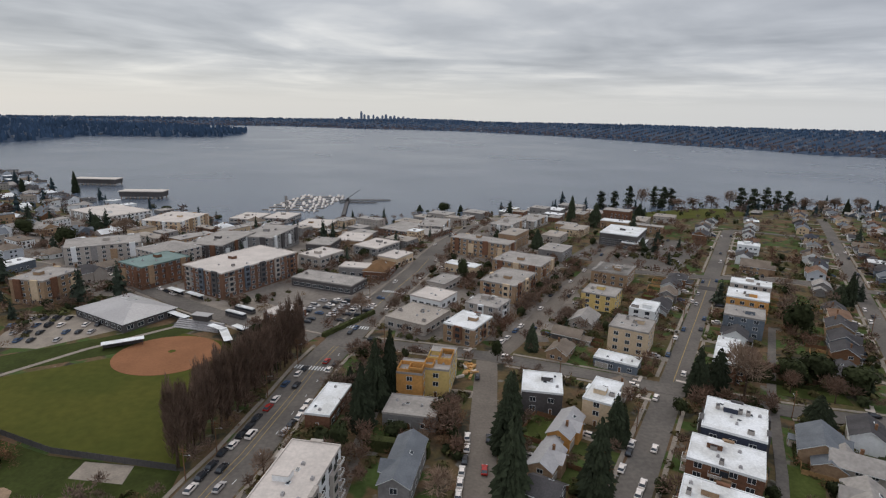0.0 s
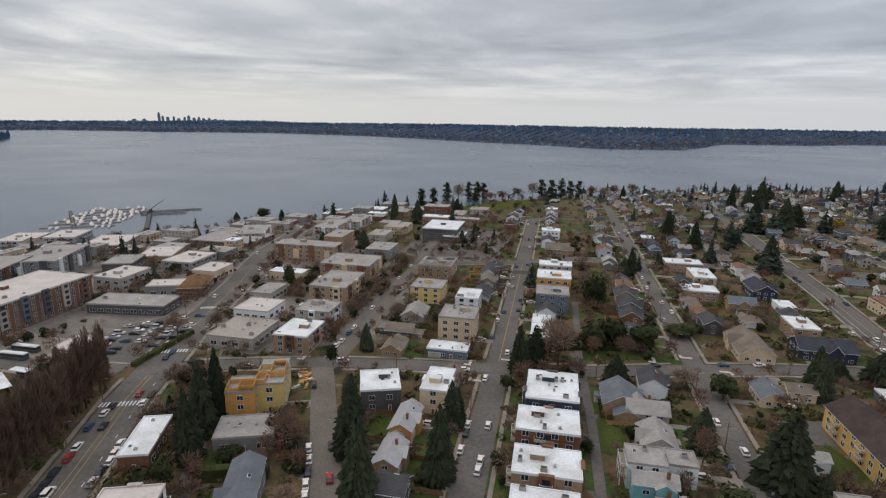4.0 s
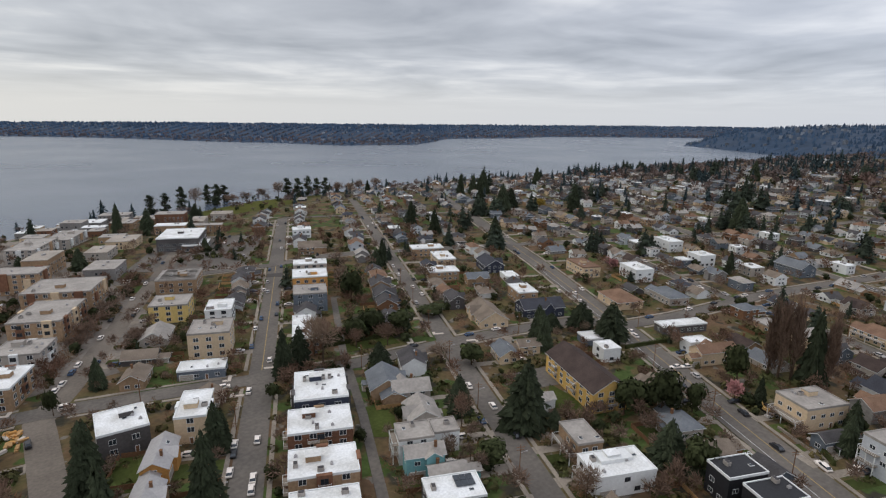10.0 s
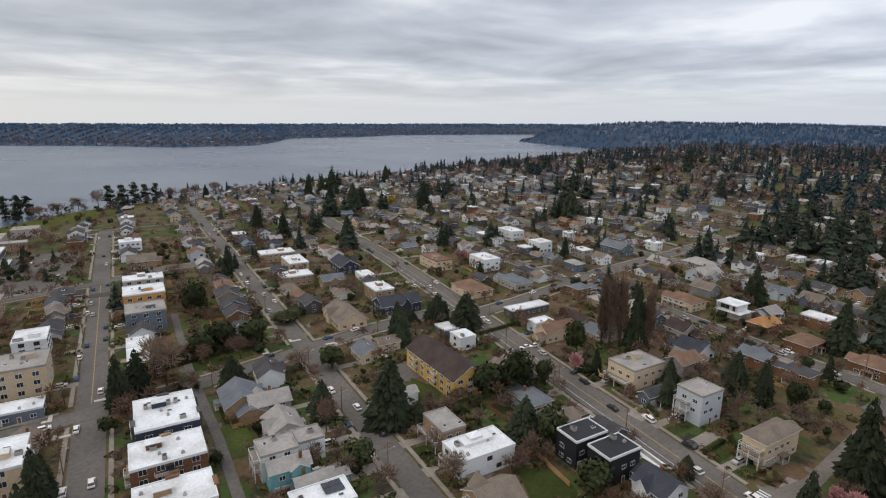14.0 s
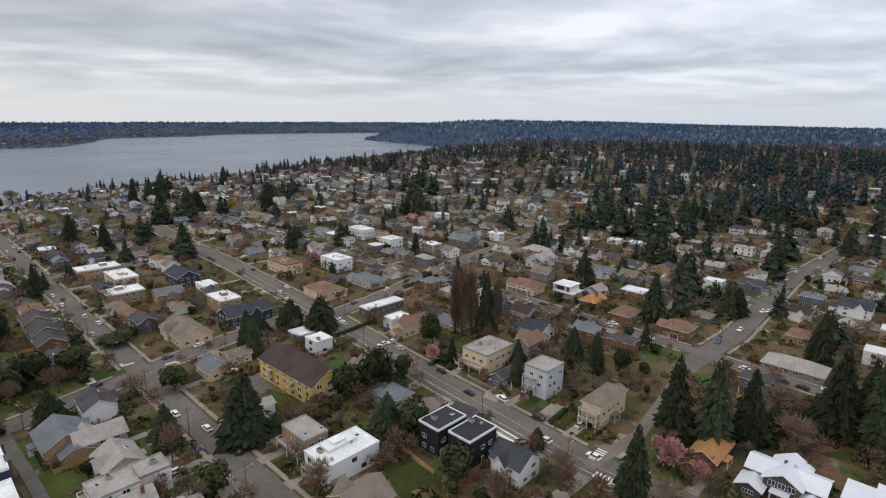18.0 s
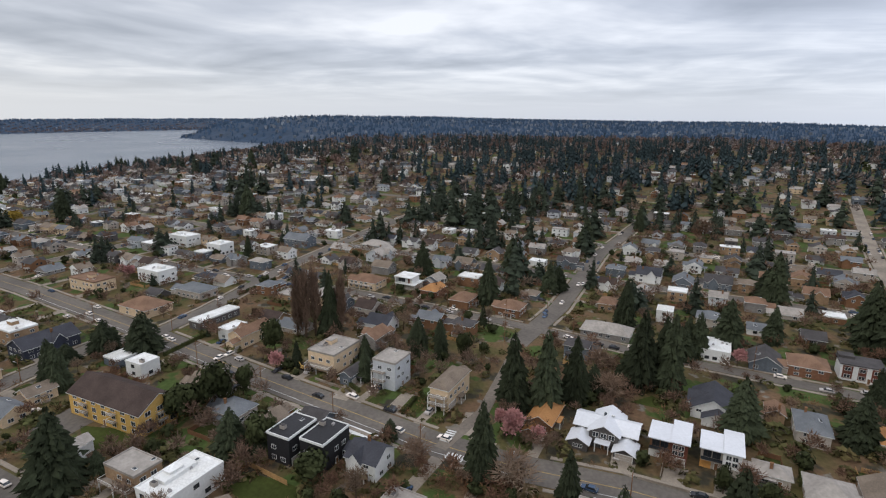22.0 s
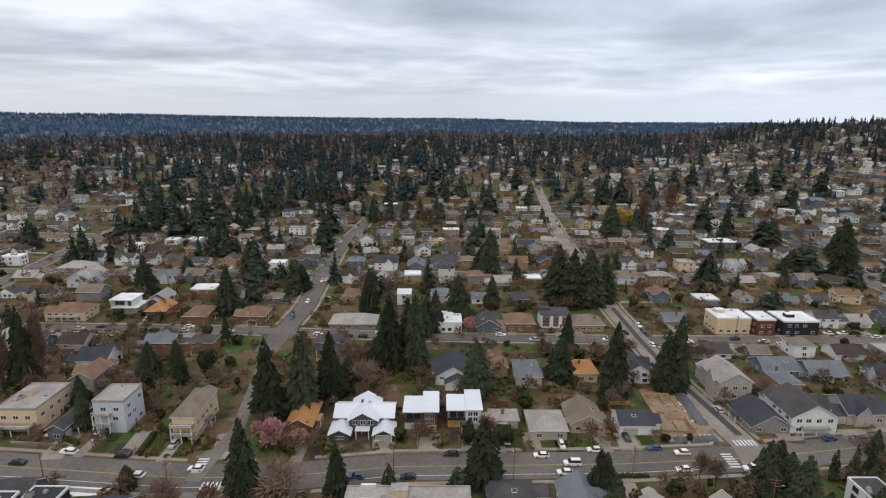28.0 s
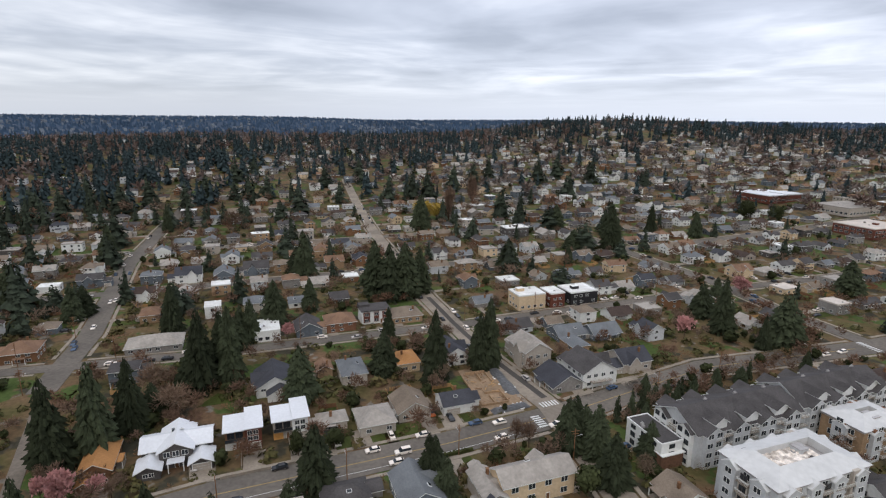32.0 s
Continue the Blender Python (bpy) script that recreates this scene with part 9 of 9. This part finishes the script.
tall_fir(348, 398, 21, 6.4)
tall_fir(237, 298, 15, 3.9)
tall_fir(330, 346, 19, 5.8)
tall_fir(359, 338, 24, 7.9)
tall_fir(422, 377, 25, 8.9)
tall_fir(429, 360, 25, 9.9)
tall_fir(479, 382, 21, 9.5)
tall_fir(589, 515, 34, 10.7)
tall_fir(660, 626, 19, 8.9)
tall_fir(666, 603, 15, 8.8)
tall_fir(657, 640, 13, 7.2)
tall_fir(779, 560, 25, 9.1)
tall_fir(322, 270, 21, 7.5)
tall_fir(492, 360, 22, 7.0)
tall_fir(628, 388, 19, 11.0)
tall_fir(374, 215, 20, 6.5)
tall_fir(413, 190, 16, 8.1)
tall_fir(1045, 613, 23, 11.0)
tall_fir(1157, 590, 28, 11.0)
tall_fir(1245, 598, 21, 11.0)
tall_fir(1036, 451, 23, 11.0)
tall_fir(927, 382, 29, 10.2)
tall_fir(890, 343, 30, 11.0)
tall_fir(1063, 366, 22, 11.0)
tall_fir(721, 214, 34, 11.0)
tall_fir(548, 157, 18, 9.2)
tall_fir(693, 226, 25, 8.3)
tall_fir(1238, 391, 18, 11.0)
tall_fir(659, 368, 19, 9.6)
tall_fir(320, 154, 8, 3.9)
tall_fir(419, 127, 9, 4.3)

# groves of tall firs: azimuth, distance, spread, trees
def grove(az, r, spread, n):
    cx, cy = r * math.sin(radians(az)), r * math.cos(radians(az))
    for _ in range(n if r < 600 else int(n * 0.2)):
        x, y = cx + RND.gauss(0, spread * 0.6), cy + RND.gauss(0, spread * 0.6)
        if float(shore_distance(x, y)) > 8 and not on_road(x, y, 2) and free(x, y, 0.5):
            plant("con", x, y, RND.uniform(0.85, 1.6), RND.uniform(1.0, 1.45))


grove(96, 520, 50, 26)
grove(101, 560, 55, 30)
grove(93, 640, 60, 40)
grove(106, 640, 60, 46)
grove(100, 760, 90, 90)
grove(110, 800, 90, 90)
grove(92, 820, 90, 60)
grove(104, 920, 110, 130)
grove(115, 930, 90, 110)
grove(86, 900, 60, 36)
grove(121, 880, 90, 80)
grove(126, 980, 110, 90)
grove(97, 1080, 120, 120)
grove(112, 1120, 140, 150)
grove(130, 780, 60, 40)
grove(134, 1000, 100, 80)
grove(140, 900, 70, 50)
grove(143, 1150, 120, 110)
grove(120, 1250, 160, 150)
grove(152, 1350, 140, 150)
grove(160, 1250, 130, 150)
grove(168, 1300, 120, 120)
grove(176, 1350, 120, 110)
grove(157, 1500, 150, 120)
grove(73, 560, 30, 12)
grove(80, 700, 40, 18)
grove(66, 620, 30, 10)
grove(60, 700, 40, 14)
grove(88, 430, 25, 9)
grove(99, 420, 22, 10)
grove(118, 520, 30, 12)
grove(127, 620, 40, 22)
grove(138, 640, 40, 20)
grove(150, 700, 40, 18)
grove(165, 620, 40, 14)
for x, y in place(3000, 900, 1950, 62, 190, 0, 0.9):
    k = RND.random()
    plant("con" if k < 0.19 else "bare" if k < 0.86 else "broad", x, y, RND.uniform(0.7, 1.4), 1.2)
for x, y in place(11500, 560, 1800, 56, 190, 0.2, 0.85):
    k = RND.random()
    if k < wooded_share(x, y):
        tall = RND.triangular(0.75, 1.75, 1.0)
        (con if math.hypot(x, y) < 600 else fir_far).append((x, y, tall * RND.uniform(1.05, 1.55), tall))
    elif k > 0.88:
        plant("bare", x, y, RND.uniform(0.9, 1.7), 1.25)
# firs along the bluff
for x, y in place(520, 600, 1500, 28, 84, 1.0):
    if float(shore_distance(x, y)) < 130:
        plant("con" if RND.random() < 0.45 else "bare", x, y, RND.uniform(0.5, 1.1))
def thicket(x0, y0, x1, y1, width, n, share=0.5):
    """A bank of brown brush and small bare trees."""
    for _ in range(n):
        t = RND.random()
        x, y = x0 + (x1 - x0) * t + RND.uniform(-0.5, 0.5) * width, y0 + (y1 - y0) * t + RND.uniform(-0.5, 0.5) * width
        if RND.random() < share:
            k = RND.uniform(1.0, 2.4)
            brush.append((x, y, k * 1.3, k))
        elif RND.random() < 0.75:
            plant("bare", x, y, RND.uniform(0.35, 0.75), 1.1)
        else:
            plant("broad", x, y, RND.uniform(0.35, 0.8))


thicket(24, 236, 98, 364, 7, 110)
thicket(-27, 218, -25, 128, 9, 90)
thicket(4, 146, 3, 174, 6, 40, 0.3)
thicket(180, -66, 196, -88, 22, 60, 0.35)
thicket(112, -40, 138, -4, 8, 40, 0.6)
thicket(62, -186, 16, -282, 8, 80, 0.6)
thicket(-86, 238, -60, 222, 5, 30)
thicket(95, 40, 125, 10, 14, 50)
thicket(120, 205, 150, 190, 10, 40)
thicket(88, 165, 98, 184, 5, 24)
thicket(148, 86, 160, 80, 10, 24)
thicket(86, 100, 66, 70, 4, 20)
thicket(-90, 300, -30, 420, 10, 60)
thicket(-150, 150, -120, 135, 8, 40, 0.8)
thicket(104, 176, 122, 170, 4, 16, 0.3)
thicket(250, 20, 300, -10, 14, 40)
thicket(60, 250, 66, 262, 8, 20)
thicket(225, 340, 160, 235, 5, 40)
thicket(-200, 262, -150, 258, 6, 40)
thicket(-160, 310, -120, 296, 6, 20)
thicket(14, 300, 30, 350, 10, 40)
thicket(48, 320, 90, 380, 8, 40)
# street trees downtown
for i in (0, 1, 10, 17):
    for p in resample(STREETS[i][1], 8):
        for sd in (-1, 1):
            x, y = p.x + sd * (STREETS[i][2] / 2 + 2.5), p.y + RND.uniform(-2, 2)
            if (y > 215 or x < -50) and RND.random() < 0.7 and not on_road(x, y, 0.5) and free(x, y, 0.2):
                plant("bare", x, y, RND.uniform(0.45, 0.8))
woods("far_conifers", con, P_CON, NEEDLEFAR, "dark green firs rising among the houses")
# the ridge firs carry bluish haze in their needle colour
woods("far_conifers", fir_far, P_FIR, HAZENEEDLE, "dark green fir woods on the ridge")
woods("far_bare_trees", bare, P_BARE, TWIGFAR, "leafless brown and reddish trees among the houses")
woods("far_bare_trees", bare_mid, P_BAREMID, TWIGFAR, "leafless brown trees among farther houses")
woods("far_bare_trees", bare_far, P_BAREFAR, TWIGRIDGE, "distant leafless brown trees")
woods("far_evergreens", [q for q in broad if math.hypot(q[0], q[1]) > 480], P_BROADFAR, BROAD, "broad dark evergreens among distant houses")
woods("far_evergreens", [q for q in broad if math.hypot(q[0], q[1]) <= 480], P_BROAD, BROAD, "broad dark evergreens among the houses")
woods("brush", brush, P_BRUSH, BRUSH, "brown leafless garden brush")
woods("shrubs", shrub, P_SHRUB, SHRUBFAR, "green and brown garden shrubs")

# ---- the far side: hills across the lake, headlands, a city skyline ----
def headland(name, front, depth, top, label, rough=8.0, flat=0.0):
    """A wooded hill behind a shore line given as azimuth, distance and crest height."""
    cols, rows = 140, 9
    az0, az1 = front[0][0], front[-1][0]
    v, f = [], []
    for i in range(cols + 1):
        az = az0 + (az1 - az0) * i / cols
        r0 = float(np.interp(az, [p[0] for p in front], [p[1] for p in front]))
        hz = float(np.interp(az, [p[0] for p in front], [p[2] for p in front]))
        for j in range(rows + 1):
            k = j / rows
            r = r0 + depth * k
            z = LAKE - 0.5 + (hz - LAKE) * math.sin(min(1, max(0.06, (k - flat) / (1 - flat)) * 1.25) * math.pi / 2) + rough * 0.35 * noise.noise((az * 0.9, k * 5, 3)) * (0.2 + k)
            if j == 0:
                z = LAKE - 2
            v.append((r * math.sin(radians(az)), r * math.cos(radians(az)), z))
    for i in range(cols):
        for j in range(rows):
            a = i * (rows + 1) + j
            f.append((a, a + 1, a + rows + 2, a + rows + 1))
    f = [tuple(reversed(q)) for q in f]
    # the hill's blue is distance haze put into its base colour
    me = mesh_from(name, v, f, HAZEWOOD)
    me.polygons.foreach_set("use_smooth", [True] * len(f))
    tagged(new(name, me), label, "hills", kind="structure")
    return v, cols, rows


def wooded(ridge, n, lo, hi, houses=0.0, bare=0.0):
    v, cols, rows = ridge
    trees_, roofs = [], []
    P = [proto(Solid().add([(1, 0, 0), (-0.5, 0.87, 0), (-0.5, -0.87, 0), (0, 0, 1)], [(0, 1, 3), (1, 2, 3), (2, 0, 3)])),
         proto(Solid().add([(1, 0, 0), (0, 1, 0), (-1, 0, 0), (0, -1, 0), (0.7, 0, 0.6), (-0.3, 0.6, 0.65), (-0.3, -0.6, 0.6), (0, 0, 1)], [(0, 1, 5, 4), (1, 2, 5), (2, 3, 6, 5), (3, 0, 4, 6), (4, 5, 7), (5, 6, 7), (6, 4, 7)]))]
    for _ in range(n):
        i, j = RND.randrange(cols), RND.randrange(rows)
        p = Vector(v[i * (rows + 1) + j]).lerp(Vector(v[(i + 1) * (rows + 1) + j + 1]), RND.random())
        if p.z < LAKE + 0.5:
            continue
        if RND.random() < houses:
            w = RND.uniform(6, 14)
            s = Solid().box(-w / 2, -5, -3, w / 2, 5, RND.uniform(4, 8))
            q = np.array(s.v) + np.array(p)
            roofs.append((q, s.f, [0] * len(s.f)))
        else:
            pv, pf = RND.choice(P)
            k = 0.62 + 0.5 * noise.noise((p.x * 0.006, p.y * 0.006, 3)) + 0.38 * RND.random()
            h, r = (lo + (hi - lo) * k), RND.uniform(4.5, 8.5)
            brown = RND.random() < (bare if j < rows * 0.45 else bare * 0.15)
            trees_.append((np.stack([p.x + pv[:, 0] * r, p.y + pv[:, 1] * r, p.z - 2 + pv[:, 2] * (h * 0.7 if brown else h)], 1), pf, [1 if brown else 0] * len(pf)))
    joined("far_woods", trees_, "blue-green woods on the hills across the lake", "woods", [HAZECONIFER, FARBARE])
    if roofs:
        joined("far_shore_houses", roofs, "pale specks of houses on the far shore", "houses", [HAZETOWN])


west = headland("backdrop", [(-60, 3000, 20), (-40, 3300, 18), (-21, 3660, 16), (-16, 3670, 18), (-8, 3355, 24), (1, 3261, 25), (12.3, 2868, 33), (17.8, 2628, 40), (22.6, 2408, 42), (27.7, 2330, 43), (34.2, 2127, 44), (41.5, 2229, 43), (43.5, 2500, 40), (44.8, 2900, 38), (52, 3150, 38), (55, 3467, 40), (68, 4000, 46), (74, 4000, 48)], 880, 50, "wooded hills and suburbs on the far lake shore", 6.0, 0.34)
wooded(west, 14000, 6, 15, 0.05, 0.8)
back = headland("backdrop", [(-60, 4250, 26), (-38, 4300, 12), (-20, 4300, 10), (-10, 4400, 16), (-4, 4400, 30), (1, 4400, 30), (5, 4400, 16), (10, 4400, 20), (30, 4300, 22), (45, 4300, 32), (60, 4400, 42), (70, 4400, 48), (80, 4500, 50)], 420, 60, "distant blue ridge")
wooded(back, 2600, 7, 13)
east = headland("backdrop", [(84, 4300, 56), (92, 4300, 62), (101, 4300, 68), (107, 4300, 62), (112, 4300, 50), (116.5, 4300, 46), (117.6, 4300, 60), (119, 4300, 70), (120.3, 4300, 62), (122, 4300, 54), (124, 4300, 44), (132, 4300, 46), (143, 4300, 56), (150, 4300, 62), (175, 4300, 70), (192, 4300, 70)], 420, 60, "distant blue wooded ridge inland")
wooded(east, 5200, 7, 14, 0.04)
left = headland("backdrop", [(-60, 1900, 20), (-38.3, 2038, 14), (-36, 2110, 8), (-33.2, 2300, -9)], 260, 40, "dark wooded headland with houses")
wooded(left, 800, 12, 26, 0.08)
mid = headland("backdrop", [(-50, 2700, 30), (-34.9, 2460, 22), (-26, 2299, 13), (-21.6, 2301, 5), (-19.8, 2480, -6), (-19.2, 2658, -11)], 330, 60, "dark wooded point with houses on its tip")
wooded(mid, 1400, 12, 24, 0.05)
# firs and houses over the hills to the north
hills = []
hroof = []
for x, y in place(15000, 1800, 4200, 62, 190, 0, 0.8):
    h, r = RND.uniform(9, 17), RND.uniform(4.5, 8)
    z = ground(x, y)
    if RND.random() < (0.16 if noise.noise((x * 0.003, y * 0.003, 1)) > 0.05 else 0.03) and math.hypot(x, y) < 3600:
        w = RND.uniform(7, 13)
        s = Solid().box(x - w / 2, y - 5, z - 3, x + w / 2, y + 5, z + RND.uniform(7, 12))
        hroof.append((np.array(s.v), s.f, [0] * len(s.f)))
    else:
        hills.append((np.array([(x + r, y, z - 2), (x - r / 2, y + r * 0.87, z - 2), (x - r / 2, y - r * 0.87, z - 2), (x, y, z + h)]), [(0, 1, 3), (1, 2, 3), (2, 0, 3)], [0, 0, 0]))
joined("far_woods", hills, "blue-green woods on the northern hills", "woods", [HAZECONIFER])
joined("far_shore_houses", hroof, "pale specks of houses on the northern hills", "houses", [HAZETOWN])

# skyline
for az, h, w in ((-8.2, 62, 17), (-7.9, 40, 16), (-7.5, 34, 20), (-7.0, 38, 14), (-6.6, 26, 22), (-6.1, 34, 16), (-5.75, 44, 18), (-5.3, 30, 22), (-4.9, 36, 16), (-4.5, 27, 20), (-4.0, 30, 16), (-3.5, 22, 26), (-9.4, 20, 22), (-10.2, 18, 26), (-2.8, 20, 22), (-2.0, 16, 30), (18.1, 26, 26)):
    r = 4150 if az < 10 else 3300
    x, y = r * math.sin(radians(az)), r * math.cos(radians(az))
    tower = thing("tower", pose(x, y, 26 if az < 10 else 22, 0, 0, -az), "hazy blue-grey office tower of a distant city", "tower", "city skyline")
    s = Solid().box(-w / 2, -w / 2, -14, w / 2, w / 2, h * 0.8).box(-w * 0.38, -w * 0.38, h * 0.8, w * 0.38, w * 0.38, h * 0.95)
    part("shaft", s.mesh("shaft", SKYLINE), tower)
    part("top", Solid().box(-w * 0.2, -w * 0.2, h * 0.95, w * 0.2, w * 0.2, h, 0, w * 0.03).mesh("top", SKYLINE), tower)

# ---- marina and piers ----
hull = Solid()
L = 9.0
prof = [(-L / 2, 1.3), (L * 0.25, 1.4), (L / 2, 0.05), (L * 0.25, -1.4), (-L / 2, -1.3)]
hull.add([(x, y, 0.9) for x, y in prof] + [(x * 0.9, y * 0.7, -0.3) for x, y in prof], [(4, 3, 2, 1, 0), (5, 6, 7, 8, 9)] + [(k, (k + 1) % 5, 5 + (k + 1) % 5, 5 + k) for k in range(5)])
hull_me = hull.mesh("hull", PAINTS["white"])
cabin_me = Solid().box(-2.8, -1.0, 0.9, 1.6, 1.0, 2.3, 0, 0.25).mesh("cabin", PAINTS["white"])
for row in range(7):
    y0 = 622 + row * 17
    dock = tagged(new("pier", Solid().box(-205 + row * 3, y0 - 1, LAKE - 1, -140 + row * 2, y0 + 1, LAKE + 0.8).mesh("pier", CONCRETE)), "floating marina dock", "dock", kind="structure")
    for k in range(11):
        for sd in (-1, 1):
            if RND.random() < 0.5:
                boat = thing("motor_boat", pose(-200 + row * 3 + k * 5.6, y0 + sd * 5.8, LAKE + 0.1, 0, 0, 90 * sd) @ Matrix.Diagonal((RND.uniform(0.8, 1.15),) * 3 + (1,)), "white motor boat moored in the marina", "boat", "boats in the marina")
                part("hull", hull_me, boat), part("cabin", cabin_me, boat)
for pts, w, label in (([(-107, 596), (-120, 700)], 4, "timber pier out into the lake"), ([(-130, 698), (-66, 706)], 5, "timber pier head with pilings"), ([(-126, 680), (-80, 684)], 4, "timber pier arm"), ([(-165, 585), (-205, 720)], 3, "breakwater of the marina")):
    v, f = [], []
    a, b = Vector(pts[0]), Vector(pts[1])
    d = (b - a)
    n = Vector((-d.y, d.x)).normalized() * w / 2
    s = Solid().add([(*(a - n), LAKE + 1.2), (*(b - n), LAKE + 1.2), (*(b + n), LAKE + 1.2), (*(a + n), LAKE + 1.2), (*(a - n), LAKE + 0.7), (*(b - n), LAKE + 0.7), (*(b + n), LAKE + 0.7), (*(a + n), LAKE + 0.7)], [(0, 1, 2, 3), (7, 6, 5, 4), (0, 4, 5, 1), (1, 5, 6, 2), (2, 6, 7, 3), (3, 7, 4, 0)])
    for k in range(int(d.length / 7)):
        p = a + d * (k / (d.length / 7))
        for sd in (-1, 1):
            q = p + n * sd
            s.tube((q.x, q.y, LAKE - 3), (q.x, q.y, LAKE + 2.6), 0.25, 0.22, 6)
    tagged(new("pier", s.mesh("pier", WALL["darkgrey"])), label, "pier", kind="structure")
crane = thing("crane", pose(-118, 690, LAKE + 1.2), "harbour crane with a raised boom on the pier", "crane")
part("base", Solid().box(-2, -2, 0, 2, 2, 3.6, 0, 0.4).mesh("base", DARKTRIM), crane)
part("boom", Solid().tube((0, 0, 3.5), (14, 12, 13), 0.5, 0.3, 6).mesh("boom", DARKTRIM), crane)
for x, y, a, w in ((-500, 800, 58, 62), (-375, 690, 62, 52)):
    z = LAKE + 0.5
    hall = thing("pier_building", pose(x, y, z, 0, 0, a - 90 + 32), "long flat-roofed building on piles over the lake", "pier building", "pier buildings")
    part("wall", Solid().box(-w / 2, -9, 2, w / 2, 9, 8).mesh("wall", WALL["darkgrey"]), hall)
    part("roof", Solid().box(-w / 2 - 1, -10, 8, w / 2 + 1, 10, 9).mesh("roof", TOP["dullwhite"]), hall)
    for k in range(10):
        for sd in (-8, 8):
            part("pile", Solid().tube((-w / 2 + 2 + k * (w - 4) / 9, sd, -3), (-w / 2 + 2 + k * (w - 4) / 9, sd, 2.2), 0.5, 0.5, 6).mesh("pile", WALL["brown"]), hall)
